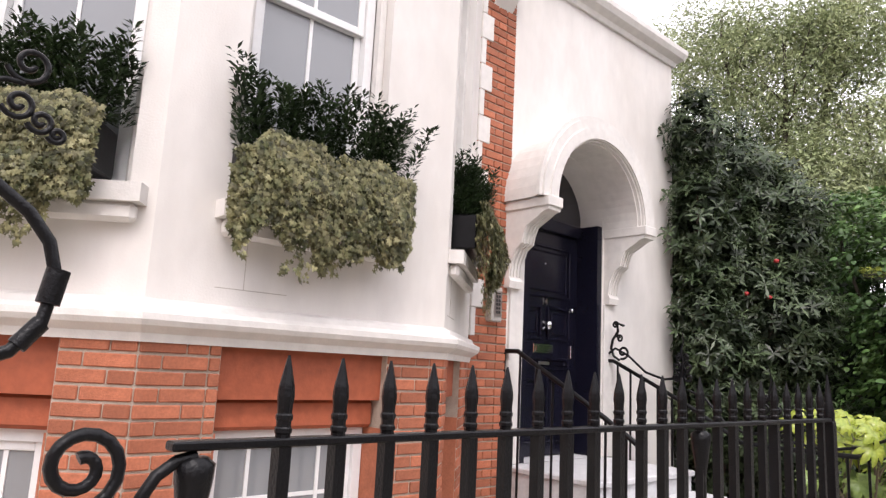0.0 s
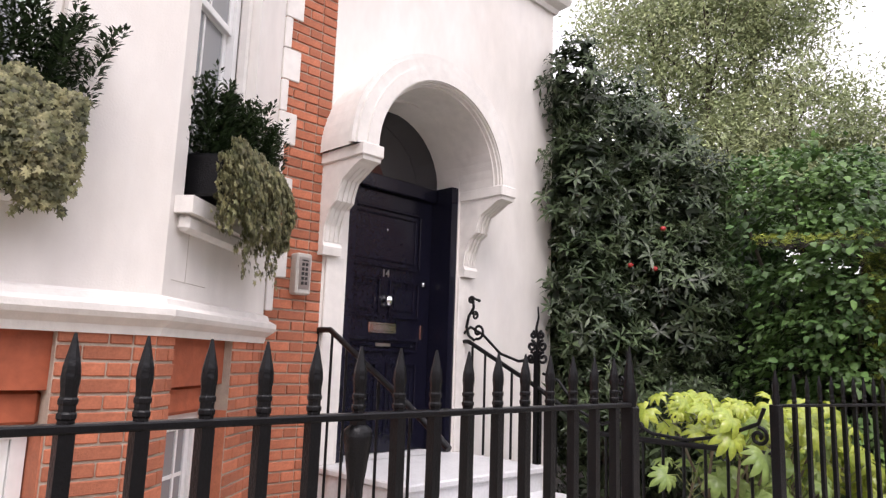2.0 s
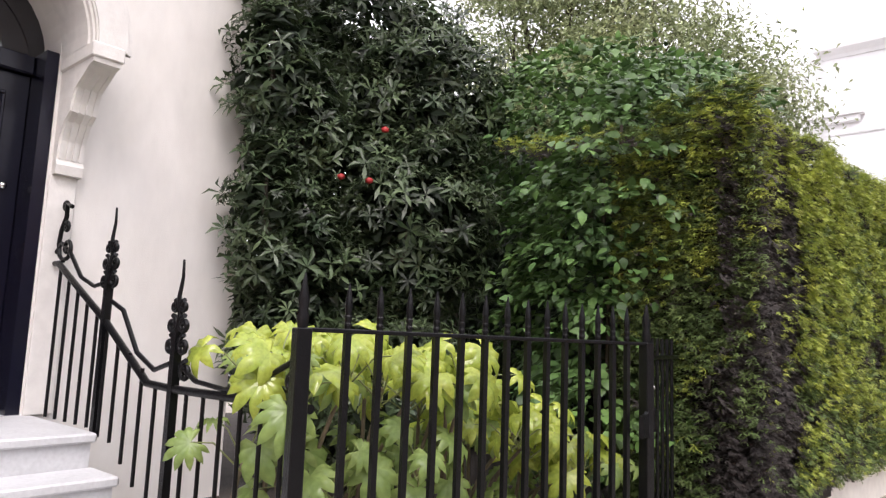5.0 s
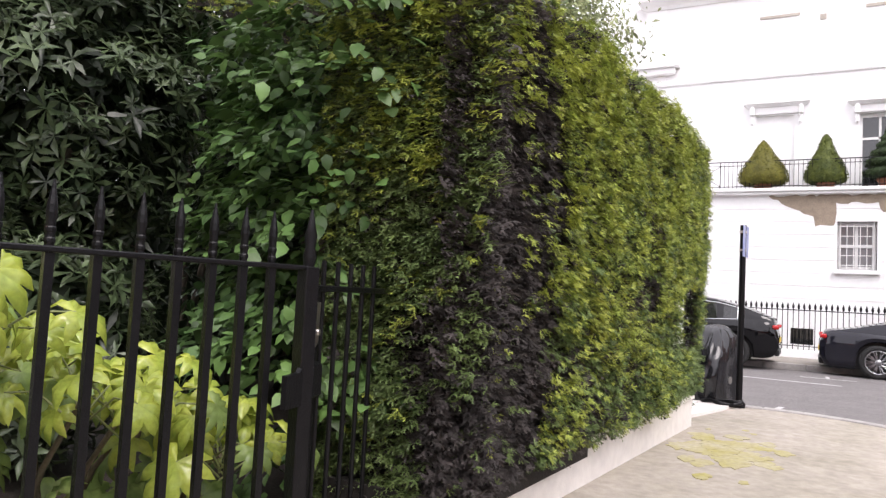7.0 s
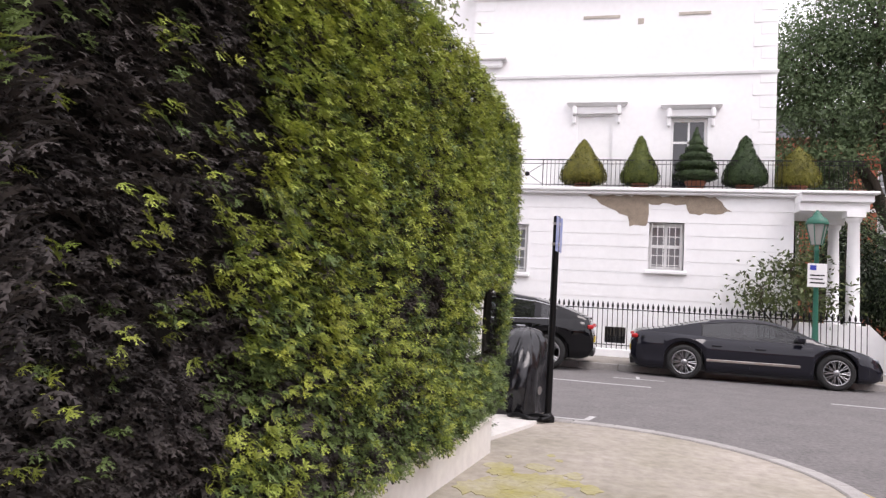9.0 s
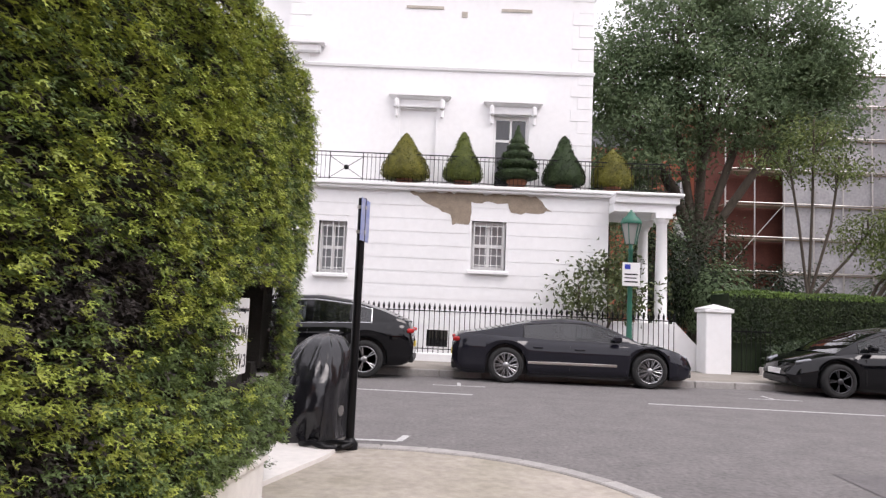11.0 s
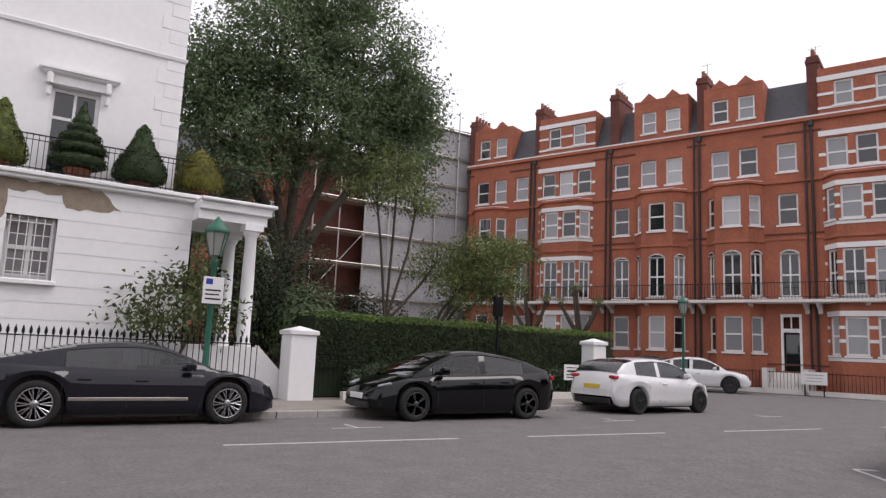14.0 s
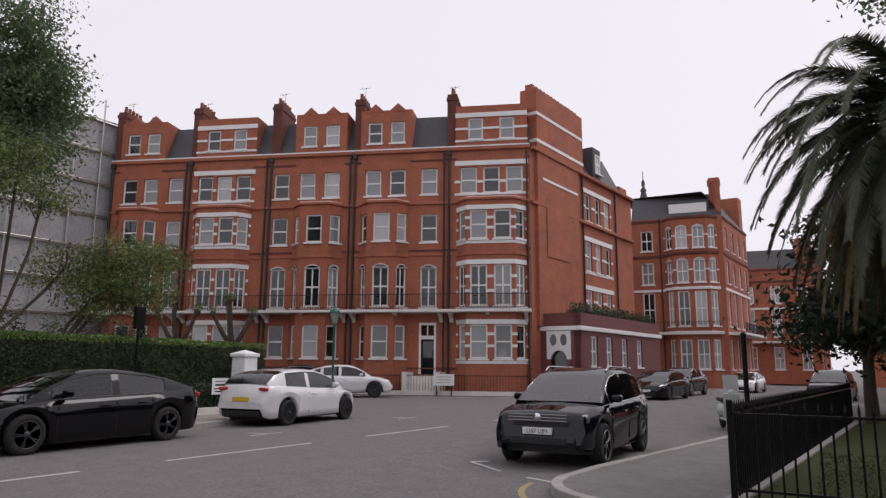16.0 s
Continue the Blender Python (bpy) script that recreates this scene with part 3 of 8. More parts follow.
for y0 in (yc - 0.865, yc + 0.69):
    cb = Shape().slab_xz([(WX + a, z) for a, z in sc], y0, y0 + 0.17)
    for j in range(4):
        cb.slab_xz([(WX + a + 0.012, z) for a, z in sc[3:11]] + [(WX, 3.0), (WX, 2.48)], y0 + 0.012 + j * 0.042, y0 + 0.032 + j * 0.042)
    cb.box(WX, -3.69, y0 - 0.015, y0 + 0.185, 3.07, 3.165, 0.008)
    part("corbel", cb, CREAM, hs, "fluted scroll corbel")
for y0 in (0.64, 2.11):
    part("pilaster", Shape().box(WX, WX + 0.025, y0, y0 + 0.17, 0.84, 2.38, 0.006), CREAM, hs)

# the door, in a deep black reveal
dr = tagged(thing("door_1", "", ""), "black panelled front door with chrome fittings", "door", kind="structure")
XD = -4.46
fr = Shape().box(XD - 0.08, WX - 0.01, 0.851, 0.93, 0.84, 3.2).box(XD - 0.08, WX - 0.01, 2.02, 2.099, 0.84, 3.2).box(XD - 0.08, XD + 0.06, 0.93, 2.02, 3.07, 3.2, 0.01)
part("door_frame", fr, DOORBLACK, dr)
leaf = Shape().box(XD - 0.06, XD, 0.935, 2.015, 0.85, 3.065)
part("door_leaf", leaf, DOORBLACK, dr)
pn = [(1.05, 1.88, 2.40, 2.93), (1.05, 1.42, 1.97, 2.31), (1.52, 1.88, 1.97, 2.31), (1.05, 1.88, 1.68, 1.80), (1.05, 1.42, 0.98, 1.6), (1.52, 1.88, 0.98, 1.6)]
for a, b, c, d in pn:
    s = Shape()
    for g, w, h in ((0.0, 0.025, 0.022), (0.06, 0.015, 0.012)):
        s.box(XD, XD + h, a + g, b - g, c + g, c + g + w, 0.006).box(XD, XD + h, a + g, b - g, d - g - w, d - g, 0.006)
        s.box(XD, XD + h, a + g, a + g + w, c + g + w, d - g - w, 0.006).box(XD, XD + h, b - g - w, b - g, c + g + w, d - g - w, 0.006)
    part("panel", s, DOORBLACK, dr)
part("fanlight", Shape().box(XD - 0.03, XD - 0.024, 0.86, 2.09, 3.2, 3.82), glass_dark("fanlight_glass", (0.02, 0.02, 0.025), 0.01), dr)
part("door_knob", Shape().lathe([(0.0, 0.0), (0.05, 0.0), (0.05, 0.015), (0.025, 0.03), (0.03, 0.05), (0.05, 0.07), (0.035, 0.09), (0.0, 0.095)], (XD, 1.475, 2.115), 16, axis="x"), CHROME, dr, "polished chrome door knob")
part("letter_plate", Shape().box(XD, XD + 0.012, 1.31, 1.62, 1.835, 1.93, 0.005).box(XD + 0.012, XD + 0.018, 1.34, 1.59, 1.855, 1.91, 0.003), CHROME, dr, "chrome letter plate")
part("name_plate", Shape().box(XD, XD + 0.024, 1.39, 1.55, 1.725, 1.755, 0.003), STEEL, dr)
part("lock", Shape().lathe([(0, 0), (0.025, 0), (0.022, 0.02), (0, 0.022)], (XD, 1.93, 2.30), 12, axis="x").box(XD, XD + 0.02, 1.9, 1.94, 1.80, 1.93, 0.004), CHROME, dr)
part("peephole", Shape().lathe([(0, 0), (0.012, 0), (0.01, 0.012), (0, 0.013)], (XD + 0.001, 1.47, 2.735), 10, axis="x"), CHROME, dr)
tx = bpy.data.curves.new("house_number", "FONT")
tx.body, tx.size, tx.extrude, tx.align_x = "14", 0.09, 0.004, "CENTER"
num = new("house_number", tx)
num.data.materials.append(STEEL)
num.parent = dr
num.matrix_basis = pose(XD + 0.004, 1.475, 2.325, 90, 0, 90)

ic = thing("intercom", "brushed steel entry phone on the brickwork", "intercom")
part("housing", Shape().box(WX - 0.004, WX + 0.09, 0.34, 0.47, 2.06, 2.36, 0.012), material("satin_steel_box", (0.56, 0.53, 0.49), 0.45, 0.35, vary=0.15, scale=20), ic)
part("keypad", Shape().box(WX + 0.09, WX + 0.095, 0.36, 0.45, 2.10, 2.33, 0.002), STEEL, ic)
for j in range(5):
    for i in range(2):
        part("key", Shape().box(WX + 0.095, WX + 0.1, 0.378 + 0.03 * i, 0.40 + 0.03 * i, 2.13 + 0.034 * j, 2.153 + 0.034 * j, 0.002), TRIM_DARK, ic)
part("speaker_slot", Shape().box(WX + 0.095, WX + 0.098, 0.378, 0.432, 2.302, 2.312), TRIM_DARK, ic)

# ---- steps and their railings ----
st = thing("door_steps", "pale painted stone steps up to the front door", "steps")
MARBLE = material("pale_step_stone", (0.62, 0.62, 0.63), 0.5, vary=0.15, scale=5, bump=0.1)
for i, (xa, xb) in enumerate(((WX, -3.25), (-3.25, -2.95), (-2.95, -2.65), (-2.65, -2.35))):
    zt = 0.84 - 0.18 * i
    part("step", Shape().box(xa + 0.001, xb + 0.03, 0.66, 2.16, zt - 0.05, zt, 0.01).box(xa + 0.002, xb, 0.68, 2.14, 0.05, zt - 0.05), MARBLE, st)
part("threshold", Shape().box(XD - 0.05, WX, 0.852, 2.098, 0.80, 0.842), MARBLE, st)

BAR = {}


def spear_bar(rail, top, w=0.0165):
    """A square railing bar with collars and a spear head; one mesh for each size."""
    key = (rail, top, w)
    if key not in BAR:
        s = Shape().box(-w, w, -w, w, 0, rail)
        ring = [(0.0175, 0.0), (0.0175, 0.02), (0.0205, 0.024), (0.0205, 0.033), (0.0175, 0.037), (0.0175, 0.05), (0.0205, 0.054), (0.0205, 0.063), (0.0175, 0.067), (0.018, 0.085), (0.0205, 0.105), (0.0185, 0.13)]
        s.lathe([(r * w / 0.0165, rail + z) for r, z in ring] + [(0.003, top)], n=8)
        me = bpy.data.meshes.new("bar")
        me.from_pydata(s.v, [], s.f)
        me.materials.append(IRON)
        me.update()
        BAR[key] = me
    return BAR[key]


def scroll(c, r, turns, start, u, v, tube, shape, n=26, sign=1):
    """A flat spiral in the plane u, v round the centre c."""
    u, v, c = Vector(u), Vector(v), Vector(c)
    pts = []
    for k in range(n + 1):
        f = k / n
        a = radians(start) + sign * f * turns * 2 * math.pi
        rr = r * (1 - 0.8 * f)
        pts.append(c + u * (rr * math.cos(a)) + v * (rr * math.sin(a)))
    shape.tube(pts, tube, 6)
    return pts


RX = -1.48
fr1 = thing("front_railing", "black iron spear railing in front of the basement", "railing", group="street railings")
G0, TOPZ, RAILZ = 0.12, 1.665, 1.465
for k in range(23):
    ob = new("bar", spear_bar(RAILZ - G0, TOPZ - G0))
    ob.parent, ob.matrix_basis = fr1, pose(RX, -3.158 + k * 0.1535, G0, 0, 0, random.uniform(-4, 4))
part("top_rail", Shape().box(RX - 0.022, RX + 0.022, -3.42, 0.36, 1.458, 1.478, 0.004), IRON, fr1)
part("bottom_rail", Shape().box(RX - 0.02, RX + 0.02, -3.42, 0.36, 0.24, 0.26, 0.004), IRON, fr1)
for y in (-3.36, -1.16):
    part("stanchion", Shape().lathe([(0.02, 0), (0.02, 1.14), (0.026, 1.18), (0.04, 1.28), (0.042, 1.31), (0.025, 1.325)], (RX, y, G0), 10), IRON, fr1)
part("end_post", Shape().box(RX - 0.03, RX + 0.03, 0.32, 0.38, G0, 1.46, 0.004).lathe([(0.03, 1.46), (0.034, 1.5), (0.026, 1.55), (0.004, 1.72)], (RX, 0.35, 0), 8), IRON, fr1)
gt = thing("scrolled_gate", "black wrought iron gate top with scrolls", "gate")
gsx = Shape()
gsx.tube([(RX, -3.36, 1.445), (RX, -3.40, 1.437), (RX, -3.44, 1.41), (RX, -3.465, 1.37), (RX, -3.48, 1.30)], 0.014, 8)
scroll((RX, -3.585, 1.435), 0.085, 1.6, 250, (0, 1, 0), (0, 0, 1), 0.013, gsx)
gsx.tube([(RX, -3.585 + 0.085 * math.cos(radians(250)) , 1.435 + 0.085 * math.sin(radians(250))), (RX, -3.66, 1.30), (RX, -3.665, 1.1), (RX, -3.665, 0.15)], 0.014, 8)
gsx.tube([(RX, -3.48, 1.30), (RX, -3.485, 0.15)], 0.014, 8)
part("scroll", gsx, IRON, gt)
arm = Shape()
arm.tube([(RX, -4.1, 1.55), (RX, -3.85, 1.60), (RX, -3.73, 1.645), (RX, -3.685, 1.70), (RX, -3.67, 1.78), (RX, -3.69, 1.85), (RX, -3.73, 1.90), (RX, -3.80, 1.95), (RX, -3.95, 2.0), (RX, -4.2, 2.02)], 0.013, 8)
arm.rod((RX, -3.679, 1.735), (RX, -3.668, 1.80), 0.022, None, 10).rod((RX, -3.72, 1.655), (RX, -3.685, 1.70), 0.018, None, 8)
for c, r in (((RX, -3.765, 2.18), 0.04), ((RX, -3.775, 2.10), 0.03), ((RX, -3.735, 2.075), 0.024), ((RX, -3.705, 2.055), 0.016)):
    scroll(c, r, 1.4, 200, (0, 1, 0), (0, 0, 1), 0.006, arm)
arm.tube([(RX, -3.85, 2.12), (RX, -3.8, 2.14), (RX, -3.77, 2.14)], 0.006, 6)
arm.rod((RX, -4.15, 0.12), (RX, -4.15, 2.05), 0.025, None, 8)
part("overthrow", arm, IRON, gt)


def stair_rail(y, name, label):
    """Handrail, balusters and scrolled newels beside the steps."""
    t = thing(name, label, "handrail", group="railings beside the door steps")
    part("handrail", Shape().tube([(-4.27, y, 1.80), (-4.12, y, 1.80), (-3.36, y, 1.44), (-2.81, y, 1.13), (-2.55, y, 1.12), (-1.5, y, 1.12)], 0.02, 8), IRON, t)
    for i in range(18):
        x = -4.22 + i * 0.15
        zt = 1.80 if x < -4.12 else (1.80 - (x + 4.12) * 0.478 if x < -2.75 else 1.12)
        zb = 0.84 if x < -3.25 else (0.84 - 0.6 * (x + 3.25) if x < -2.3 else 0.12)
        part("baluster", Shape().rod((x, y, zb), (x, y, zt), 0.011, None, 6), IRON, t)
    for x, zt, zb in ((-3.36, 2.09, 0.8), (-2.55, 1.75, 0.12)):
        s = Shape().box(x - 0.02, x + 0.02, y - 0.02, y + 0.02, zb, zt - 0.36)
        s.tube([(x, y, zt - 0.36), (x + 0.012, y, zt - 0.27), (x - 0.012, y, zt - 0.18), (x + 0.01, y, zt - 0.09), (x + 0.004, y, zt)], 0.017, 6, 0.006)
        for sx in (-1, 1):
            for dz, r in ((0.42, 0.05), (0.32, 0.045), (0.23, 0.03)):
                scroll((x + sx * (r + 0.012), y, zt - dz), r, 1.3, 90 if sx > 0 else 90, (1, 0, 0), (0, 0, 1), 0.013, s, 18, sx)
        part("newel", s, IRON, t, "scrolled wrought iron newel")
    s = Shape()
    s.tube([(-4.00, y, 2.16), (-4.08, y, 2.19), (-4.07, y, 2.10), (-4.13, y, 2.02), (-4.15, y, 1.93), (-4.12, y, 1.85), (-4.05, y, 1.81)], 0.015, 8, 0.013)
    scroll((-4.10, y, 2.17), 0.035, 1.3, 0, (1, 0, 0), (0, 0, 1), 0.013, s, 16, 1)
    scroll((-4.05, y, 2.03), 0.04, 1.3, 160, (1, 0, 0), (0, 0, 1), 0.012, s, 16, -1)
    scroll((-4.01, y, 1.89), 0.07, 1.3, 250, (1, 0, 0), (0, 0, 1), 0.013, s, 20, 1)
    s.tube([(-4.2, y, 1.86), (-4.1, y, 1.93), (-3.95, y, 1.86), (-3.75, y, 1.70), (-3.55, y, 1.64), (-3.4, y, 1.66)], 0.013, 6)
    s.tube([(-3.3, y, 1.55), (-3.15, y, 1.5), (-2.95, y, 1.28), (-2.75, y, 1.2), (-2.6, y, 1.24)], 0.013, 6)
    s.tube([(-2.5, y, 1.24), (-2.35, y, 1.17), (-2.1, y, 1.15), (-1.85, y, 1.2), (-1.62, y, 1.3), (-1.58, y, 1.4)], 0.013, 6)
    scroll((-1.62, y, 1.22), 0.06, 1.4, 90, (1, 0, 0), (0, 0, 1), 0.013, s, 20, -1)
    scroll((-2.45, y, 1.21), 0.05, 1.4, 90, (1, 0, 0), (0, 0, 1), 0.013, s, 20)
    part("scrollwork", s, IRON, t)


stair_rail(2.2, "stair_railing", "black iron stair railing with scrolled newels")
lh = thing("stair_handrail", "plain black iron handrail on the brick side of the steps", "handrail", group="railings beside the door steps")
part("handrail", Shape().tube([(-4.25, 0.62, 1.82), (-4.05, 0.62, 1.82), (-3.3, 0.6, 1.42), (-2.9, 0.58, 1.2), (-2.78, 0.58, 1.12)], 0.022, 8), IRON, lh)
for i in range(8):
    x = -4.2 + i * 0.18
    zt = 1.81 if x < -4.05 else 1.82 - (x + 4.05) * 0.53
    part("baluster", Shape().rod((x, 0.62 - 0.04 * (x > -3.3), 0.12 if x > -2.4 else 0.5), (x, 0.62 - 0.04 * (x > -3.3), zt), 0.011, None, 6), IRON, lh)

# garden railing from the corner post to the side gate by the hedge
P2, Q2 = Vector((RX, 2.12, 0)), Vector((-1.0, 4.10, 0))
fr2 = thing("garden_railing", "black iron spear railing in front of the planting", "railing", group="street railings")
ang2 = math.degrees(math.atan2(Q2.y - P2.y, Q2.x - P2.x))
L2 = (Q2 - P2).length
M2 = pose(P2.x, P2.y, 0, 0, 0, ang2)
RZ2 = RAILZ - 0.045
for k in range(14):
    ob = new("bar", spear_bar(RZ2 - G0, TOPZ - G0 - 0.05, 0.0125))
    ob.parent, ob.matrix_basis = fr2, M2 @ pose(0.193 + 0.1475 * k - 0.0014 * k * k, 0, G0, 0, 0, random.uniform(-4, 4))
part("top_rail", Shape().box(0, L2, -0.02, 0.02, RZ2 - 0.005, RZ2 + 0.013, 0.004), IRON, fr2, m=M2)
part("bottom_rail", Shape().box(0, L2, -0.02, 0.02, 0.24, 0.26, 0.004), IRON, fr2, m=M2)
for x, w in ((0, 0.03), (L2, 0.03)):
    part("post", Shape().box(x - w, x + w, -w, w, G0, RZ2 + 0.01, 0.004).lathe([(0.02, RZ2 + 0.01), (0.026, RZ2 + 0.05), (0.018, RZ2 + 0.08), (0.024, RZ2 + 0.12), (0.004, RZ2 + 0.22)], (x, 0, 0), 8), IRON, fr2, m=M2)
gate = thing("garden_gate", "low black iron side gate with a lock box", "gate", pose(Q2.x, Q2.y, 0, 0, 0, 100))
for k in range(5):
    part("bar", Shape().rod((0.12 + k * 0.12, 0, 0.2), (0.12 + k * 0.12, 0, 1.46), 0.011, None, 6), IRON, gate)
part("gate_frame", Shape().box(0.04, 0.75, -0.015, 0.015, 1.34, 1.365, 0.004).box(0.04, 0.75, -0.015, 0.015, 0.2, 0.23, 0.004).box(0.04, 0.075, -0.015, 0.015, 0.2, 1.36), IRON, gate)
part("lock_box", Shape().box(0.0, 0.09, -0.04, 0.03, 0.95, 1.08, 0.012).slab_xz([(-0.14, 0.93), (0.0, 0.93), (0.0, 1.10), (-0.05, 1.05), (-0.14, 1.045)], -0.02, 0.0), IRON, gate)
part("lock_plate", Shape().slab_xz([(0.03, 1.12), (0.07, 1.15), (0.075, 1.30), (0.02, 1.30), (0.02, 1.15)], -0.02, -0.012).lathe([(0, -0.035), (0.012, -0.035), (0.012, -0.02), (0, -0.02)], (0.047, 0, 1.19), 10, axis="y"), STEEL, gate, "steel lock plate")

# ---- planting between the house and the hedge ----
setting("garden_bed", Shape().prism([(-9, 2.3), (-3.0, 2.3), (RX - 0.04, 2.3), (-1.0, 4.8), (-1.0, 11), (-9, 11)], 0.0, 0.16), SOIL, "dark bare soil of the front garden", "soil")
FATSIA = leaf_material("glossy_palmate_leaf", (0.56, 0.60, 0.10), (0.25, 0.36, 0.06), 0.24, 0.0, 5.0)
# mid green copy of the leaf, darkened for the shade lower down
FATSIA_SHADE = leaf_material("shade_toned_palmate_leaf", (0.36, 0.45, 0.14), (0.17, 0.27, 0.08), 0.25, 0.0, 2.6)
FATSIA.node_tree.nodes["Principled BSDF"].inputs["Coat Weight"].default_value = 0.35


def palmate(lobes=8, r=0.17):
    """A hand-shaped leaf of broad pointed lobes joined for half their length, arched and creased; the stalk joins at the origin, the tip points along y."""
    vs, fs = [(0, 0, 0)], []
    step = radians(262) / (lobes - 1)
    notch = []
    for k in range(lobes + 1):
        a = radians(-131) + step * (k - 0.5)
        q = len(vs)
        rr = r * (0.52 if 0 < k < lobes else 0.22)
        vs.append((rr * math.sin(a), rr * math.cos(a), -0.012))
        notch.append(q)
    for k in range(lobes):
        a = radians(-131) + step * k
        ln = r * (1.0 - 0.42 * abs(k - (lobes - 1) / 2) / (lobes / 2))
        b = len(vs)
        for rr, da, z in ((0.74, -0.42, -0.012), (0.90, -0.24, -0.03), (1.04, 0, -0.06), (0.90, 0.24, -0.03), (0.74, 0.42, -0.012), (0.45, 0, 0.016), (0.78, 0, 0.006)):
            vs.append((ln * rr * math.sin(a + da * step), ln * rr * math.cos(a + da * step), z * r / 0.17 - 0.12 * ln * rr * rr))
        n0, n1, mid, m2 = notch[k], notch[k + 1], b + 5, b + 6
        fs += [(0, n0, mid), (0, mid, n1), (n0, b, mid), (n1, mid, b + 4), (b, m2, mid), (b + 4, mid, m2), (b, b + 1, m2), (b + 3, b + 4, m2), (b + 1, b + 2, m2), (b + 2, b + 3, m2)]
    return vs, [f[::-1] for f in fs]


fs_leaves = []
for var in range(6):
    me = bpy.data.meshes.new("leaf")
    v, f = palmate(7 + var % 3, 0.175)
    me.from_pydata(v, [], f)
    me.polygons.foreach_set("use_smooth", [True] * len(f))
    me.materials.append(FATSIA if var < 3 else FATSIA_SHADE)
    me.update()
    fs_leaves.append(me)
fat = thing("castor_oil_plant", "bright green big-leaved evergreen shrub behind the railing", "shrub")
rng = random.Random(5)
BARK_PALE = material("pale_brown_stem", (0.20, 0.16, 0.11), 0.85, vary=0.3, scale=12, bump=0.4)
STALK = material("pale_green_leaf_stalk", (0.22, 0.25, 0.09), 0.5, vary=0.25, scale=20)
for i in range(34):
    s = (i + 0.5) / 34 + rng.uniform(-0.03, 0.03)
    deep = (0.12, 0.75, 0.4, 0.95, 0.25)[i % 5] * rng.uniform(0.8, 1.1)
    y = 2.28 + 2.12 * s
    x = RX - 0.24 + 0.44 * s - deep * 0.62
    zmax = 1.36 + 0.05 * math.sin(s * 17) - 0.62 * max(0, s - 0.40) * 1.75 - 0.45 * max(0, 0.12 - s)
    low = i % 3 == 1
    zc = zmax - (rng.uniform(0.35, 0.7) if low else rng.uniform(0.0, 0.12)) + 0.05 * deep
    zc = max(zc, 0.45)
    foot = Vector((-1.95 + rng.uniform(-0.25, 0.15), y + rng.uniform(-0.15, 0.15), 0.15))
    crown_ = Vector((x, y, zc - 0.12))
    part("stem", Shape().tube([foot, foot.lerp(crown_, 0.6) + Vector((-0.04, 0.02, 0.05)), crown_], 0.013, 6, 0.009), BARK_PALE, fat)
    n_leaf = 6 if low else 6
    stalks = Shape()
    for j in range(n_leaf):
        a = j * 2.4 + i * 1.1
        tier = j / n_leaf
        reach = 0.10 + 0.24 * tier + rng.uniform(-0.03, 0.05)
        d = Vector((math.cos(a), math.sin(a), 0))
        tip = crown_ + d * reach + Vector((0, 0, 0.17 - 0.20 * tier + rng.uniform(-0.03, 0.05)))
        limit = RX - 0.10 + 0.242 * (tip.y - 2.12)
        tip.x = min(tip.x, limit)
        stalks.tube([crown_ - Vector((0, 0, 0.03 + 0.08 * tier)), crown_.lerp(tip, 0.6) + Vector((0, 0, 0.02)), tip], 0.0045, 5, 0.0035)
        nrm = (Vector((0.45, -0.30, 0.75)) + d * 0.35 + Vector((rng.gauss(0, 0.32), rng.gauss(0, 0.32), 0))).normalized()
        fwd = d + Vector((0, 0, rng.uniform(-0.5, 0.45) - 0.25 * tier))
        fwd = (fwd - nrm * fwd.dot(nrm)).normalized()
        side = fwd.cross(nrm).normalized()
        sc_ = rng.uniform(0.6, 1.0)
        # upper leaves take the bright green, lower and outer-tier ones the shade-toned copy
        top = not low and tier < 0.72
        ob = new("leaf", fs_leaves[(i + j) % 3 + (0 if top else 3)])
        ob.parent = fat
        ob.matrix_basis = Matrix(((side.x * sc_, fwd.x * sc_, nrm.x * sc_, tip.x), (side.y * sc_, fwd.y * sc_, nrm.y * sc_, tip.y), (side.z * sc_, fwd.z * sc_, nrm.z * sc_, tip.z), (0, 0, 0, 1)))
    part("stalk", stalks, STALK, fat)


def blob_points(rng, n, c, r, squash=1.0, shell=0.55):
    d = rng.normal(0, 1, (n, 3))
    d /= np.linalg.norm(d, axis=1)[:, None]
    rad = rng.uniform(shell, 1.0, n) ** 0.7
    lump = 1 + 0.16 * np.sin(d[:, 0] * 7 + c[0]) * np.sin(d[:, 1] * 6 + c[1]) + 0.12 * np.sin(d[:, 2] * 9 + c[2] * 3)
    p = np.array(c) + d * (np.array(r) * (rad * lump)[:, None])
    return p, d


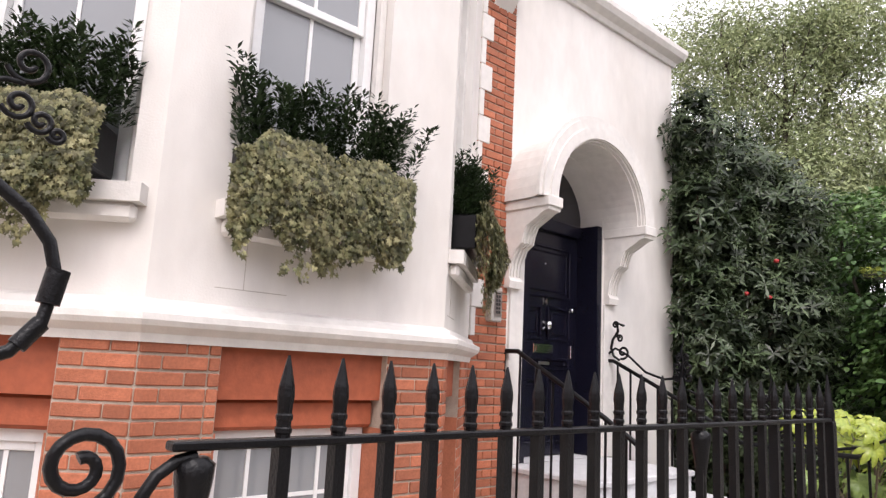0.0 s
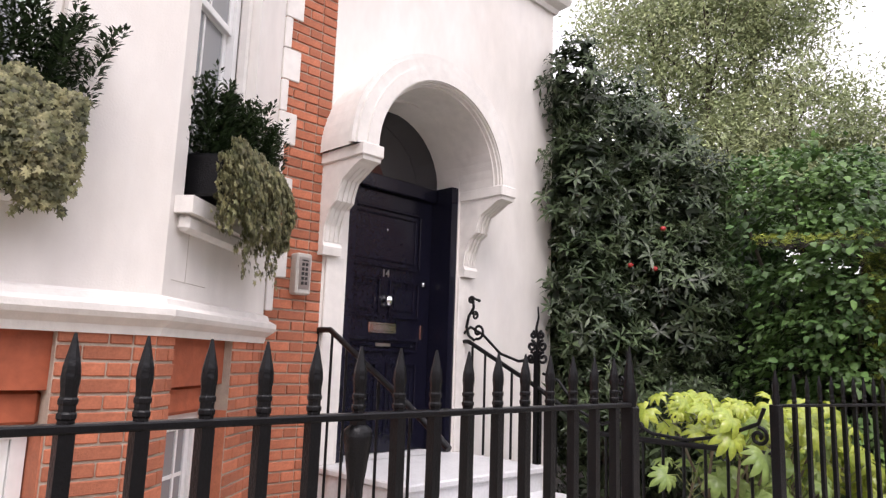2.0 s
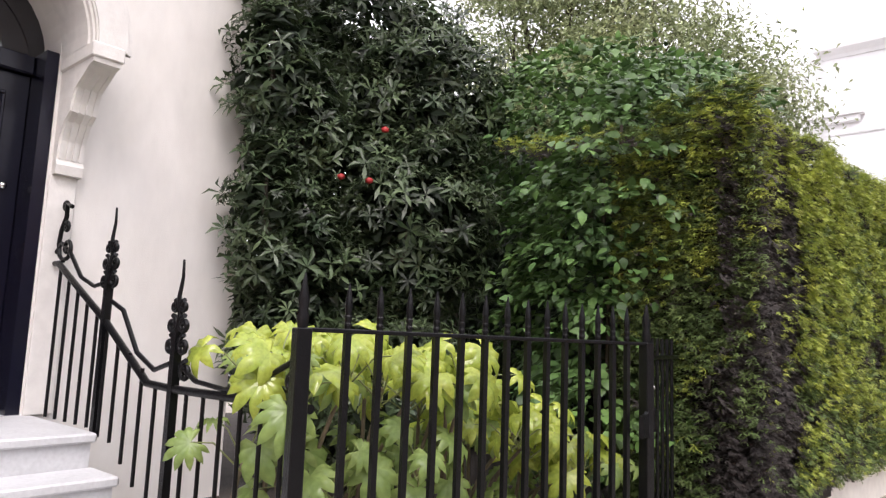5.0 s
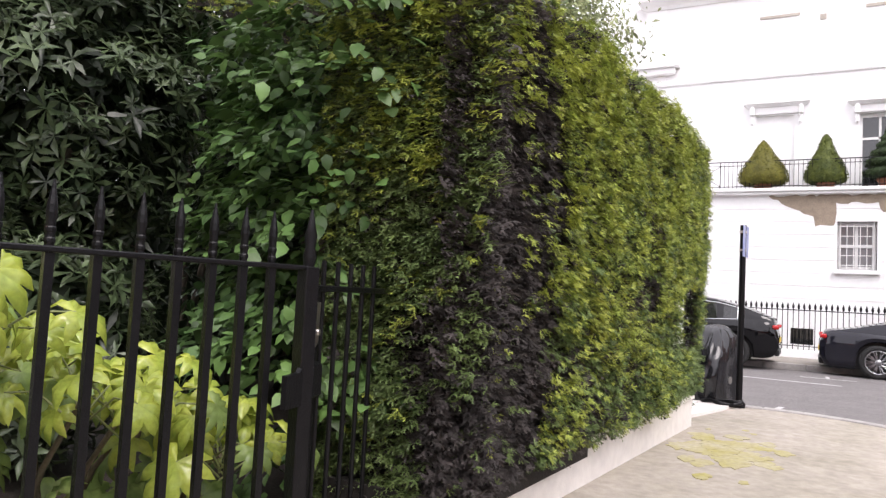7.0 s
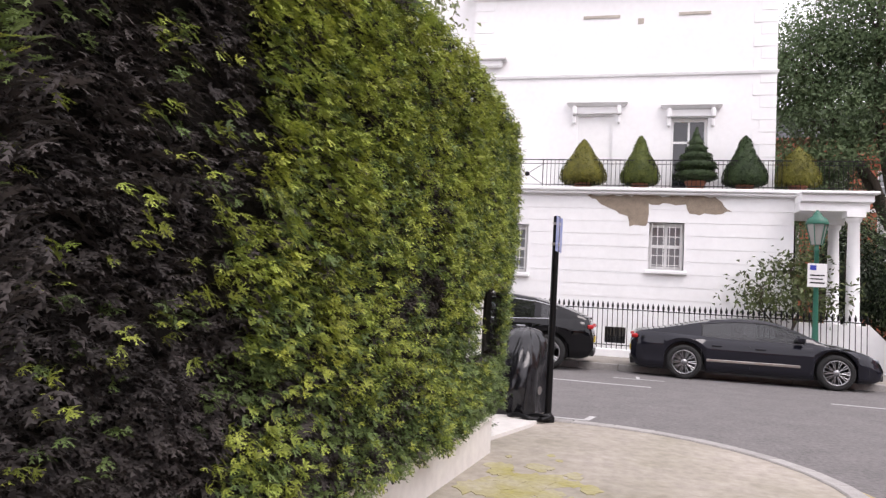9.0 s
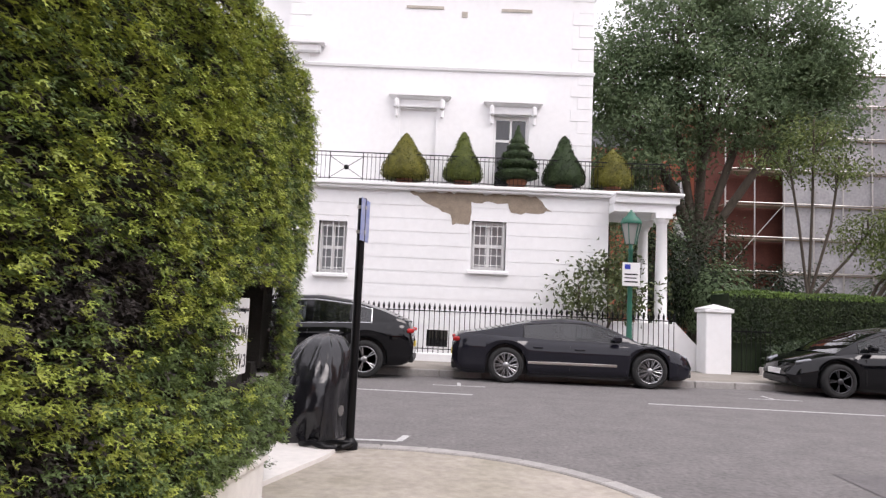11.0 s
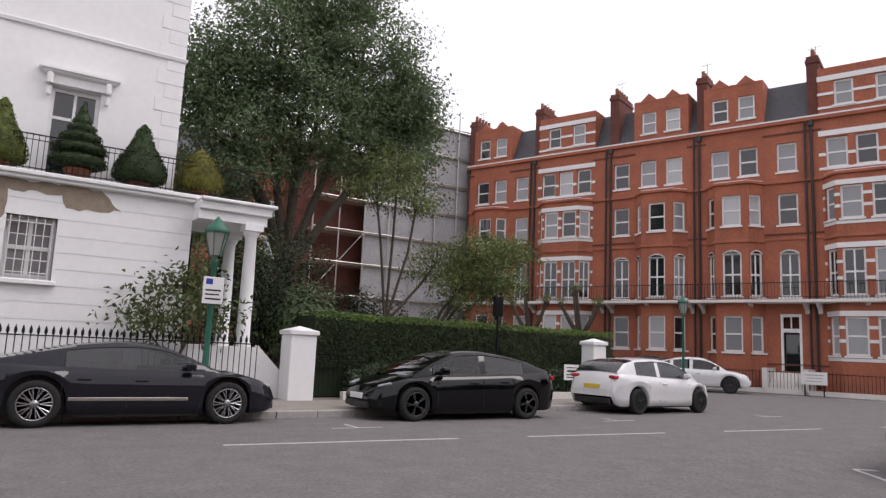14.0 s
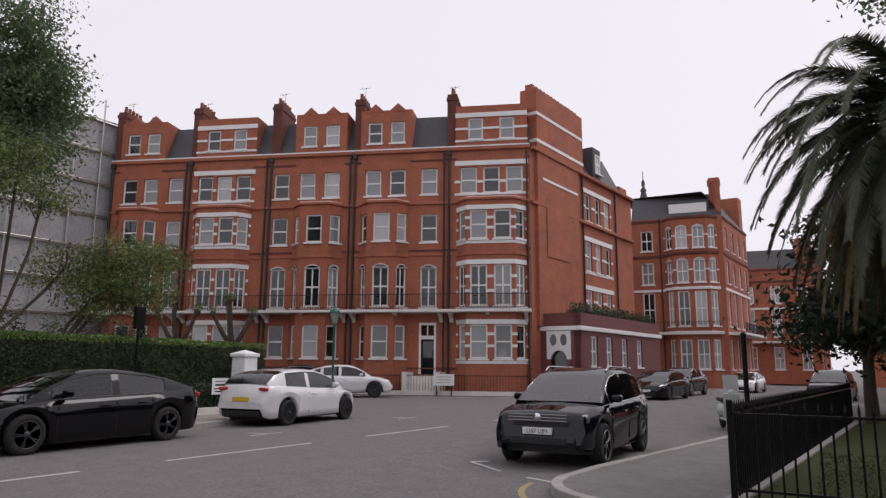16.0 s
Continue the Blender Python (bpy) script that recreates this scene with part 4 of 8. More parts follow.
def shrub(name, label, blobs, size, mat, n, aspect, seed, parent=None, spread=0.7, trunk=None, category="shrub"):
    """A bush: woody stems and many leaves in uneven lobes."""
    rng = np.random.default_rng(seed)
    t = parent or thing(name, label, category)
    vol = np.array([b[1][0] * b[1][1] + b[1][1] * b[1][2] for b in blobs])
    ps, ds = [], []
    for (c, r), k in zip(blobs, (n * vol / vol.sum()).astype(int)):
        p, d = blob_points(rng, k, c, r)
        ps.append(p)
        ds.append(d)
    ps, ds = np.concatenate(ps), np.concatenate(ds)
    keep = ps[:, 2] > 0.15
    leaf_stuff("foliage", ps[keep], (ds + [0, 0, 0.5])[keep], size, mat, t, aspect=aspect, spread=spread, seed=seed)
    s = Shape()
    base = trunk or (blobs[0][0][0], blobs[0][0][1], 0.1)
    for c, r in blobs:
        s.tube([base, ((base[0] + c[0]) / 2 + 0.1, (base[1] + c[1]) / 2, (base[2] + c[2]) / 2), c, (c[0], c[1], c[2] + r[2] * 0.5)], 0.05, 6, 0.012)
    part("stem", s, BARK, t)
    return t


BARK = material("grey_brown_bark", (0.10, 0.08, 0.06), 0.9, vary=0.4, scale=7, bump=0.8, bump_scale=40, streak=0.25)
RHODO = leaf_material("rhododendron_leaf", (0.12, 0.16, 0.075), (0.035, 0.06, 0.03), 0.30, 0.7, 4.0)
CREEPER = leaf_material("creeper_leaf", (0.15, 0.26, 0.07), (0.045, 0.10, 0.035), 0.42, 0.6, 1.2)
# light green of the tree, lifted further in colour to stand in for glare
PALE = leaf_material("pale_tree_leaf", (0.44, 0.48, 0.25), (0.24, 0.30, 0.14), 0.5, 0.5, 0.8)
# near-black green that carries the shade inside and behind foliage in its colour
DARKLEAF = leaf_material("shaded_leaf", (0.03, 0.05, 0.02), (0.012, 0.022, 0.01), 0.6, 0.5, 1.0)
RH = [((-4.15, 4.6, 1.3), (0.9, 0.95, 1.2)), ((-4.3, 4.8, 2.9), (1.0, 1.05, 1.2)), ((-4.4, 5.0, 4.2), (0.95, 1.0, 1.0)), ((-3.6, 4.9, 2.4), (0.75, 0.8, 1.0)), ((-3.7, 5.2, 3.6), (0.7, 0.8, 0.9)), ((-3.4, 4.6, 1.0), (0.7, 0.7, 0.7)), ((-4.9, 4.3, 2.2), (0.7, 0.8, 1.3)), ((-5.0, 4.5, 3.9), (0.8, 0.9, 1.1)), ((-4.2, 4.0, 1.5), (0.45, 0.5, 0.5)), ((-4.1, 4.0, 3.0), (0.45, 0.5, 0.7)), ((-3.75, 3.85, 1.9), (0.35, 0.35, 0.8)), ((-3.85, 3.8, 3.2), (0.35, 0.35, 0.6)), ((-3.8, 3.5, 2.3), (0.32, 0.28, 0.7)), ((-3.85, 3.5, 3.5), (0.34, 0.30, 0.7)), ((-3.9, 3.55, 4.5), (0.35, 0.3, 0.6)), ((-3.8, 3.6, 1.3), (0.3, 0.25, 0.5))]
# dark inner leaves, painted in for the shade between the outer whorls
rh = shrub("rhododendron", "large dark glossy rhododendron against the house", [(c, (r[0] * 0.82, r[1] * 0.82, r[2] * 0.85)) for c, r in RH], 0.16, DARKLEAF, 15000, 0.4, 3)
rr_ = np.random.default_rng(14)
rp_, rd_ = [], []
for c, r in RH:
    q, d = blob_points(rr_, int(520 * (r[0] * r[1] + r[1] * r[2])), c, r, shell=0.8)
    rp_.append(q)
    rd_.append(d)
rp_, rd_ = np.concatenate(rp_), np.concatenate(rd_)
rn_ = rd_ * 0.8 + [0.1, -0.25, 0.75] + rr_.normal(0, 0.5, rd_.shape)
sprig_stuff("leaf_whorl", rp_, np.cross(rn_, rr_.normal(0, 1, rn_.shape)), rn_, 0.115 * rr_.uniform(0.5, 1.5, len(rp_)), rosette(), RHODO, rh)
fl = thing("red_flower", "small red flowers on the rhododendron", "flower")
for c in ((-3.30, 4.1, 2.62), (-3.25, 4.2, 3.05), (-3.52, 4.0, 2.66)):
    part("petals", Shape().lathe([(0.0, -0.02), (0.028, -0.01), (0.034, 0.015), (0.012, 0.03), (0, 0.03)], c, 7), material("red_petal", (0.45, 0.03, 0.03), 0.5), fl)
cl = thing("climber", "leafy climber hanging in layers over a shaded wall", "climber")
rc = np.random.default_rng(4)
CL = [((-2.5, 6.0, 3.3), (0.8, 0.7, 0.9)), ((-2.0, 5.5, 2.3), (0.6, 0.5, 1.0)), ((-1.8, 5.2, 1.3), (0.5, 0.45, 0.9)), ((-1.65, 5.1, 2.7), (0.45, 0.4, 0.7)), ((-3.2, 6.3, 3.5), (0.7, 0.7, 0.7)), ((-1.9, 6.6, 3.4), (0.7, 0.9, 0.8)), ((-2.7, 7.5, 4.0), (1.2, 1.2, 0.5)), ((-2.6, 5.9, 1.9), (0.6, 0.5, 0.9))]
cc_, dd_ = [], []
for c, r in CL:
    q, d = blob_points(rc, int(46 * (r[0] * r[1] + r[1] * r[2] + r[0] * r[2])), c, r, shell=0.72)
    cc_.append(q)
    dd_.append(d)
cc_, dd_ = np.concatenate(cc_), np.concatenate(dd_)
dd_ = dd_ * [1, 1, 0.2] + [0.15, -0.35, 0]
dd_ /= np.linalg.norm(dd_, axis=1)[:, None]
per = 30
f_ = rc.uniform(-0.2, 1, (len(cc_), per, 1))
sd_ = np.cross(dd_, [0, 0, 1.0])[:, None, :] * rc.normal(0, 0.11, (len(cc_), per, 1))
lp_ = (cc_[:, None, :] + dd_[:, None, :] * f_ * 0.34 + sd_ + np.array([0, 0, -0.20]) * np.maximum(f_, 0) ** 2 + rc.normal(0, 0.02, (len(cc_), per, 3))).reshape(-1, 3)
ld_ = np.repeat(dd_, per, 0)
ln_ = ld_ * 0.55 + [0, 0, 0.8] + rc.normal(0, 0.28, ld_.shape)
la_ = ld_ + rc.normal(0, 0.5, ld_.shape) + [0, 0, -0.45]
ok_ = lp_[:, 2] > 0.2
sprig_stuff("foliage", lp_[ok_], la_[ok_], ln_[ok_], 0.085 * rc.uniform(0.6, 1.3, ok_.sum()), ([(0, 0, 0), (0.25, 0.33, 0.03), (0.62, 0.30, 0.0), (1.05, 0, -0.12), (0.62, -0.30, 0.0), (0.25, -0.33, 0.03), (0.5, 0, 0.07)], [(0, 6, 1), (1, 6, 2), (2, 6, 3), (3, 6, 4), (4, 6, 5), (5, 6, 0)]), CREEPER, cl)
s = Shape()
for c, r in CL:
    s.tube([(-2.2, 6.2, 0.1), ((c[0] - 2.2) / 2, (c[1] + 6.2) / 2 + 0.1, c[2] / 2), c, (c[0], c[1], c[2] + r[2] * 0.5)], 0.04, 6, 0.012)
part("stem", s, BARK, cl)
# added leaf mass, near-black so the gaps behind the planting read as shade
shrub("dark_leaf_backing", "near-black evergreens added as dark backing behind the garden", [((-5.5, 7.5, 2.0), (1.8, 1.2, 2.4)), ((-3.2, 8.5, 1.9), (1.8, 1.0, 2.2)), ((-1.9, 8.2, 1.7), (0.7, 2.0, 1.8)), ((-7.5, 8, 2.5), (1.8, 1.2, 2.6)), ((-5.50, 8.0, 3.38), (1.2, 0.8, 1.2))], 0.16, DARKLEAF, 18000, 0.5, 5)
# plain boxes in the near-black leaf colour, added to block bright gaps
setting('garden_wall', Shape().box(-9, -3.8, 9.4, 9.6, 0, 4.3).box(-3.8, -1.2, 9.4, 9.6, 0, 2.9), DARKLEAF, 'plain dark wall added to fill gaps behind the garden', 'wall')


def tree(name, label, base, height, trunk_r, limbs, crown, size, mat, n, seed, aspect=0.5, spread=0.9):
    """A tapered trunk with forked limbs, twigs and a crown of small leaves with gaps."""
    rng = np.random.default_rng(seed)
    t = thing(name, label, "tree")
    b = Vector(base)
    fork = b + Vector((0, 0, height * 0.28))
    s = Shape()
    s.tube([b, b + Vector((0.03, 0.02, height * 0.14)), fork], trunk_r, 10, trunk_r * 0.72)
    part("trunk", s, BARK, t)
    ps, ds = [], []
    share = max(1, n // len(crown))
    for i, (c, r) in enumerate(crown):
        c = Vector(c)
        mid = fork.lerp(c, 0.5) + Vector((rng.normal(0, 0.25), rng.normal(0, 0.25), 0.2))
        l = Shape().tube([fork - Vector((0, 0, 0.15)), mid, c, c + Vector((0, 0, r[2] * 0.6))], trunk_r * 0.5, 7, 0.03)
        for j in range(limbs):
            f = rng.uniform(0.45, 1)
            p0 = mid.lerp(c, f)
            d = Vector(rng.normal(0, 1, 3)).normalized()
            p1 = c + Vector((d.x * r[0], d.y * r[1], abs(d.z) * r[2])) * 0.8
            l.tube([p0, p0.lerp(p1, 0.5) + Vector((0, 0, 0.1)), p1], trunk_r * 0.16, 5, 0.01)
        part("limb", l, BARK, t)
        per = 70
        k = max(4, share // per)
        cc, _ = blob_points(rng, k, tuple(c), r, shell=0.3)
        cl = np.repeat(cc, per, axis=0) + rng.normal(0, 1, (k * per, 3)) * size * [2.6, 2.6, 1.3]
        ps.append(cl)
        ds.append(np.repeat(_, per, axis=0))
    leaf_stuff("crown", np.concatenate(ps), np.concatenate(ds) + [0, 0, 0.6], size, mat, t, aspect=aspect, spread=spread, seed=seed)
    return t


tree("garden_tree", "pale feathery tree rising behind the garden", (-6.0, 11.5, 0), 11, 0.16, 6, [((-7.2, 11.5, 6.8), (1.8, 1.5, 1.8)), ((-5.6, 11, 8.2), (1.8, 1.5, 1.6)), ((-4.2, 11.5, 6.5), (1.6, 1.4, 1.6)), ((-3.2, 12, 5.4), (1.3, 1.3, 1.2)), ((-6.5, 10.5, 5.2), (1.7, 1.2, 1.3)), ((-5.0, 10.5, 5.4), (1.5, 1.2, 1.3)), ((-7.0, 11, 9.4), (1.7, 1.5, 1.3)), ((-4.6, 11.5, 9.2), (1.5, 1.4, 1.2))], 0.10, PALE, 84000, 6, 0.4)

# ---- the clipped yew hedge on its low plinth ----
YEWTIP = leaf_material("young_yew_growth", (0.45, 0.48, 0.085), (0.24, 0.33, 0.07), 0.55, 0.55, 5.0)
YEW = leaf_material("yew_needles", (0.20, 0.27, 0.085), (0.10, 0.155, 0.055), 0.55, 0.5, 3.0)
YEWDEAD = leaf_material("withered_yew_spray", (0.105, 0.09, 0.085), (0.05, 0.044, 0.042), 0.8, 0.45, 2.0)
# twig colour taken down to near-black for the unlit inside
YEWTWIG = material("shade_dark_yew_twigs", (0.022, 0.018, 0.015), 0.95, vary=0.4, scale=6, bump=0.5)
hd = thing("yew_hedge", "tall clipped yew hedge with bare patches over a low plinth", "hedge")
HA, HB, HC = (-0.62, 4.72), (-0.34, 8.7), (-0.38, 11.0)


def hedge_x(y):
    return np.interp(y, [HA[1], HB[1], HC[1]], [HA[0], HB[0], HC[0]])


def top_z(y):
    return np.interp(y, [4.6, 5.2, 6.5, 9.5, 10.3, 10.9], [2.88, 3.0, 3.08, 3.1, 3.08, 2.85])


def far_y(z):
    return np.interp(z, [0.45, 0.7, 1.1, 1.46, 1.78, 2.76], [10.15, 10.31, 10.40, 10.50, 10.72, 10.83])


CORE = [(-0.80, 4.92), (-0.56, 8.7), (-0.66, 9.95), (-1.9, 9.95), (-1.42, 5.0)]
part("core", Shape().prism(CORE, 0.30, 0.99).prism([(-0.84, 4.84), (-0.82, 5.0), (-1.42, 5.0), (-1.40, 4.84)], 0.10, 0.45).prism(CORE, 1.50, 2.86).prism([(-0.66, 9.9), (-0.66, 10.5), (-1.9, 10.5), (-1.9, 9.9)], 1.75, 2.8).prism([(-0.80, 4.92), (-0.585, 8.3), (-0.92, 8.6), (-0.95, 10.25), (-1.9, 10.25), (-1.42, 5.0)], 0.95, 1.55).prism([(-0.95, 10.02), (-0.58, 10.02), (-0.58, 10.28), (-0.95, 10.28)], 0.95, 1.6).prism([(-1.9, 9.9), (-0.6, 9.9), (-0.6, 10.05), (-1.9, 10.05)], 0.4, 0.99), YEWTWIG, hd, "twiggy inside of the hedge, coloured near-black as unlit")


def yew_face(tufts, place, normal, seed, hole=False, live=0.55, inner=0.35):
    """Sprays in tufts over one face: young tips, older needles and withered ones, and a sparser, darker layer behind in
    place of shade.
    """
    r = np.random.default_rng(seed)
    c = place(r.uniform(0, 1, tufts), r.uniform(0, 1, tufts))
    if hole:
        c = c[~((c[:, 1] > 8.90) & (c[:, 1] < 9.98) & (np.abs(c[:, 2] - 1.23) < 0.29))]
    n = len(c)
    facing = -normal[1]
    lump = np.array([noise.noise(Vector(p) * 2.2) + 0.6 * noise.noise(Vector(p) * 7) for p in c])
    bare = np.array([noise.noise(Vector((p[0] * 1.1 + 9, p[1] * 1.3, p[2] * 0.4))) + 0.5 * noise.noise(Vector((p[0] * 4.5, p[1] * 4.5, p[2] * 2.5))) for p in c])
    corner = np.clip(1.0 - np.hypot(c[:, 0] + 0.62, c[:, 1] - 4.75) / 0.45, 0, 1)
    low = np.clip((5.75 - c[:, 1]) / 0.7, 0, 1) * np.clip((2.75 - c[:, 2]) / 1.1, 0, 1)
    dead = r.uniform(0, 1, n) < np.clip((bare - 0.10 - 0.20 * np.clip((c[:, 1] - 5.5) / 0.6, 0, 1)) * 2.2 + 1.6 * corner + 0.85 * low * (facing < 0.5), 0, 0.94)
    # young growth, its share also raised or cut to mimic lit and dim stretches
    young = ~dead & (r.uniform(0, 1, n) < live + 0.5 * lump + 0.28 * (c[:, 2] - 1.8) - 0.35 * np.clip((5.8 - c[:, 1]) / 0.8, 0, 1) - 0.12 * np.clip((c[:, 1] - 6.5) / 0.6, 0, 1) - 0.35 * np.clip((c[:, 1] - 8.4) / 1.2, 0, 1))
    proud = lump * 0.06 - r.uniform(0, 0.085, n) - 0.05 * dead
    nv = np.array(normal) / np.linalg.norm(normal)
    base = c + nv * proud[:, None]
    side = np.cross(nv, [0, 0, 1.0])
    side /= np.linalg.norm(side)
    # inner layer reuses the dull withered tone to darken the depth between tufts
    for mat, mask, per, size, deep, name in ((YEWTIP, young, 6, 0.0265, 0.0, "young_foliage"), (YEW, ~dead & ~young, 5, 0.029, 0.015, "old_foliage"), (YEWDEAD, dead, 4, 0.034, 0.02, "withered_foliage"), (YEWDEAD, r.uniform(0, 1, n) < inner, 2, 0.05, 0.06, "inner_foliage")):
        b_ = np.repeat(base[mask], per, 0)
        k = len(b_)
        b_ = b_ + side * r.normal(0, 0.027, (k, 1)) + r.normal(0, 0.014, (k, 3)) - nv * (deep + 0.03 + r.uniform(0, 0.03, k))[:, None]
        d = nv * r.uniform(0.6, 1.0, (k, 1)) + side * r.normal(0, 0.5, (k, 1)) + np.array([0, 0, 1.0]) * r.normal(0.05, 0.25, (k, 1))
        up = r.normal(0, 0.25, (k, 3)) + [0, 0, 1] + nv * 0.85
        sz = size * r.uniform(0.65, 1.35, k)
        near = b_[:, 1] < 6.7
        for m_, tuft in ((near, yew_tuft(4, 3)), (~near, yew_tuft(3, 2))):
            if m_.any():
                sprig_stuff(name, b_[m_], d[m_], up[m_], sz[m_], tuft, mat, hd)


def side_place(a, b):
    z = 0.45 + 2.6 * b
    y = 4.75 + (far_y(z) - 4.75) * a
    return np.stack([hedge_x(y), y, 0.45 + (top_z(y) - 0.45) * b], 1)


# live, the bright-tip share, also paints in how lit each face is
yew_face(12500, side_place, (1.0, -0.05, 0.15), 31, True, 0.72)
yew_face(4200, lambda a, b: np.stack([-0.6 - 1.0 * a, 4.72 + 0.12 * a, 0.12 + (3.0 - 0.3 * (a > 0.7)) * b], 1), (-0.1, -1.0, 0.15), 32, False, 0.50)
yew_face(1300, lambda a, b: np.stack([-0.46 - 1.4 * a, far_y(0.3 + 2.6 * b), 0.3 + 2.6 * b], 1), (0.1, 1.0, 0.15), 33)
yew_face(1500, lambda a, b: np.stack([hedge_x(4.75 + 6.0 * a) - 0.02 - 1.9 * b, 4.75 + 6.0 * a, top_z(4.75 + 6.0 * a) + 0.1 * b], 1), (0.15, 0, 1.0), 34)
pl = tagged(thing("hedge_plinth", "", ""), "low pale rendered plinth under the hedge", "low wall", kind="structure")
part("wall", Shape().prism([(-0.815, 5.3), (-0.42, 9.7), (-0.75, 9.75), (-1.15, 5.3)], 0.05, 0.40), CREAM, pl)
part("coping", Shape().prism([(-0.795, 5.3), (-0.40, 9.73), (-0.78, 9.77), (-1.15, 5.3)], 0.40, 0.43), CREAM, pl)
setting("corner_slab", Shape().prism([(-0.95, 9.9), (-0.6, 9.9), (-0.25, 11.1), (-0.2, 11.5), (-0.95, 11.6)], 0.1, 0.155), CREAM, "pale flat stone at the hedge corner", "paving")

# street name plate set into the hedge
sg = thing("street_name_sign", "white street name plate half hidden in the hedge", "sign", face_frame((-0.47, 8.80), (-0.47, 9.40)))
part("plate", Shape().box(0, 0.52, 0.0, 0.015, 0.98, 1.42, 0.004), WHITEPAINT, sg)
for body, z, size in (("of Kensington", 1.34, 0.045), ("TON", 1.18, 0.12), ("S.W.3", 1.02, 0.11)):
    tx = bpy.data.curves.new("lettering", "FONT")
    tx.body, tx.size, tx.extrude, tx.align_x = body, size, 0.001, "RIGHT"
    o = new("lettering", tx)
    o.data.materials.append(IRON)
    o.parent, o.matrix_basis = sg, pose(0.50, -0.002, z, 90, 0, 0)

# ---- sign post and covered moped at the corner ----
po = thing("sign_post", "black steel post with a small blue parking sign", "sign post", pose(-0.12, 11.56, 0.12))
part("pole", Shape().rod((0, 0, 0), (0, 0, 2.28), 0.038, None, 14), IRON, po)
part("collar", Shape().lathe([(0.075, 0), (0.075, 0.05), (0.045, 0.09), (0.038, 0.1)], n=14), IRON, po)
part("sign_plate", Shape().box(0.03, 0.034, -0.16, 0.16, 1.88, 2.27).turned(pose(0, 0, 0, 0, 0, -7)), material("blue_sign", (0.10, 0.18, 0.55), 0.3, second=(0.5, 0.5, 0.6), scale=9), po, "faded blue and white parking sign")
part("bracket", Shape().box(-0.04, 0.04, -0.045, 0.045, 1.95, 1.98).box(-0.04, 0.04, -0.045, 0.045, 2.18, 2.21), STEEL, po)

COVER = material("black_plastic_cover", (0.012, 0.012, 0.015), 0.2, vary=0.3, scale=4, bump=1.0, bump_scale=9, spec=0.5)
mp_ = thing("covered_moped", "moped under a creased black waterproof cover", "moped", pose(-0.50, 11.96, 0.0, 0, 0, 72) @ Matrix.Diagonal((0.82, 0.85, 1.0, 1.0)))
rings, m = [], 72
cover_prof = np.array([(0.02, 0.56, 0.30, 0.0), (0.2, 0.60, 0.34, 0.0), (0.45, 0.60, 0.36, 0.0), (0.68, 0.57, 0.36, 0.02), (0.85, 0.50, 0.34, 0.05), (0.98, 0.40, 0.29, 0.10), (1.06, 0.30, 0.21, 0.14), (1.10, 0.20, 0.13, 0.16), (1.12, 0.06, 0.04, 0.16)])
for zz in np.r_[np.linspace(0.02, 0.98, 24), 1.03, 1.07, 1.095, 1.12]:
    hl, hw, sh = (np.interp(zz, cover_prof[:, 0], cover_prof[:, j]) for j in (1, 2, 3))
    ring = []
    for a in (2 * math.pi * k / m for k in range(m)):
        q = Vector((math.cos(a) * 1.6, math.sin(a) * 1.6, zz * 1.1))
        fold = 0.12 * noise.noise(q) - 0.20 * abs(noise.noise(q * 2.1 + Vector((3, 0, 0)))) - 0.09 * abs(noise.noise(Vector((q.x * 4, q.y * 4, q.z * 2 + 5))))
        ca, sa = math.copysign(abs(math.cos(a)) ** 0.8, math.cos(a)), math.copysign(abs(math.sin(a)) ** 0.8, math.sin(a))
        ring.append((sh + hl * ca * (1 + fold), hw * sa * (1 + 1.3 * fold), zz + 0.02 * noise.noise(q * 1.5)))
    rings.append(ring)
cs = Shape()
cs.add([p for r in rings for p in r], [(i * m + k, i * m + (k + 1) % m, (i + 1) * m + (k + 1) % m, (i + 1) * m + k) for i in range(len(rings) - 1) for k in range(m)] + [tuple((len(rings) - 1) * m + k for k in range(m))], True)
part("cover", cs, COVER, mp_)
part("hem", Shape().tube([Vector(p) * 1.0 for p in rings[0]] + [Vector(rings[0][0])], 0.02, 6), COVER, mp_)
part("reflective_strip", Shape().box(-0.15, 0.05, -0.352, -0.345, 0.14, 0.165), STEEL, mp_)
part("crest_patch", Shape().slab_xz([(-0.1 + 0.07 * math.cos(a), 0.42 + 0.05 * math.sin(a)) for a in [k * 0.628 for k in range(10)]], -0.345, -0.338), STEEL, mp_)
chn = thing("security_chain", "black cloth-covered security chain on the ground", "chain", pose(-0.32, 11.42, 0.145))
part("link_sleeve", Shape().tube([(0.2 * math.cos(a) * (1 + 0.25 * math.sin(3 * a)), 0.07 * math.sin(a) + 0.02 * math.sin(5 * a), 0.03 + 0.02 * math.sin(2 * a)) for a in [k * 0.3 for k in range(42)]], 0.024, 7), IRON, chn)

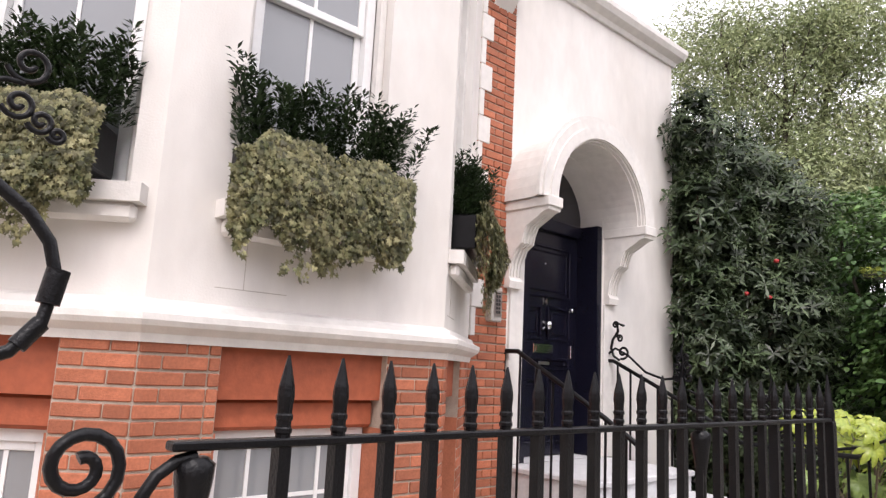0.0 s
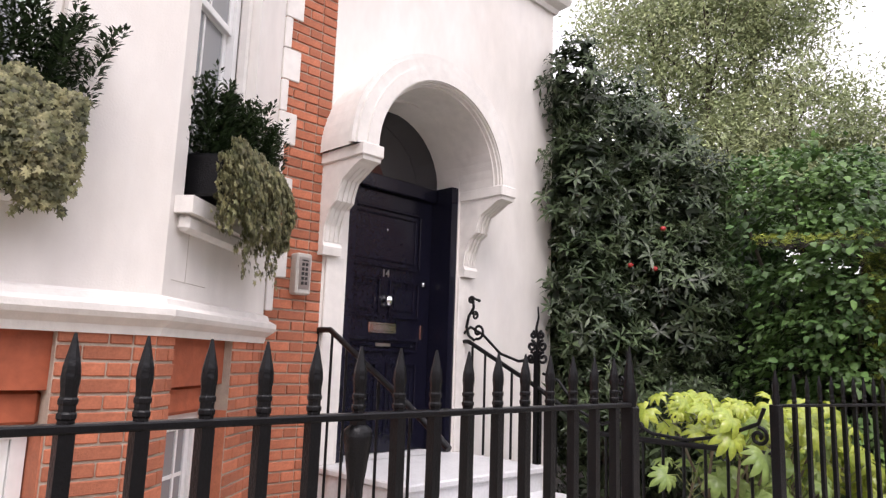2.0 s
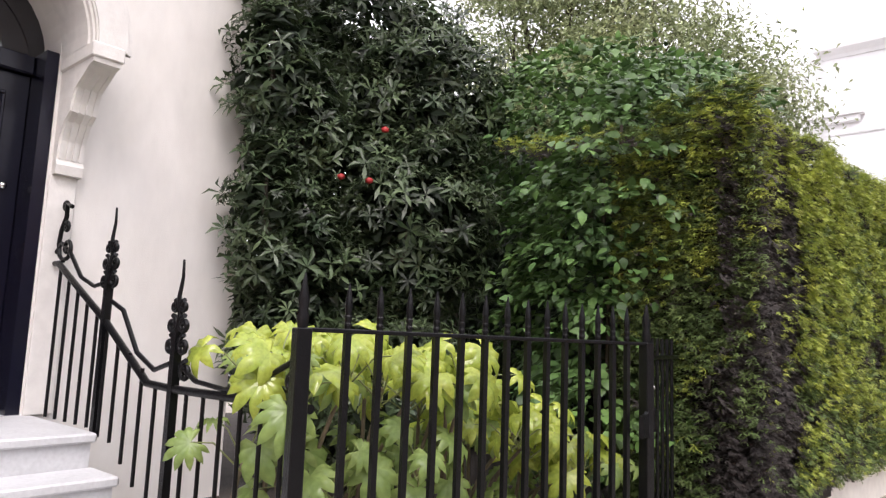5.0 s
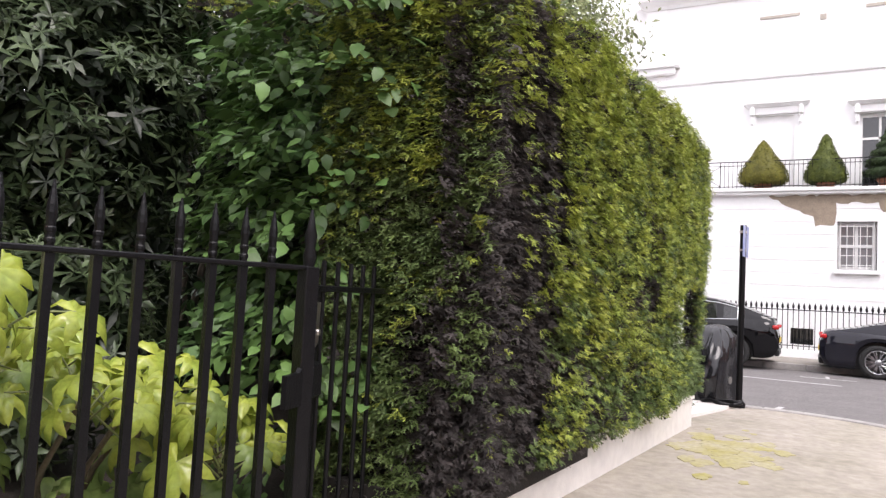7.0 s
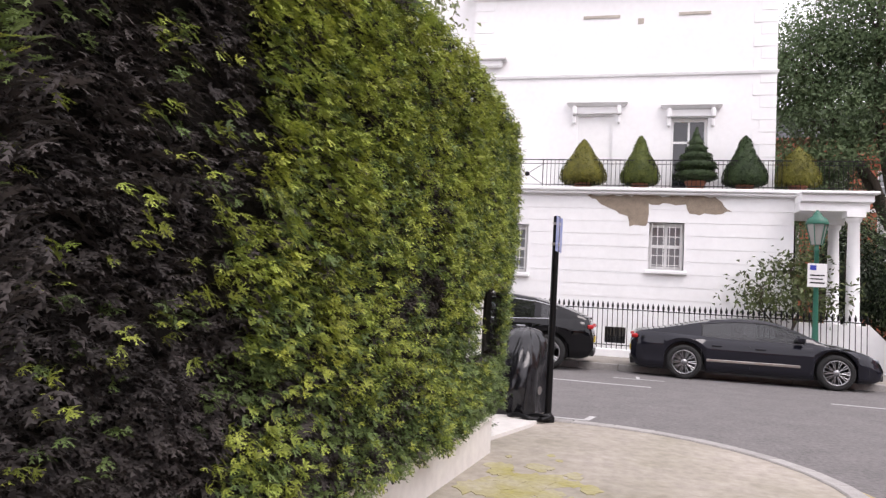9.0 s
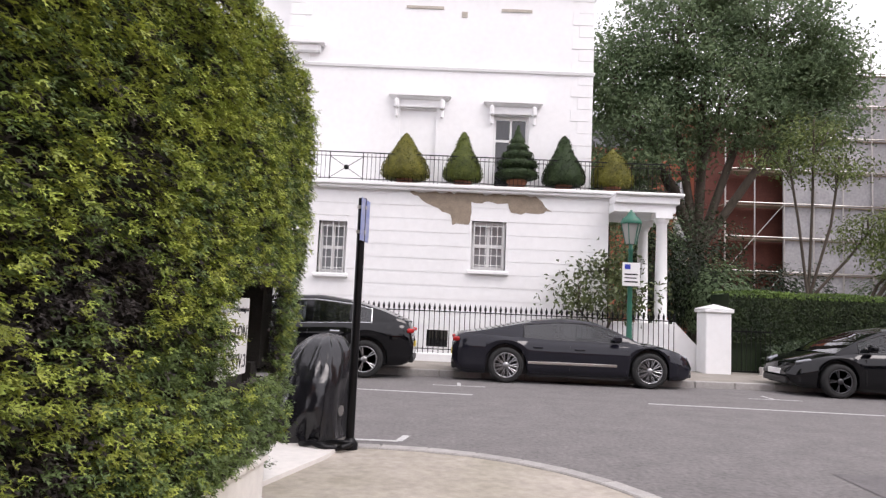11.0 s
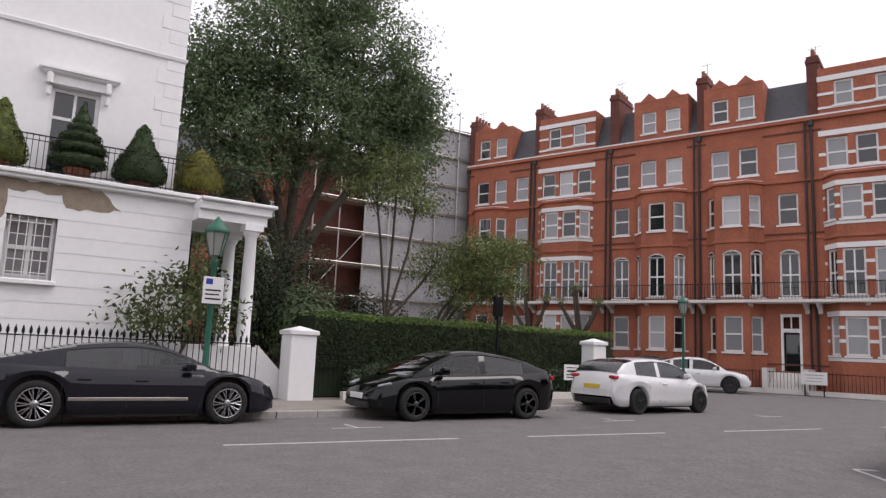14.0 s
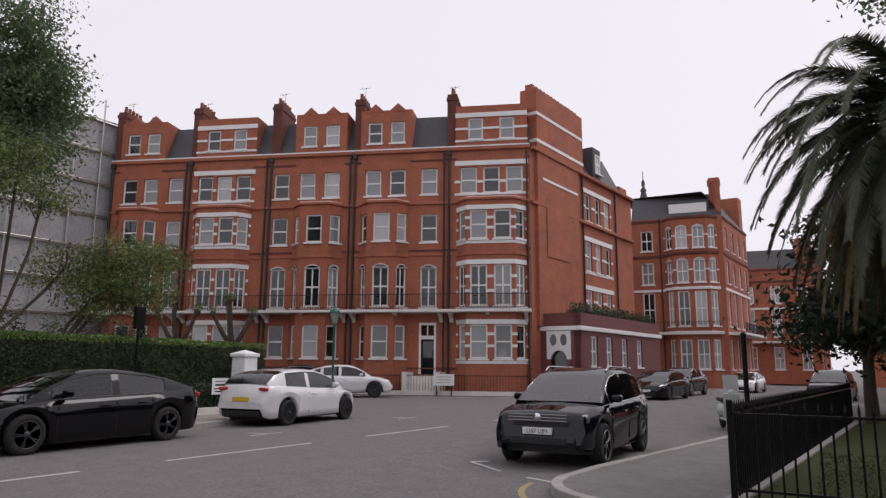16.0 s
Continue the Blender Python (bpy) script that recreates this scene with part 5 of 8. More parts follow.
# ---- generic wall with holes ----
def holed(x0, x1, z0, z1, y0, y1, holes, courses=(), gap=0.0):
    """A wall of blocks that leaves the holes (xa, xb, za, zb) free; courses are heights of recessed joints."""
    s = Shape()
    zs = sorted({z0, z1, *[min(max(h, z0), z1) for o in holes for h in o[2:]], *[c for c in courses if z0 < c < z1]})
    for za, zb in zip(zs, zs[1:]):
        cuts = sorted((max(o[0], x0), min(o[1], x1)) for o in holes if o[2] < zb - 1e-6 and o[3] > za + 1e-6)
        x, top = x0, zb - (gap if any(abs(zb - c) < 1e-6 for c in courses) else 0)
        for a, b in cuts + [(x1, x1)]:
            if a - x > 1e-4:
                s.box(x, a, y0, y1, za, top)
            x = max(x, b)
    return s


WINMESH = {}


def far_window(parent, m, u0, u1, z0, z1, glass, lights=1, name="window", depth=0.12, sill=True):
    """A distant sash: white frame with meeting rail and a pane."""
    w, h = round(u1 - u0, 2), round(z1 - z0, 2)
    key = (w, h, lights, glass.name, sill)
    if key not in WINMESH:
        f = 0.1
        s = Shape().box(0, f, 0, 0.08, 0, h).box(w - f, w, 0, 0.08, 0, h).box(f, w - f, 0, 0.08, h - f, h).box(f, w - f, 0, 0.08, 0, f).box(f, w - f, 0.01, 0.07, h * 0.5 - 0.045, h * 0.5 + 0.045)
        for k in range(1, lights):
            s.box(w * k / lights - 0.04, w * k / lights + 0.04, 0.015, 0.065, f, h - f)
        if sill:
            s.box(-0.08, w + 0.08, -0.2, 0.0, -0.1, -0.005)
        a = bpy.data.meshes.new("window")
        a.from_pydata(s.v, [], s.f)
        a.materials.append(WHITEPAINT)
        b = bpy.data.meshes.new("pane")
        q = Shape().box(0.03, w - 0.03, 0.045, 0.055, 0.03, h - 0.03)
        b.from_pydata(q.v, [], q.f)
        b.materials.append(glass)
        WINMESH[key] = (a, b)
    a, b = WINMESH[key]
    o = new(name, a)
    o.parent, o.matrix_basis = parent, m @ pose(u0, depth, z0)
    p = new("pane", b)
    p.parent = o
    return o


# ---- white villa across the street ----
house = thing("white_villa", "tall white rendered villa with a terrace and bare plaster patches", "house")
W1, W2, W3 = (-2.87, -2.10, 2.29, 3.70), (1.29, 2.23, 2.53, 3.86), (0.19, 0.76, 0.42, 0.87)
lines = [0.62 + 0.36 * k for k in range(12)]
part("lower_wall", holed(-14, 5.0, 0, 4.62, 23.9, 24.3, [W1, W2, W3], lines, 0.022), WHITE_WALL, house, "white render with horizontal channelled joints")
part("lower_core", holed(-14, 5.0, 0, 4.6, 23.918, 24.28, [W1, W2, W3]), WHITE_WALL, house)
part("lower_return", Shape().box(4.7, 5.0, 24.3, 34, 0, 4.6), WHITE_WALL, house)
part("terrace_coping", Shape().box(-14, 5.12, 23.74, 25.2, 4.62, 4.70, 0.02).box(-14, 5.18, 23.68, 25.2, 4.70, 4.80, 0.02), WHITE_WALL, house)
UB = (1.84, 2.86, 4.85, 7.1)
part("upper_wall", holed(-4.25, 4.67, 4.8, 11.2, 24.9, 25.3, [UB, (-0.89, 0.17, 4.85, 7.2)]), WHITE_WALL, house)
part("upper_wing", Shape().box(-12, -4.25, 25.15, 25.5, 4.8, 11.2), WHITE_WALL, house)
part("blind_window", Shape().box(-0.89, 0.17, 25.0, 25.05, 4.85, 7.2), WHITE_WALL, house)
part("upper_return", Shape().box(4.37, 4.67, 25.3, 36, 4.6, 11.2).box(-4.25, -3.95, 25.3, 36, 4.6, 11.2).box(-4.25, 4.67, 35.7, 36, 4.6, 11.2), WHITE_WALL, house)
part("roof", Shape().box(-4.25, 4.67, 25, 36, 11.2, 11.35).box(-14, 4.9, 24.3, 36, 4.5, 4.61), STONE, house)
part("eaves_cornice", moulding([(-4.25, 36), (-4.25, 24.9), (4.67, 24.9), (4.67, 36)][::1], [(0, 10.95), (0.05, 10.95), (0.1, 11.05), (0.3, 11.2), (0.34, 11.36), (0, 11.4)]), WHITE_WALL, house)
part("string_course", moulding([(-4.25, 36), (-4.25, 24.9), (4.67, 24.9), (4.67, 36)], [(0, 8.38), (0.05, 8.38), (0.07, 8.46), (0, 8.50)]), WHITE_WALL, house)
part("corner_entablature", Shape().box(-5.0, -3.15, 24.6, 24.9, 8.95, 9.1, 0.02).box(-4.9, -3.3, 24.7, 24.9, 8.75, 8.95, 0.02), WHITE_WALL, house)
for k in range(17):
    z = 4.85 + k * 0.36
    w = 0.42 if k % 2 else 0.62
    for x0, x1 in ((4.67 - w, 4.685), (-4.265, -4.25 + w)):
        part("quoin", Shape().box(x0, x1, 24.88, 24.905, z + 0.012, z + 0.348), WHITE_WALL, house)
for x0, x1, dz in ((-1.17, 0.51, 0.12), (1.59, 3.17, 0.23)):
    hd_ = moulding([(x0 + 0.1, 24.9), (x0 + 0.1, 24.85), (x1 - 0.1, 24.85), (x1 - 0.1, 24.9)], [(0, 7.36 - dz), (0.01, 7.36 - dz), (0.01, 7.56 - dz), (0.09, 7.60 - dz), (0.12, 7.64 - dz), (0.16, 7.66 - dz), (0.16, 7.72 - dz), (0, 7.74 - dz)])
    part("window_hood", hd_, WHITE_WALL, house, "moulded white window hood")
    for x in (x0 + 0.12, x1 - 0.24):
        part("hood_bracket", Shape().box(x, x + 0.12, 24.7, 24.9, 7.3 - dz, 7.58 - dz, 0.03).box(x + 0.01, x + 0.11, 24.8, 24.9, 7.05 - dz, 7.3 - dz, 0.03), WHITE_WALL, house)
w = part("french_window", Shape().box(1.84, 1.92, 25.05, 25.15, 4.85, 7.1).box(2.78, 2.86, 25.05, 25.15, 4.85, 7.1).box(2.32, 2.38, 25.06, 25.12, 4.85, 7.1).box(1.92, 2.78, 25.05, 25.15, 7.0, 7.1).box(1.92, 2.78, 25.06, 25.12, 6.35, 6.42), WHITEPAINT, house)
part("pane", Shape().box(1.9, 2.8, 25.09, 25.1, 4.85, 7.05), GLASS_DARK, w)
part("interior_screen", Shape().box(-4.2, 4.3, 25.9, 26.0, 4.8, 9), SOIL, house)
for x0, x1 in ((-0.85, 0.25), (1.95, 2.85)):
    part("blind_slot", Shape().box(x0, x1, 24.87, 24.9, 10.22, 10.3), STONE, house)
part("vent", Shape().box(0.78, 0.95, 24.88, 24.9, 10.0, 10.17), STONE, house)
for (a, b, c, d), n in ((W1, 5), (W2, 6)):
    far_window(house, pose(0, 24.0, 0), a, b, c, d, GLASS, 2, sill=False)
    part("window_sill", Shape().box(a - 0.09, b + 0.09, 23.78, 23.9, c - 0.12, c - 0.02, 0.015), WHITE_WALL, house)
    g = Shape()
    for k in range(n):
        x = a + (b - a) * (k + 0.5) / n
        g.rod((x, 23.93, c), (x, 23.93, d), 0.011, None, 6)
    for k in range(5):
        z = c + (d - c) * (k + 0.5) / 5
        g.box(a, b, 23.945, 23.955, z - 0.01, z + 0.01)
    part("window_grille", g, WHITEPAINT, house, "white painted window bars")
part("basement_window", Shape().box(W3[0], W3[1], 24.1, 24.12, W3[2], W3[3]), GLASS_DARK, house)
g = Shape()
for k in range(7):
    g.rod((W3[0] + 0.05 + k * 0.08, 23.95, W3[2]), (W3[0] + 0.05 + k * 0.08, 23.95, W3[3]), 0.01, None, 5)
part("basement_grille", g, IRON, house)
# bare plaster where the paint has come off
rr = random.Random(8)


def ragged(pts, step=0.12, amp=0.04):
    out = []
    for (xa, za), (xb, zb) in zip(pts, pts[1:] + pts[:1]):
        n = max(1, int(math.hypot(xb - xa, zb - za) / step))
        out += [(xa + (xb - xa) * k / n + rr.uniform(-amp, amp) * (k > 0), za + (zb - za) * k / n + rr.uniform(-amp, amp) * (k > 0)) for k in range(n)]
    return out


part("bare_patch", Shape().slab_xz(ragged([(-0.45, 4.60), (3.0, 4.60), (3.45, 4.2), (2.9, 4.12), (2.35, 4.12), (2.25, 4.38), (1.25, 4.38), (1.2, 3.75), (0.75, 3.72), (0.7, 4.0), (0.25, 4.2)]), 23.894, 23.91), BARE, house, "brown bare render where paint is missing")
# porch
part("porch_roof", Shape().box(5.0, 6.7, 23.2, 25.6, 4.42, 4.62, 0.02).box(5.0, 6.62, 23.3, 25.5, 4.2, 4.42).box(5.0, 6.8, 23.1, 25.6, 4.62, 4.70, 0.02), WHITE_WALL, house)
for y in (23.45, 25.2):
    part("porch_column", Shape().lathe([(0.2, 1.3), (0.2, 1.38), (0.16, 1.42), (0.155, 2.6), (0.135, 3.9), (0.16, 3.93), (0.19, 3.98), (0.19, 4.05)], (6.3, y, 0), 18).box(6.08, 6.52, y - 0.22, y + 0.22, 4.05, 4.2), WHITE_WALL, house, "white porch column")
part("porch_floor", Shape().box(5.0, 6.6, 23.2, 26, 0.1, 1.3), WHITE_WALL, house)
part("porch_door", Shape().box(5.02, 5.06, 24.0, 25.2, 1.3, 3.9), GLASS_DARK, house)
part("stair_wall", Shape().slab_xz([(6.6, 0.13), (7.5, 0.13), (7.5, 0.45), (6.6, 1.35)], 23.2, 23.4), WHITE_WALL, house)
# terrace railing
tr = thing("terrace_railing", "thin black iron railing along the terrace edge", "railing")
bar_s = Shape().rod((0, 0, 0), (0, 0, 0.82), 0.008, None, 5)
me = bpy.data.meshes.new("bar")
me.from_pydata(bar_s.v, [], bar_s.f)
me.materials.append(IRON)
x = -5.9
while x < 6.7:
    if not (-2.69 < x < -1.74):
        o = new("bar", me)
        o.parent, o.matrix_basis = tr, pose(x, 23.92, 4.8)
    x += 0.115
part("rail", Shape().box(-5.9, 6.7, 23.905, 23.935, 5.61, 5.635).box(-5.9, 6.7, 23.91, 23.93, 4.88, 4.9).box(-5.9, 6.7, 23.91, 23.93, 5.50, 5.515), IRON, tr)
part("cross_panel", Shape().rod((-2.67, 23.92, 4.9), (-1.76, 23.92, 5.5), 0.009).rod((-2.67, 23.92, 5.5), (-1.76, 23.92, 4.9), 0.009).rod((-2.67, 23.92, 4.8), (-2.67, 23.92, 5.62), 0.014).rod((-1.76, 23.92, 4.8), (-1.76, 23.92, 5.62), 0.014).lathe([(0, -0.01), (0.07, -0.01), (0.07, 0.01), (0, 0.01)], (-2.215, 23.92, 5.2), 12, axis="y"), IRON, tr)

POT = material("terracotta_pot", (0.33, 0.13, 0.07), 0.8, vary=0.3, scale=8)
TOP_GOLD = leaf_material("golden_topiary", (0.22, 0.21, 0.03), (0.10, 0.10, 0.02), 0.6, 0.4, 4)
TOP_MID = leaf_material("green_topiary", (0.15, 0.18, 0.03), (0.06, 0.085, 0.02), 0.6, 0.4, 4)
TOP_DARK = leaf_material("dark_topiary", (0.05, 0.085, 0.025), (0.02, 0.04, 0.014), 0.6, 0.4, 4)


def topiary(x, y, z, w, h, mat, label, seed, spiral=False):
    """A clipped onion or tiered bush in a pot."""
    rng = np.random.default_rng(seed)
    t = thing("topiary", label, "topiary", pose(x, y, z), group="topiary along the terrace")
    part("pot", Shape().lathe([(0.2, 0), (0.26, 0.22), (0.29, 0.22), (0.29, 0.28), (0.25, 0.28)], n=16), POT, t)
    if spiral:
        prof = [(0.1, 0.25)] + [p for k, (r, zz) in enumerate(((0.60, 0.45), (0.58, 0.72), (0.44, 0.98), (0.30, 1.2), (0.2, 1.38))) for p in ((r * 0.75, zz - 0.12), (r, zz - 0.05), (r, zz + 0.05), (r * 0.7, zz + 0.1))] + [(0.02, h)]
    else:
        prof = [(0.1, 0.18), (0.40 * w, 0.2), (0.49 * w, 0.28), (0.5 * w, 0.40), (0.46 * w, 0.58), (0.37 * w, 0.8), (0.25 * w, 1.02), (0.11 * w, h - 0.14), (0.03, h - 0.02), (0.005, h)]
    part("body", Shape().lathe([(r * 0.94, zz) for r, zz in prof], n=22), mat, t)
    pr = np.array(prof)
    n = 2600
    f = rng.uniform(0, 1, n)
    seg = np.cumsum(np.r_[0, np.hypot(np.diff(pr[:, 0]), np.diff(pr[:, 1])) * (pr[:-1, 0] + pr[1:, 0] + 0.05)])
    f = f * seg[-1]
    r, zz = np.interp(f, seg, pr[:, 0]), np.interp(f, seg, pr[:, 1])
    a = rng.uniform(0, 6.283, n)
    r = r + rng.normal(0, 0.012, n)
    leaf_stuff("foliage", np.stack([r * np.cos(a), r * np.sin(a), zz], 1), np.stack([np.cos(a), np.sin(a), 0.4 + 0 * a], 1), 0.06, mat, t, aspect=0.5, spread=0.5, seed=seed)


for i, (x, w, h, mat, lab, sp) in enumerate(((-0.62, 1.36, 1.5, TOP_GOLD, "golden onion-shaped clipped topiary in a pot", 0), (0.99, 1.1, 1.6, TOP_MID, "green cone-shaped clipped topiary in a pot", 0), (2.5, 1.2, 1.85, TOP_DARK, "dark tiered spiral topiary in a pot", 1), (3.8, 1.2, 1.6, TOP_DARK, "dark green clipped topiary in a pot", 0), (5.15, 1.16, 1.3, TOP_GOLD, "golden clipped topiary at the terrace end", 0))):
    topiary(x, 24.25, 4.8, w, h, mat, lab, 60 + i, sp)

# street side of the villa: plinth, railing, gate piers
pw = tagged(thing("forecourt_wall", "", ""), "low white plinth carrying the railings", "low wall", kind="structure")
part("plinth", Shape().box(-14, 6.5, 22.58, 22.82, 0.05, 0.33, 0.02), WHITE_WALL, pw)
fr3 = thing("villa_railing", "black iron railing with arrow heads before the villa", "railing", group="street railings")
s = Shape().rod((0, 0, 0), (0, 0, 1.08), 0.011, None, 5).lathe([(0.011, 1.08), (0.03, 1.12), (0.03, 1.17), (0.003, 1.26)], n=6)
me = bpy.data.meshes.new("bar")
me.from_pydata(s.v, [], s.f)
me.materials.append(IRON)
x = -6.0
while x < 6.5:
    o = new("bar", me)
    o.parent, o.matrix_basis = fr3, pose(x, 22.7, 0.31)
    x += 0.128
part("rail", Shape().box(-6, 6.5, 22.685, 22.715, 1.36, 1.385).box(-6, 6.5, 22.685, 22.715, 0.42, 0.44), IRON, fr3)


def pier(x, y, w, h, label):
    t = thing("gate_pier", label, "gate pier", pose(x, y, 0.1), group="white gate piers")
    part("shaft", Shape().box(-w / 2, w / 2, -w / 2, w / 2, 0, h - 0.22, 0.02), WHITE_WALL, t)
    c = Shape().box(-w / 2 - 0.05, w / 2 + 0.05, -w / 2 - 0.05, w / 2 + 0.05, h - 0.22, h - 0.12, 0.02)
    k = w / 2 + 0.05
    c.add([(-k, -k, h - 0.12), (k, -k, h - 0.12), (k, k, h - 0.12), (-k, k, h - 0.12), (0, 0, h)], [(0, 1, 4), (1, 2, 4), (2, 3, 4), (3, 0, 4)])
    part("cap", c, WHITE_WALL, t)


pier(7.45, 22.8, 0.64, 1.75, "white square gate pier with a pyramid cap")
pier(17.4, 23.0, 0.55, 1.9, "white gate pier at the end of the hedge")
ga = thing("villa_gate", "black iron gate beside the white pier", "gate", pose(7.85, 22.8, 0.13))
for k in range(9):
    part("bar", Shape().rod((0.06 + 0.12 * k, 0, 0.05), (0.06 + 0.12 * k, 0, 1.15), 0.01, None, 5), IRON, ga)
part("gate_frame", Shape().box(0, 1.1, -0.015, 0.015, 1.05, 1.08).box(0, 1.1, -0.015, 0.015, 0.05, 0.09), IRON, ga)

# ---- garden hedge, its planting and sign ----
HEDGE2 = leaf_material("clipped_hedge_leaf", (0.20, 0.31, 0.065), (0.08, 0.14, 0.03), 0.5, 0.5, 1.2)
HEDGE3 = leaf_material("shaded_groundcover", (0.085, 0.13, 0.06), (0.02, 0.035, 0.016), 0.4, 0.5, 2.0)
# darker copy of the hedge green, painted in for the shaded face
HEDGE_SHADE = leaf_material("shade_toned_hedge_leaf", (0.065, 0.095, 0.033), (0.02, 0.036, 0.014), 0.6, 0.5, 1.2)
gh = thing("garden_hedge", "long clipped green hedge round the communal garden", "hedge")
# near-black core stands in for shade inside the hedge
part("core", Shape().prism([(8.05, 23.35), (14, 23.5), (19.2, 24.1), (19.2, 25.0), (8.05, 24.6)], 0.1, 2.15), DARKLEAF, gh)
r = np.random.default_rng(71)
n = 26000
a, b = r.uniform(0, 1, n), r.uniform(0, 1, n)
hx = 8.0 + 11.3 * a
hy = np.interp(hx, [8, 14, 19.3], [23.25, 23.4, 24.0])
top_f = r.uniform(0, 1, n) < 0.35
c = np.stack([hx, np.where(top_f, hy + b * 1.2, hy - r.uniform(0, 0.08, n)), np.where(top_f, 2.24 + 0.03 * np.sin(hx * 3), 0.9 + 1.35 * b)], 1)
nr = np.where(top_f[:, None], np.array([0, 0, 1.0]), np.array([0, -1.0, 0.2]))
# mask of the top and upper edge, which get the lit green
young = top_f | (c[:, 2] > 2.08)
leaf_stuff("young_foliage", c[young], nr[young], 0.075, HEDGE2, gh, "clipped top leaves in the brighter, lit green", aspect=0.5, spread=0.5, seed=72)
leaf_stuff("old_foliage", c[~young], nr[~young], 0.075, HEDGE_SHADE, gh, "clipped face leaves in a green darkened for shade", aspect=0.5, spread=0.5, seed=74)
gc = thing("ground_cover", "low dark evergreen planting below the hedge", "planting")
n = 7000
hx = r.uniform(8.9, 17.1, n)
c = np.stack([hx, np.interp(hx, [8, 14, 19.3], [23.0, 23.05, 23.6]) + r.uniform(-0.25, 0.3, n), 0.2 + r.uniform(0, 0.75, n) + 0.08 * np.sin(hx * 4)], 1)
leaf_stuff("foliage", c, np.repeat([[0, -0.8, 0.7]], n, 0), 0.10, HEDGE3, gc, aspect=0.5, spread=0.6, seed=73)
setting("garden_kerb", Shape().prism([(8.6, 22.62), (17.1, 22.85), (17.1, 23.05), (8.6, 22.82)], 0.1, 0.32), CREAM, "pale low kerb before the garden planting", "kerb")
sgn = thing("garden_sign", "white notice board in the planting", "sign", pose(16.1, 22.95, 0.13))
part("board", Shape().box(0, 0.62, -0.01, 0.01, 0.55, 1.02, 0.004), WHITEPAINT, sgn)
part("lettering", Shape().box(0.1, 0.52, -0.014, -0.01, 0.92, 0.94).box(0.12, 0.5, -0.014, -0.01, 0.80, 0.85).box(0.08, 0.54, -0.014, -0.01, 0.70, 0.73).box(0.1, 0.52, -0.014, -0.01, 0.62, 0.65), IRON, sgn)
part("stake", Shape().box(0.1, 0.13, 0.0, 0.03, 0, 0.6).box(0.5, 0.53, 0.0, 0.03, 0, 0.6), IRON, sgn)

LAMPGREEN = material("green_lamp_paint", (0.022, 0.14, 0.092), 0.4, vary=0.2, scale=10)


def street_lamp(x, y, z, h, label, sign):
    t = thing("street_lamp", label, "street lamp", pose(x, y, z), group="green street lamps")
    part("post", Shape().lathe([(0.13, 0), (0.13, 0.5), (0.09, 0.62), (0.075, 0.7), (0.06, 1.2), (0.05, h - 0.95), (0.07, h - 0.93), (0.045, h - 0.88), (0.05, h - 0.8)], n=12), LAMPGREEN, t)
    k = Shape()
    for i in range(6):
        a = i * math.pi / 3
        k.rod((0.12 * math.cos(a), 0.12 * math.sin(a), h - 0.8), (0.23 * math.cos(a), 0.23 * math.sin(a), h - 0.32), 0.012, None, 5)
    k.lathe([(0.24, h - 0.33), (0.25, h - 0.3), (0.2, h - 0.2), (0.1, h - 0.13), (0.09, h - 0.08), (0.03, h - 0.03), (0.03, h), (0.0, h)], n=12)
    lt = part("lantern", k, LAMPGREEN, t, "green copper lantern")
    part("glass", Shape().lathe([(0.11, h - 0.79), (0.215, h - 0.33)], n=6, smooth=False), glass_dark("lantern_glass", (0.30, 0.30, 0.28), 0.2), lt)
    if sign:
        part("sign_plate", Shape().box(-0.2, 0.2, -0.09, -0.075, h - 1.75, h - 1.22, 0.004), WHITEPAINT, t, "white parking notice")
        part("sign_print", Shape().box(-0.15, -0.02, -0.094, -0.09, h - 1.37, h - 1.26), material("sign_blue", (0.03, 0.05, 0.4), 0.4), t)
        part("sign_lines", Shape().box(-0.15, 0.15, -0.094, -0.09, h - 1.5, h - 1.47).box(-0.15, 0.12, -0.094, -0.09, h - 1.58, h - 1.555).box(-0.15, 0.15, -0.094, -0.09, h - 1.67, h - 1.64), IRON, t)


street_lamp(4.85, 21.0, 0.13, 3.75, "green cast iron street lamp with a parking notice", True)
street_lamp(27.2, 27.2, 0.0, 4.3, "green street lamp by the road corner", False)
bp = thing("belisha_post", "black post with a dark box sign in the garden", "post", pose(13.6, 23.1, 0.1))
part("pole", Shape().rod((0, 0, 0), (0, 0, 2.9), 0.035, None, 8), IRON, bp)
part("box", Shape().box(-0.14, 0.14, -0.08, 0.08, 2.35, 2.95, 0.02), IRON, bp)

# ---- trees and shrubs of the gardens ----
OAK = leaf_material("tree_leaf", (0.20, 0.27, 0.13), (0.10, 0.155, 0.08), 0.6, 0.3, 0.5, 0.4)
SPARSE = leaf_material("light_tree_leaf", (0.22, 0.27, 0.085), (0.10, 0.14, 0.045), 0.55, 0.5, 0.8)
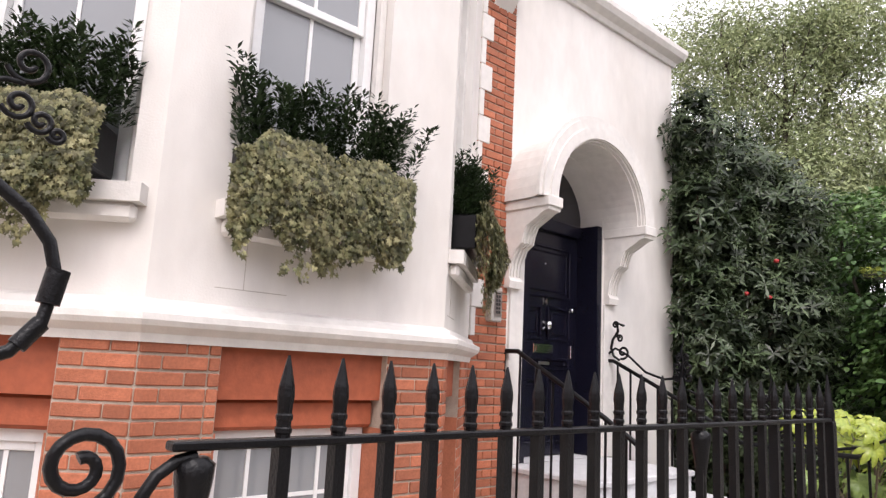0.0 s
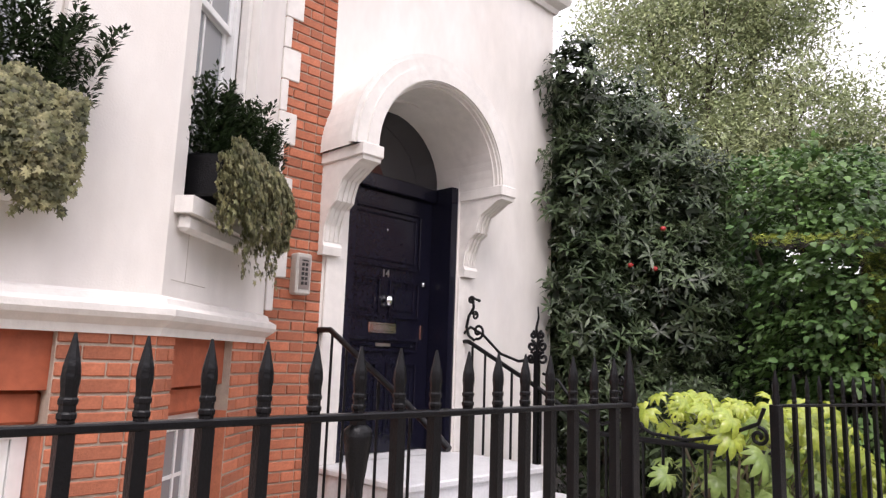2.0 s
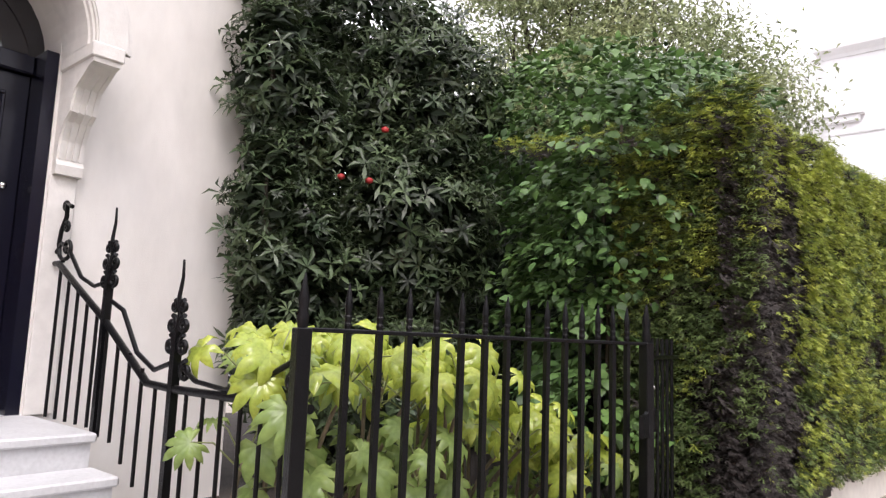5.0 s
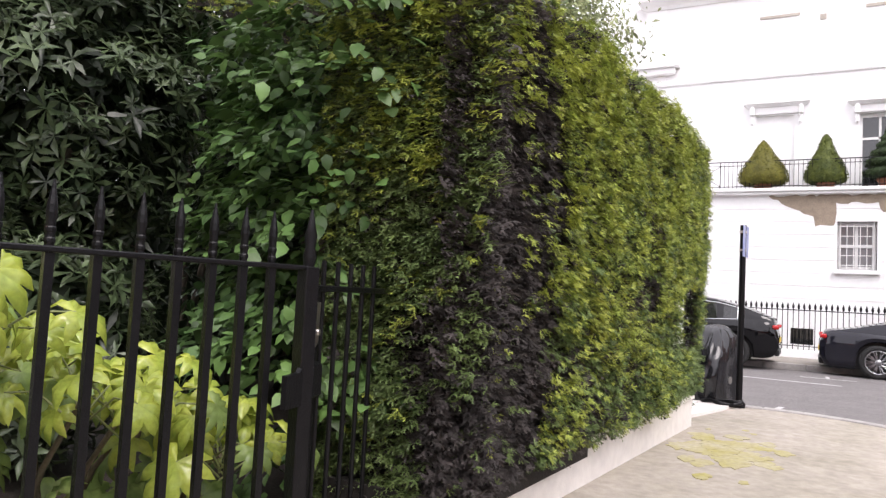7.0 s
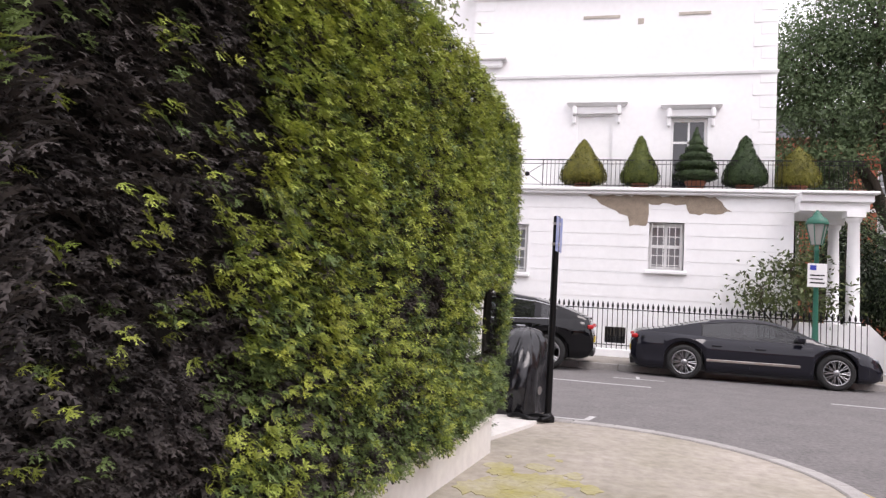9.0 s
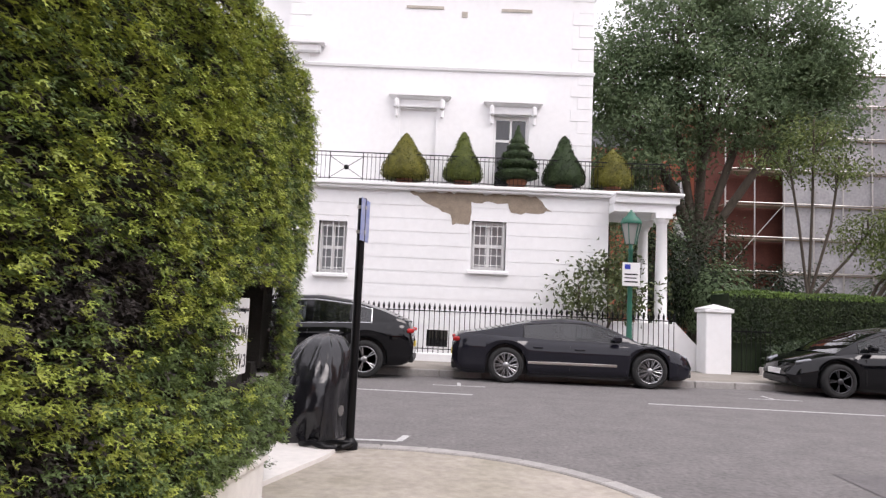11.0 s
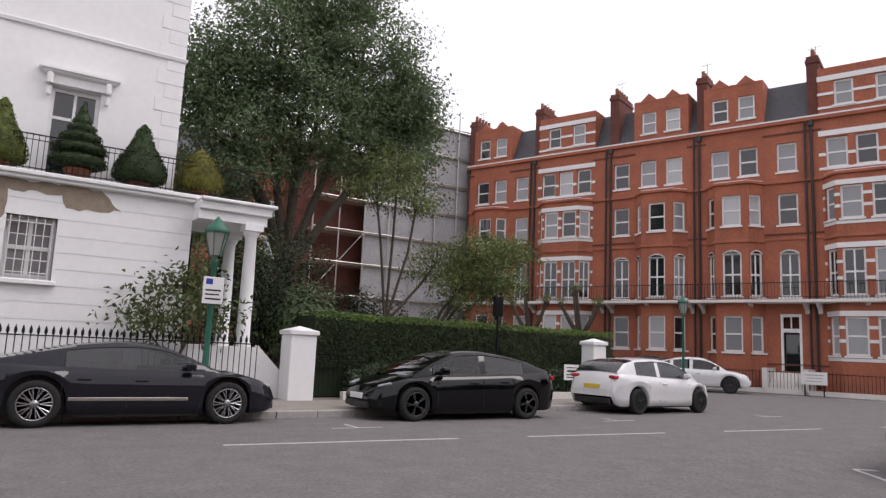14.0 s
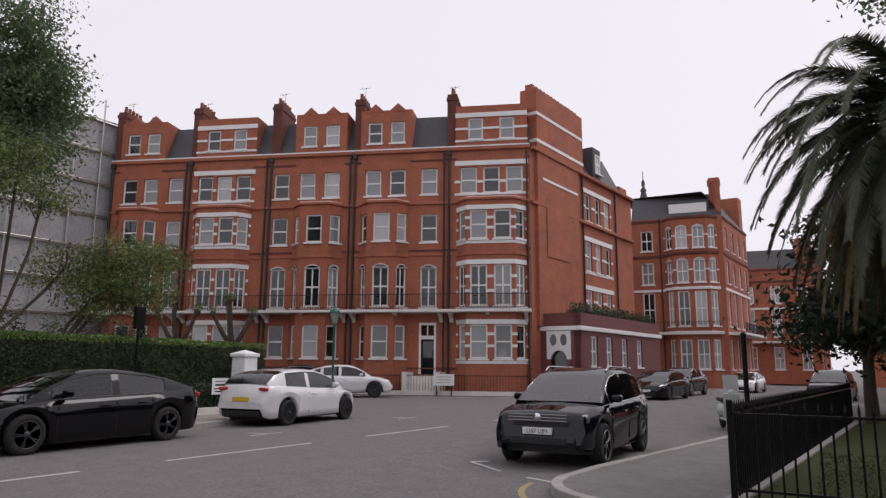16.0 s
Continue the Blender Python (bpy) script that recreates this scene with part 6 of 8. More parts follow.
tree("garden_plane_tree", "big dark leafy tree beside the white villa", (10.3, 32, 0), 15, 0.38, 7, [((8.0, 32, 8.5), (2.6, 2.4, 2.2)), ((11, 31.5, 10.0), (2.8, 2.4, 2.4)), ((14.2, 32, 9.8), (2.6, 2.4, 2.2)), ((9.5, 32, 13), (3.0, 2.6, 2.4)), ((13.0, 32, 13.0), (3.0, 2.6, 2.2)), ((11.2, 32, 15.4), (2.6, 2.4, 1.8)), ((7.3, 32.5, 11.0), (2.2, 2.2, 2.0)), ((14.9, 32, 11.6), (1.7, 2, 1.6)), ((7.0, 32.5, 6.3), (1.8, 1.8, 1.4))], 0.155, OAK, 100000, 80, 0.5)
tree("slender_tree", "slender light-leaved tree in the communal garden", (12.0, 27, 0.1), 8, 0.10, 6, [((12.2, 27, 7.4), (1.1, 1.0, 1.0)), ((11.4, 27, 6.6), (0.9, 0.9, 0.7)), ((13.0, 27, 6.4), (1.0, 0.9, 0.7)), ((13.9, 27, 4.4), (1.3, 1.0, 0.8))], 0.11, SPARSE, 5000, 81, 0.45)
tree("leaning_tree", "low leaning tree above the garden hedge", (13.2, 26.5, 0.1), 5, 0.12, 5, [((15.2, 26.5, 4.6), (1.3, 1.1, 0.8)), ((16.2, 26.6, 3.8), (1.1, 1.0, 0.7)), ((14.6, 26.4, 3.6), (1.0, 0.9, 0.7)), ((16.6, 27, 5.0), (1.0, 1, 0.6)), ((17.8, 28, 5.2), (1.1, 1, 0.6))], 0.12, SPARSE, 10000, 82, 0.45)
for i, (c, rad) in enumerate((((9.0, 26.2, 1.9), (1.2, 1.0, 1.3)), ((10.6, 27, 1.9), (1.2, 1, 1.3)), ((12.6, 28.5, 1.9), (1.6, 1.2, 1.4)), ((15.2, 28.5, 1.8), (1.6, 1.2, 1.3)), ((8.6, 28, 2.6), (1.3, 1.2, 1.6)), ((17.6, 29, 1.8), (1.6, 1.2, 1.2)), ((7.4, 29, 3.5), (1.5, 1.5, 2.4)), ((7.0, 26.6, 2.5), (1.0, 0.9, 2.3)), ((9.8, 30.6, 3.4), (1.9, 1.2, 2.7)), ((6.9, 31.0, 3.4), (1.5, 1.0, 2.9)))):
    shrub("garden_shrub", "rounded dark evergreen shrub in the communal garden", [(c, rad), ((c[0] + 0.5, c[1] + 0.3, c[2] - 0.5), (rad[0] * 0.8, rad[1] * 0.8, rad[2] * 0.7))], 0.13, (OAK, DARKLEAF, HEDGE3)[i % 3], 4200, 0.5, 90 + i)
MAG = leaf_material("magnolia_leaf", (0.14, 0.17, 0.06), (0.07, 0.095, 0.035), 0.35, 0.5, 2)
tree("magnolia", "sparse young magnolia behind the villa railing", (4.75, 23.2, 0.1), 3.1, 0.045, 7, [((4.1, 23.2, 1.9), (0.55, 0.35, 0.5)), ((4.8, 23.2, 2.5), (0.6, 0.4, 0.5)), ((5.5, 23.2, 1.9), (0.5, 0.35, 0.55))], 0.16, MAG, 1300, 83, 0.45)
for u, hgt in ((15.0, 4.2), (18.2, 4.4)):
    tp = thing("pollarded_tree", "pollarded tree with knuckled bare limbs", "tree", pose(MCX - 0.342 * u - 4.2, MCY + 0.94 * u - 1.6, 0))
    s = Shape().tube([(0, 0, 0), (0.05, 0, 1.6), (0.02, 0.05, 2.6)], 0.26, 9, 0.2)
    part("trunk", s, BARK, tp)
    pp = []
    for j in range(5):
        a = j * 1.26
        e = Vector((1.2 * math.cos(a), 1.0 * math.sin(a), hgt + 0.7 * (j % 2)))
        part("limb", Shape().tube([(0, 0, 2.4), (e.x * 0.5, e.y * 0.5, 3.2), e], 0.16, 7, 0.09).lathe([(0.02, -0.15), (0.17, -0.05), (0.17, 0.08), (0.02, 0.18)], tuple(e), 8), BARK, tp)
        q, _ = blob_points(np.random.default_rng(j), 120, tuple(e + Vector((0, 0, 0.25))), (0.35, 0.35, 0.3), shell=0.2)
        pp.append(q)
    pp = np.concatenate(pp)
    leaf_stuff("foliage", pp, np.repeat([[0, 0, 1.0]], len(pp), 0), 0.1, SPARSE, tp, seed=3)

# ---- red brick mansion block ----
MBRICK = material("mansion_red_brick", (0.45, 0.145, 0.078), 0.85, vary=0.30, second=(0.30, 0.10, 0.06), scale=0.8, bump=0.3, bump_scale=40)
MDARK = material("sooty_brick", (0.16, 0.055, 0.04), 0.85, vary=0.3, scale=2)
SLATE = material("grey_slate", (0.075, 0.075, 0.085), 0.6, vary=0.3, scale=4)
LEADPIPE = material("dark_drainpipe", (0.03, 0.025, 0.025), 0.5, vary=0.2)
MAROON = material("maroon_painted_render", (0.17, 0.055, 0.055), 0.6, vary=0.15, scale=2)
md = Vector((math.sin(radians(-20)), math.cos(radians(-20)), 0))
UEND = 26.1


def mpoint(u, out=0.0):
    p = Vector((MCX, MCY, 0)) + md * u + Vector((-md.y, md.x, 0)) * out
    return (p.x, p.y)


MF = face_frame(mpoint(UEND), mpoint(-0.8))
ROWS = [(2.0, 3.9), (4.95, 7.3), (8.8, 10.5), (11.7, 13.3)]
rq = random.Random(4)


def pick():
    return rq.choice((GLASS, GLASS, GLASS_DARK, CURTAIN_GLASS))


CURTAIN_GLASS = glass_dark("curtained_glass", (0.42, 0.43, 0.44), 0.08)


def arched_head(parent, m, a, b, z1, glass):
    """A segmental white head with its own light over a tall window."""
    rise, n, w = 0.21, 8, (b - a) / 2
    arc_o = [(a + (b - a) * k / n, z1 - 0.04 + rise * (1 - ((k / n - 0.5) * 2) ** 2)) for k in range(n + 1)]
    arc_i = [(a + 0.09 + (b - a - 0.18) * k / n, z1 - 0.03 + (rise - 0.08) * (1 - ((k / n - 0.5) * 2) ** 2)) for k in range(n + 1)]
    h = part("window_head", Shape().slab_xz([(a, z1 - 0.06)] + arc_o + [(b, z1 - 0.06)], -0.012, 0.02), WHITEPAINT, parent, m=m)
    part("pane", Shape().slab_xz([(a + 0.1, z1 - 0.035)] + arc_i + [(b - 0.1, z1 - 0.035)], -0.02, -0.014), glass, h)
    part("brick_arch", Shape().add([(x, -0.03, z) for x, z in arc_o] + [(x + (x - (a + b) / 2) * 0.22, -0.03, z + 0.2) for x, z in arc_o] + [(x, 0.01, z) for x, z in arc_o] + [(x + (x - (a + b) / 2) * 0.22, 0.01, z + 0.2) for x, z in arc_o],
         [f for k in range(n) for f in ((k, k + 1, n + 2 + k, n + 1 + k), (k, 2 * n + 2 + k, 2 * n + 3 + k, k + 1), (n + 1 + k, n + 2 + k, 3 * n + 4 + k, 3 * n + 3 + k))]), MDARK if w < 0.3 else MBRICK, parent, m=m)


def town_house(u_hi, u_lo, striped, bay, flats, door):
    """One house of the block: facade with openings, a canted bay with windows on each floor, cornices, attic."""
    t = thing("mansion_house", "tall red brick terraced house" + (" with white stone banding" if striped else " with sash windows and a balcony"), "house", group="red brick mansion block")
    s0, s1 = UEND - u_hi, UEND - u_lo
    b0, b1 = UEND - bay[0], UEND - bay[1]
    holes, wins = [], []
    for r, (z0, z1) in enumerate(ROWS):
        for u in flats:
            if r == 0 and door:
                holes.append((UEND - u - 0.45, UEND - u + 0.45, 1.1, 4.0))
                continue
            holes.append((UEND - u - 0.5, UEND - u + 0.5, z0, z1))
            wins.append((UEND - u - 0.5, UEND - u + 0.5, z0, z1))
    bt = 11.1
    top = ROWS[3]
    nb = 3 if striped and bay[0] - bay[1] > 3.5 else 2
    tops = [(b0 + (b1 - b0) * (k + 0.5) / nb - 0.5, b0 + (b1 - b0) * (k + 0.5) / nb + 0.5, *top) for k in range(nb)]
    holes += tops
    wins += tops
    part("front_wall", holed(s0, s1, 0, 14.4, 0, 0.35, holes), MBRICK, t, m=MF)
    part("back_wall", Shape().box(s0, s1, 9, 9.3, 0, 14.4).box(s0, s1, 0.6, 0.62, 0, 14.3), MDARK, t, m=MF)
    for a, b, z0, z1 in wins:
        glass = GLASS_DARK if z1 - z0 > 2 and rq.random() < 0.7 else pick()
        far_window(t, MF, a, b, z0, z1, glass, 2 if z1 - z0 > 2 else 1, depth=0.14)
        if z1 - z0 > 2 and not striped:
            arched_head(t, MF, a, b, z1, GLASS_DARK)
    # canted bay, three sides
    pr = 0.75
    sides = [(b0, 0, b0 + 0.65, -pr), (b0 + 0.65, -pr, b1 - 0.65, -pr), (b1 - 0.65, -pr, b1, 0)]
    for i, (xa, ya, xb, yb) in enumerate(sides):
        fm = MF @ face_frame((xa, ya), (xb, yb))
        ln = math.hypot(xb - xa, yb - ya)
        hs_, k = [], 1 if i != 1 else max(1, int(ln / 1.25))
        for r, (z0, z1) in enumerate(ROWS[:3]):
            for j in range(k):
                c = ln * (j + 0.5) / k
                hw = min(0.5, ln / k / 2 - 0.12)
                hs_.append((c - hw, c + hw, z0, z1))
        part("bay_wall", holed(0, ln, 0, bt, 0, 0.25, hs_), MBRICK, t, m=fm)
        for a, b, z0, z1 in hs_:
            glass = GLASS_DARK if z1 - z0 > 2 and rq.random() < 0.7 else pick()
            far_window(t, fm, a, b, z0, z1, glass, 2 if z1 - z0 > 2 and b - a > 0.7 else 1, depth=0.1)
            if z1 - z0 > 2 and not striped and b - a > 0.4:
                arched_head(t, fm, a, b, z1, GLASS_DARK)
        if striped:
            for r, (z0, z1) in enumerate(ROWS[:3]):
                for z, h in ((z0 - 0.28, 0.16), (z0 + (z1 - z0) * 0.33, 0.16), (z0 + (z1 - z0) * 0.68, 0.16), (z1 + 0.02, 0.26)):
                    cuts = [(a, b, z0, z1) for a, b, c_, d_ in hs_ if abs(c_ - z0) < 0.1]
                    part("stone_band", holed(-0.02, ln + 0.02, z, z + h, -0.035, 0.02, cuts), WHITEPAINT, t, m=fm)
        part("bay_cornice", Shape().box(-0.05, ln + 0.05, -0.12, 0.05, bt - 0.02, bt + 0.14, 0.02).box(-0.03, ln + 0.03, -0.07, 0.05, 7.85, 8.0, 0.02), MBRICK, t, m=fm)
    part("bay_roof", Shape().prism([(b0, 0.02), (b0 + 0.65, -pr), (b1 - 0.65, -pr), (b1, 0.02)], bt + 0.12, bt + 0.2), WHITEPAINT, t, m=MF)
    if striped:
        for z, h in ((11.55, 0.13), (12.3, 0.16), (13.38, 0.28)):
            part("stone_band", holed(b0 - 0.15, b1 + 0.15, z, z + h, -0.04, 0.02, tops), WHITEPAINT, t, m=MF)
    for z, h, o in ((7.95, 0.12, 0.06), (11.05, 0.16, 0.12), (14.3, 0.2, 0.16)):
        for a, b in ((s0, b0 - 0.02), (b1 + 0.02, s1)) if z < 11 else ((s0, s1),):
            if b > a:
                part("string_course", Shape().box(a, b, -o, 0.02, z, z + h, 0.02), MBRICK, t, m=MF)
    part("gutter", Shape().box(s0, s1, -0.16, 0.0, 14.5, 14.58), WHITEPAINT, t, m=MF)
    # attic and mansard
    a0, a1 = b0 - 0.1, b1 + 0.1
    ah = [(a0 + (a1 - a0) * f - 0.45, a0 + (a1 - a0) * f + 0.45, 15.0, 16.35) for f in (0.28, 0.72)]
    part("attic_wall", holed(a0, a1, 14.5, 17.0, 0.02, 0.3, ah), MBRICK, t, m=MF)
    for a, b, z0, z1 in ah:
        far_window(t, MF, a, b, z0, z1, pick(), 1, depth=0.12)
        if not striped:
            g = Shape()
            g.slab_xz([(a - 0.15, 17.0), (b + 0.15, 17.0), ((a + b) / 2, 17.55)], 0.0, 0.3)
            part("gablet", g, MBRICK, t, m=MF)
    if striped:
        for z, h in ((14.85, 0.12), (15.6, 0.14), (16.38, 0.28)):
            part("stone_band", holed(a0 - 0.03, a1 + 0.03, z, z + h, -0.03, 0.03, ah), WHITEPAINT, t, m=MF)
    part("attic_return", Shape().box(a0, a0 + 0.2, 0.3, 2.2, 14.5, 17.0).box(a1 - 0.2, a1, 0.3, 2.2, 14.5, 17.0).box(a0, a1, 0.05, 2.2, 17.0, 17.12), MBRICK, t, m=MF)
    rf = Shape()
    rf.add([(s0, 0.1, 14.5), (s1, 0.1, 14.5), (s1, 1.3, 17.0), (s0, 1.3, 17.0), (s1, 9, 17.2), (s0, 9, 17.2)], [(0, 1, 2, 3), (3, 2, 4, 5)])
    part("mansard_roof", rf, SLATE, t, m=MF)
    # chimney between the houses
    ch = part("chimney", Shape().box(s0 - 0.05, s0 + 0.55, 0.2, 2.4, 14.4, 18.0).box(s0 - 0.1, s0 + 0.6, 0.15, 2.45, 17.6, 17.8), MDARK, t, m=MF)
    for k in range(5):
        part("chimney_pot", Shape().lathe([(0.12, 0), (0.1, 0.4), (0.12, 0.45), (0.08, 0.45)], (s0 + 0.25, 0.5 + 0.4 * k, 18.0), 8), POT, ch)
    ht = random.uniform(18.7, 19.3)
    part("aerial", Shape().rod((s0 + 0.3, 1.2, 18.0), (s0 + 0.3, 1.2, ht), 0.014, None, 5).rod((s0 - 0.1, 1.2, ht - 0.12), (s0 + 0.6, 1.2, ht - 0.05), 0.011, None, 5).rod((s0 + 0.1, 0.95, ht - 0.1), (s0 + 0.1, 1.45, ht - 0.1), 0.009, None, 5), LEADPIPE, t, m=MF)
    part("drainpipe", Shape().rod((s0 + 0.12, -0.08, 0.3), (s0 + 0.12, -0.08, 14.4), 0.075, None, 6).box(s0 - 0.02, s0 + 0.26, -0.2, 0.0, 14.0, 14.35, 0.03), LEADPIPE, t, m=MF)
    part("drainpipe", Shape().rod((s1 - 0.18, -0.08, 0.3), (s1 - 0.18, -0.08, 14.2), 0.06, None, 6), LEADPIPE, t, m=MF)
    for z in (1.4, 8.25, 13.75):
        part("plinth_course", Shape().box(s0, b0 - 0.02, -0.05, 0.02, z, z + 0.09).box(b1 + 0.02, s1, -0.05, 0.02, z, z + 0.09), MDARK, t, m=MF)

    # balcony with railing
    part("balcony_slab", Shape().box(s0, s1, -1.15, -0.02, 4.58, 4.74, 0.02), CREAM, t, m=MF)
    for x in (s0 + 0.3, (s0 + s1) / 2, s1 - 0.3):
        part("balcony_bracket", Shape().slab_xz([(0, 4.58), (0.0, 4.1), (0.12, 4.05), (0.25, 4.25), (0.9, 4.5), (0.9, 4.58)], -0.1, 0.1).turned(pose(x, 0, 0, 0, 0, -90)), CREAM, t, m=MF)
    br = Shape()
    x = s0
    while x < s1:
        br.rod((x, -1.1, 4.74), (x, -1.1, 5.6), 0.012, None, 4)
        x += 0.16
    br.box(s0, s1, -1.12, -1.08, 5.58, 5.62).box(s0, s1, -1.115, -1.085, 4.85, 4.88)
    part("balcony_railing", br, IRON, t, m=MF)
    if door:
        d = UEND - flats[0]
        e = part("entrance", Shape().box(d - 0.45, d + 0.45, 0.3, 0.34, 1.1, 3.0), GLASS_DARK, t, m=MF)
        part("door_surround", Shape().box(d - 0.5, d - 0.38, -0.05, 0.1, 1.1, 4.05).box(d + 0.38, d + 0.5, -0.05, 0.1, 1.1, 4.05).box(d - 0.38, d + 0.38, -0.05, 0.1, 3.9, 4.05).box(d - 0.38, d + 0.38, -0.05, 0.1, 3.1, 3.3).box(d - 0.03, d + 0.03, -0.04, 0.08, 3.3, 3.9), WHITEPAINT, t, m=MF)
        for k in range(5):
            part("step", Shape().box(d - 0.8, d + 0.8, -0.4 - 0.3 * (k + 1), -0.4 - 0.3 * k, 0.05, 1.05 - 0.19 * k), CREAM, t, m=MF)
        part("stair_pier", Shape().box(d - 1.05, d - 0.8, -2.0, 0.0, 0.05, 1.25).box(d + 0.8, d + 1.05, -2.0, 0.0, 0.05, 1.25), CREAM, t, m=MF)
    fl_ = Shape()
    x = s0
    while x < s1:
        fl_.rod((x, -1.9, 0.1), (x, -1.9, 1.15), 0.014, None, 4)
        x += 0.16
    fl_.box(s0, s1, -1.92, -1.88, 1.05, 1.08)
    part("area_railing", fl_, IRON, t, m=MF)
    part("area_kerb", Shape().box(s0, s1, -2.0, -1.82, 0.02, 0.25), CREAM, t, m=MF)


town_house(4.1, -0.8, True, (3.5, -0.55), (), False)
town_house(9.9, 4.1, False, (9.4, 6.4), (5.2,), True)
town_house(15.3, 9.9, False, (13.6, 10.5), (14.5,), False)
town_house(20.7, 15.3, True, (20.2, 16.4), (), False)
town_house(26.1, 20.7, False, (25.5, 22.6), (21.6,), False)

# flank of the corner house and the single-storey annex
fk = thing("corner_flank", "red brick flank wall of the corner house with banded windows", "house", group="red brick mansion block")
P0 = mpoint(-0.8)
FD = (math.cos(radians(-7)), math.sin(radians(-7)))
FM = face_frame(P0, (P0[0] + FD[0], P0[1] + FD[1]))
fh = [(x, x + 0.95, z0, z1) for x in (7.6, 9.2, 10.8) for z0, z1 in ((4.9, 6.6), (7.9, 9.9), (11.3, 13.2))]
part("flank_wall", holed(0, 16, 0, 14.4, 0, 0.35, fh), MBRICK, fk, m=FM)
for a, b, z0, z1 in fh:
    far_window(fk, FM, a, b, z0, z1, pick(), 1, depth=0.12)
for z0, z1 in ((4.9, 6.6), (7.9, 9.9), (11.3, 13.2)):
    for z, h in ((z0 - 0.2, 0.14), (z0 + 0.9, 0.15), (z1 + 0.02, 0.3)):
        part("stone_band", holed(7.3, 12.0, z, z + h, -0.035, 0.02, [h_ for h_ in fh if abs(h_[2] - z0) < 0.1]), WHITEPAINT, fk, m=FM)
part("chimney_breast", Shape().box(0.6, 6.2, -0.2, 0.05, 3.9, 14.3).box(1.6, 4.6, -0.26, -0.2, 8.0, 11.0, 0.05), MBRICK, fk, m=FM)
for z, o in ((10.95, 0.22), (14.2, 0.3)):
    part("string_course", Shape().box(0, 16, -o, 0.0, z, z + 0.22, 0.03), MBRICK, fk, m=FM)
st_ = part("chimney_shaft", Shape().box(0.7, 7.2, -0.1, 1.0, 14.4, 18.3), MBRICK, fk, m=FM)
for k in range(13):
    part("chimney_pot", Shape().box(0.8 + k * 0.49, 1.1 + k * 0.49, 0.2, 0.7, 18.3, 18.65), MBRICK, st_)
for z in (14.9, 16.6):
    part("stone_band", Shape().box(0.68, 7.22, -0.13, 1.02, z, z + 0.2), WHITEPAINT, fk, m=FM)
part("stone_band", Shape().box(1.2, 6.0, -0.24, 0, 12.6, 12.75), WHITEPAINT, fk, m=FM)
rf = Shape()
rf.add([(6.0, 0.1, 14.4), (14.5, 0.1, 14.4), (14.0, 1.4, 17.2), (6.0, 1.4, 17.2), (14.0, 8, 17.3), (6.0, 8, 17.3), (14.5, 8, 14.4)], [(0, 1, 2, 3), (3, 2, 4, 5), (1, 6, 4, 2)])
part("mansard_roof", rf, SLATE, fk, m=FM)
part("dormer", Shape().box(9.0, 10.3, -0.05, 1.0, 14.5, 16.8, 0.05), SLATE, fk, m=FM)
far_window(fk, FM, 9.25, 10.05, 14.9, 16.3, CURTAIN_GLASS, 1, depth=-0.12)
part("drainpipe", Shape().rod((7.0, -0.1, 4.5), (7.0, -0.1, 14.3), 0.07, None, 6).rod((12.6, -0.1, 4.5), (12.6, -0.1, 14.3), 0.07, None, 6), LEADPIPE, fk, m=FM)
part("end_pier", Shape().box(14.5, 16, 0.3, 9, 4, 15.2).box(15.7, 16, 0.3, 9, 0, 14.3), MBRICK, fk, m=FM)
an = thing("annex", "single-storey maroon annex with planting on its roof", "building")
AM = FM @ pose(1.0, -2.4, 0)
ah = [(x, x + 1.0, 1.6, 3.35) for x in (1.5, 3.7, 6.1, 8.7)]
part("front_wall", holed(0, 13.2, 0, 4.6, 0, 0.3, ah), MAROON, an, m=AM)
part("side_wall", Shape().box(12.9, 13.2, 0.3, 9, 0, 4.6), MAROON, an, m=AM)
part("roof", Shape().box(0.3, 12.9, 0.4, 2.4, 4.3, 4.5), MAROON, an, m=AM)
EM = AM @ pose(0, 2.4, 0, 0, 0, -90)
part("end_wall", holed(0, 2.4, 0, 4.6, 0.0, 0.3, [(0.55, 1.75, 0.2, 2.5)]), MAROON, an, m=EM)
part("cornice", Shape().box(-0.1, 13.3, -0.14, 0.02, 3.6, 3.85, 0.03), WHITEPAINT, an, m=AM)
part("end_cornice", Shape().box(0, 2.5, -0.14, 0.02, 3.6, 3.85, 0.03), WHITEPAINT, an, m=EM)
arch_ = [(1.15 + 0.5 * math.cos(math.pi * k / 10), 2.0 + 0.5 * math.sin(math.pi * k / 10)) for k in range(11)]
for x0, x1 in ((0.4, 0.65), (1.65, 1.9)):
    part("door_jamb", Shape().box(x0, x1, -0.08, 0.1, 0.2, 2.0), MAROON, an, m=EM)
part("door_surround", Shape().slab_xz([(0.4, 2.0), (0.4, 3.6), (1.9, 3.6), (1.9, 2.0)] + arch_, -0.08, 0.1), WHITEPAINT, an, "white arched door surround with two oval lights", EM)
for x in (0.83, 1.47):
    part("oculus", Shape().slab_xz([(x + 0.2 * math.cos(k * 0.524), 3.08 + 0.33 * math.sin(k * 0.524)) for k in range(12)], -0.10, -0.078), GLASS_DARK, an, m=EM)
part("entrance", Shape().box(0.55, 1.75, 0.2, 0.25, 0.2, 2.6), GLASS_DARK, an, m=EM)
for a, b, z0, z1 in ah:
    far_window(an, AM, a, b, z0, z1, GLASS, 2, depth=0.1)
r = np.random.default_rng(99)
n = 4500
c = np.stack([r.uniform(0.1, 12.9, n), r.uniform(0.1, 0.9, n), 4.55 + r.uniform(0, 0.75, n) * (0.6 + 0.4 * np.sin(np.arange(n)))], 1)
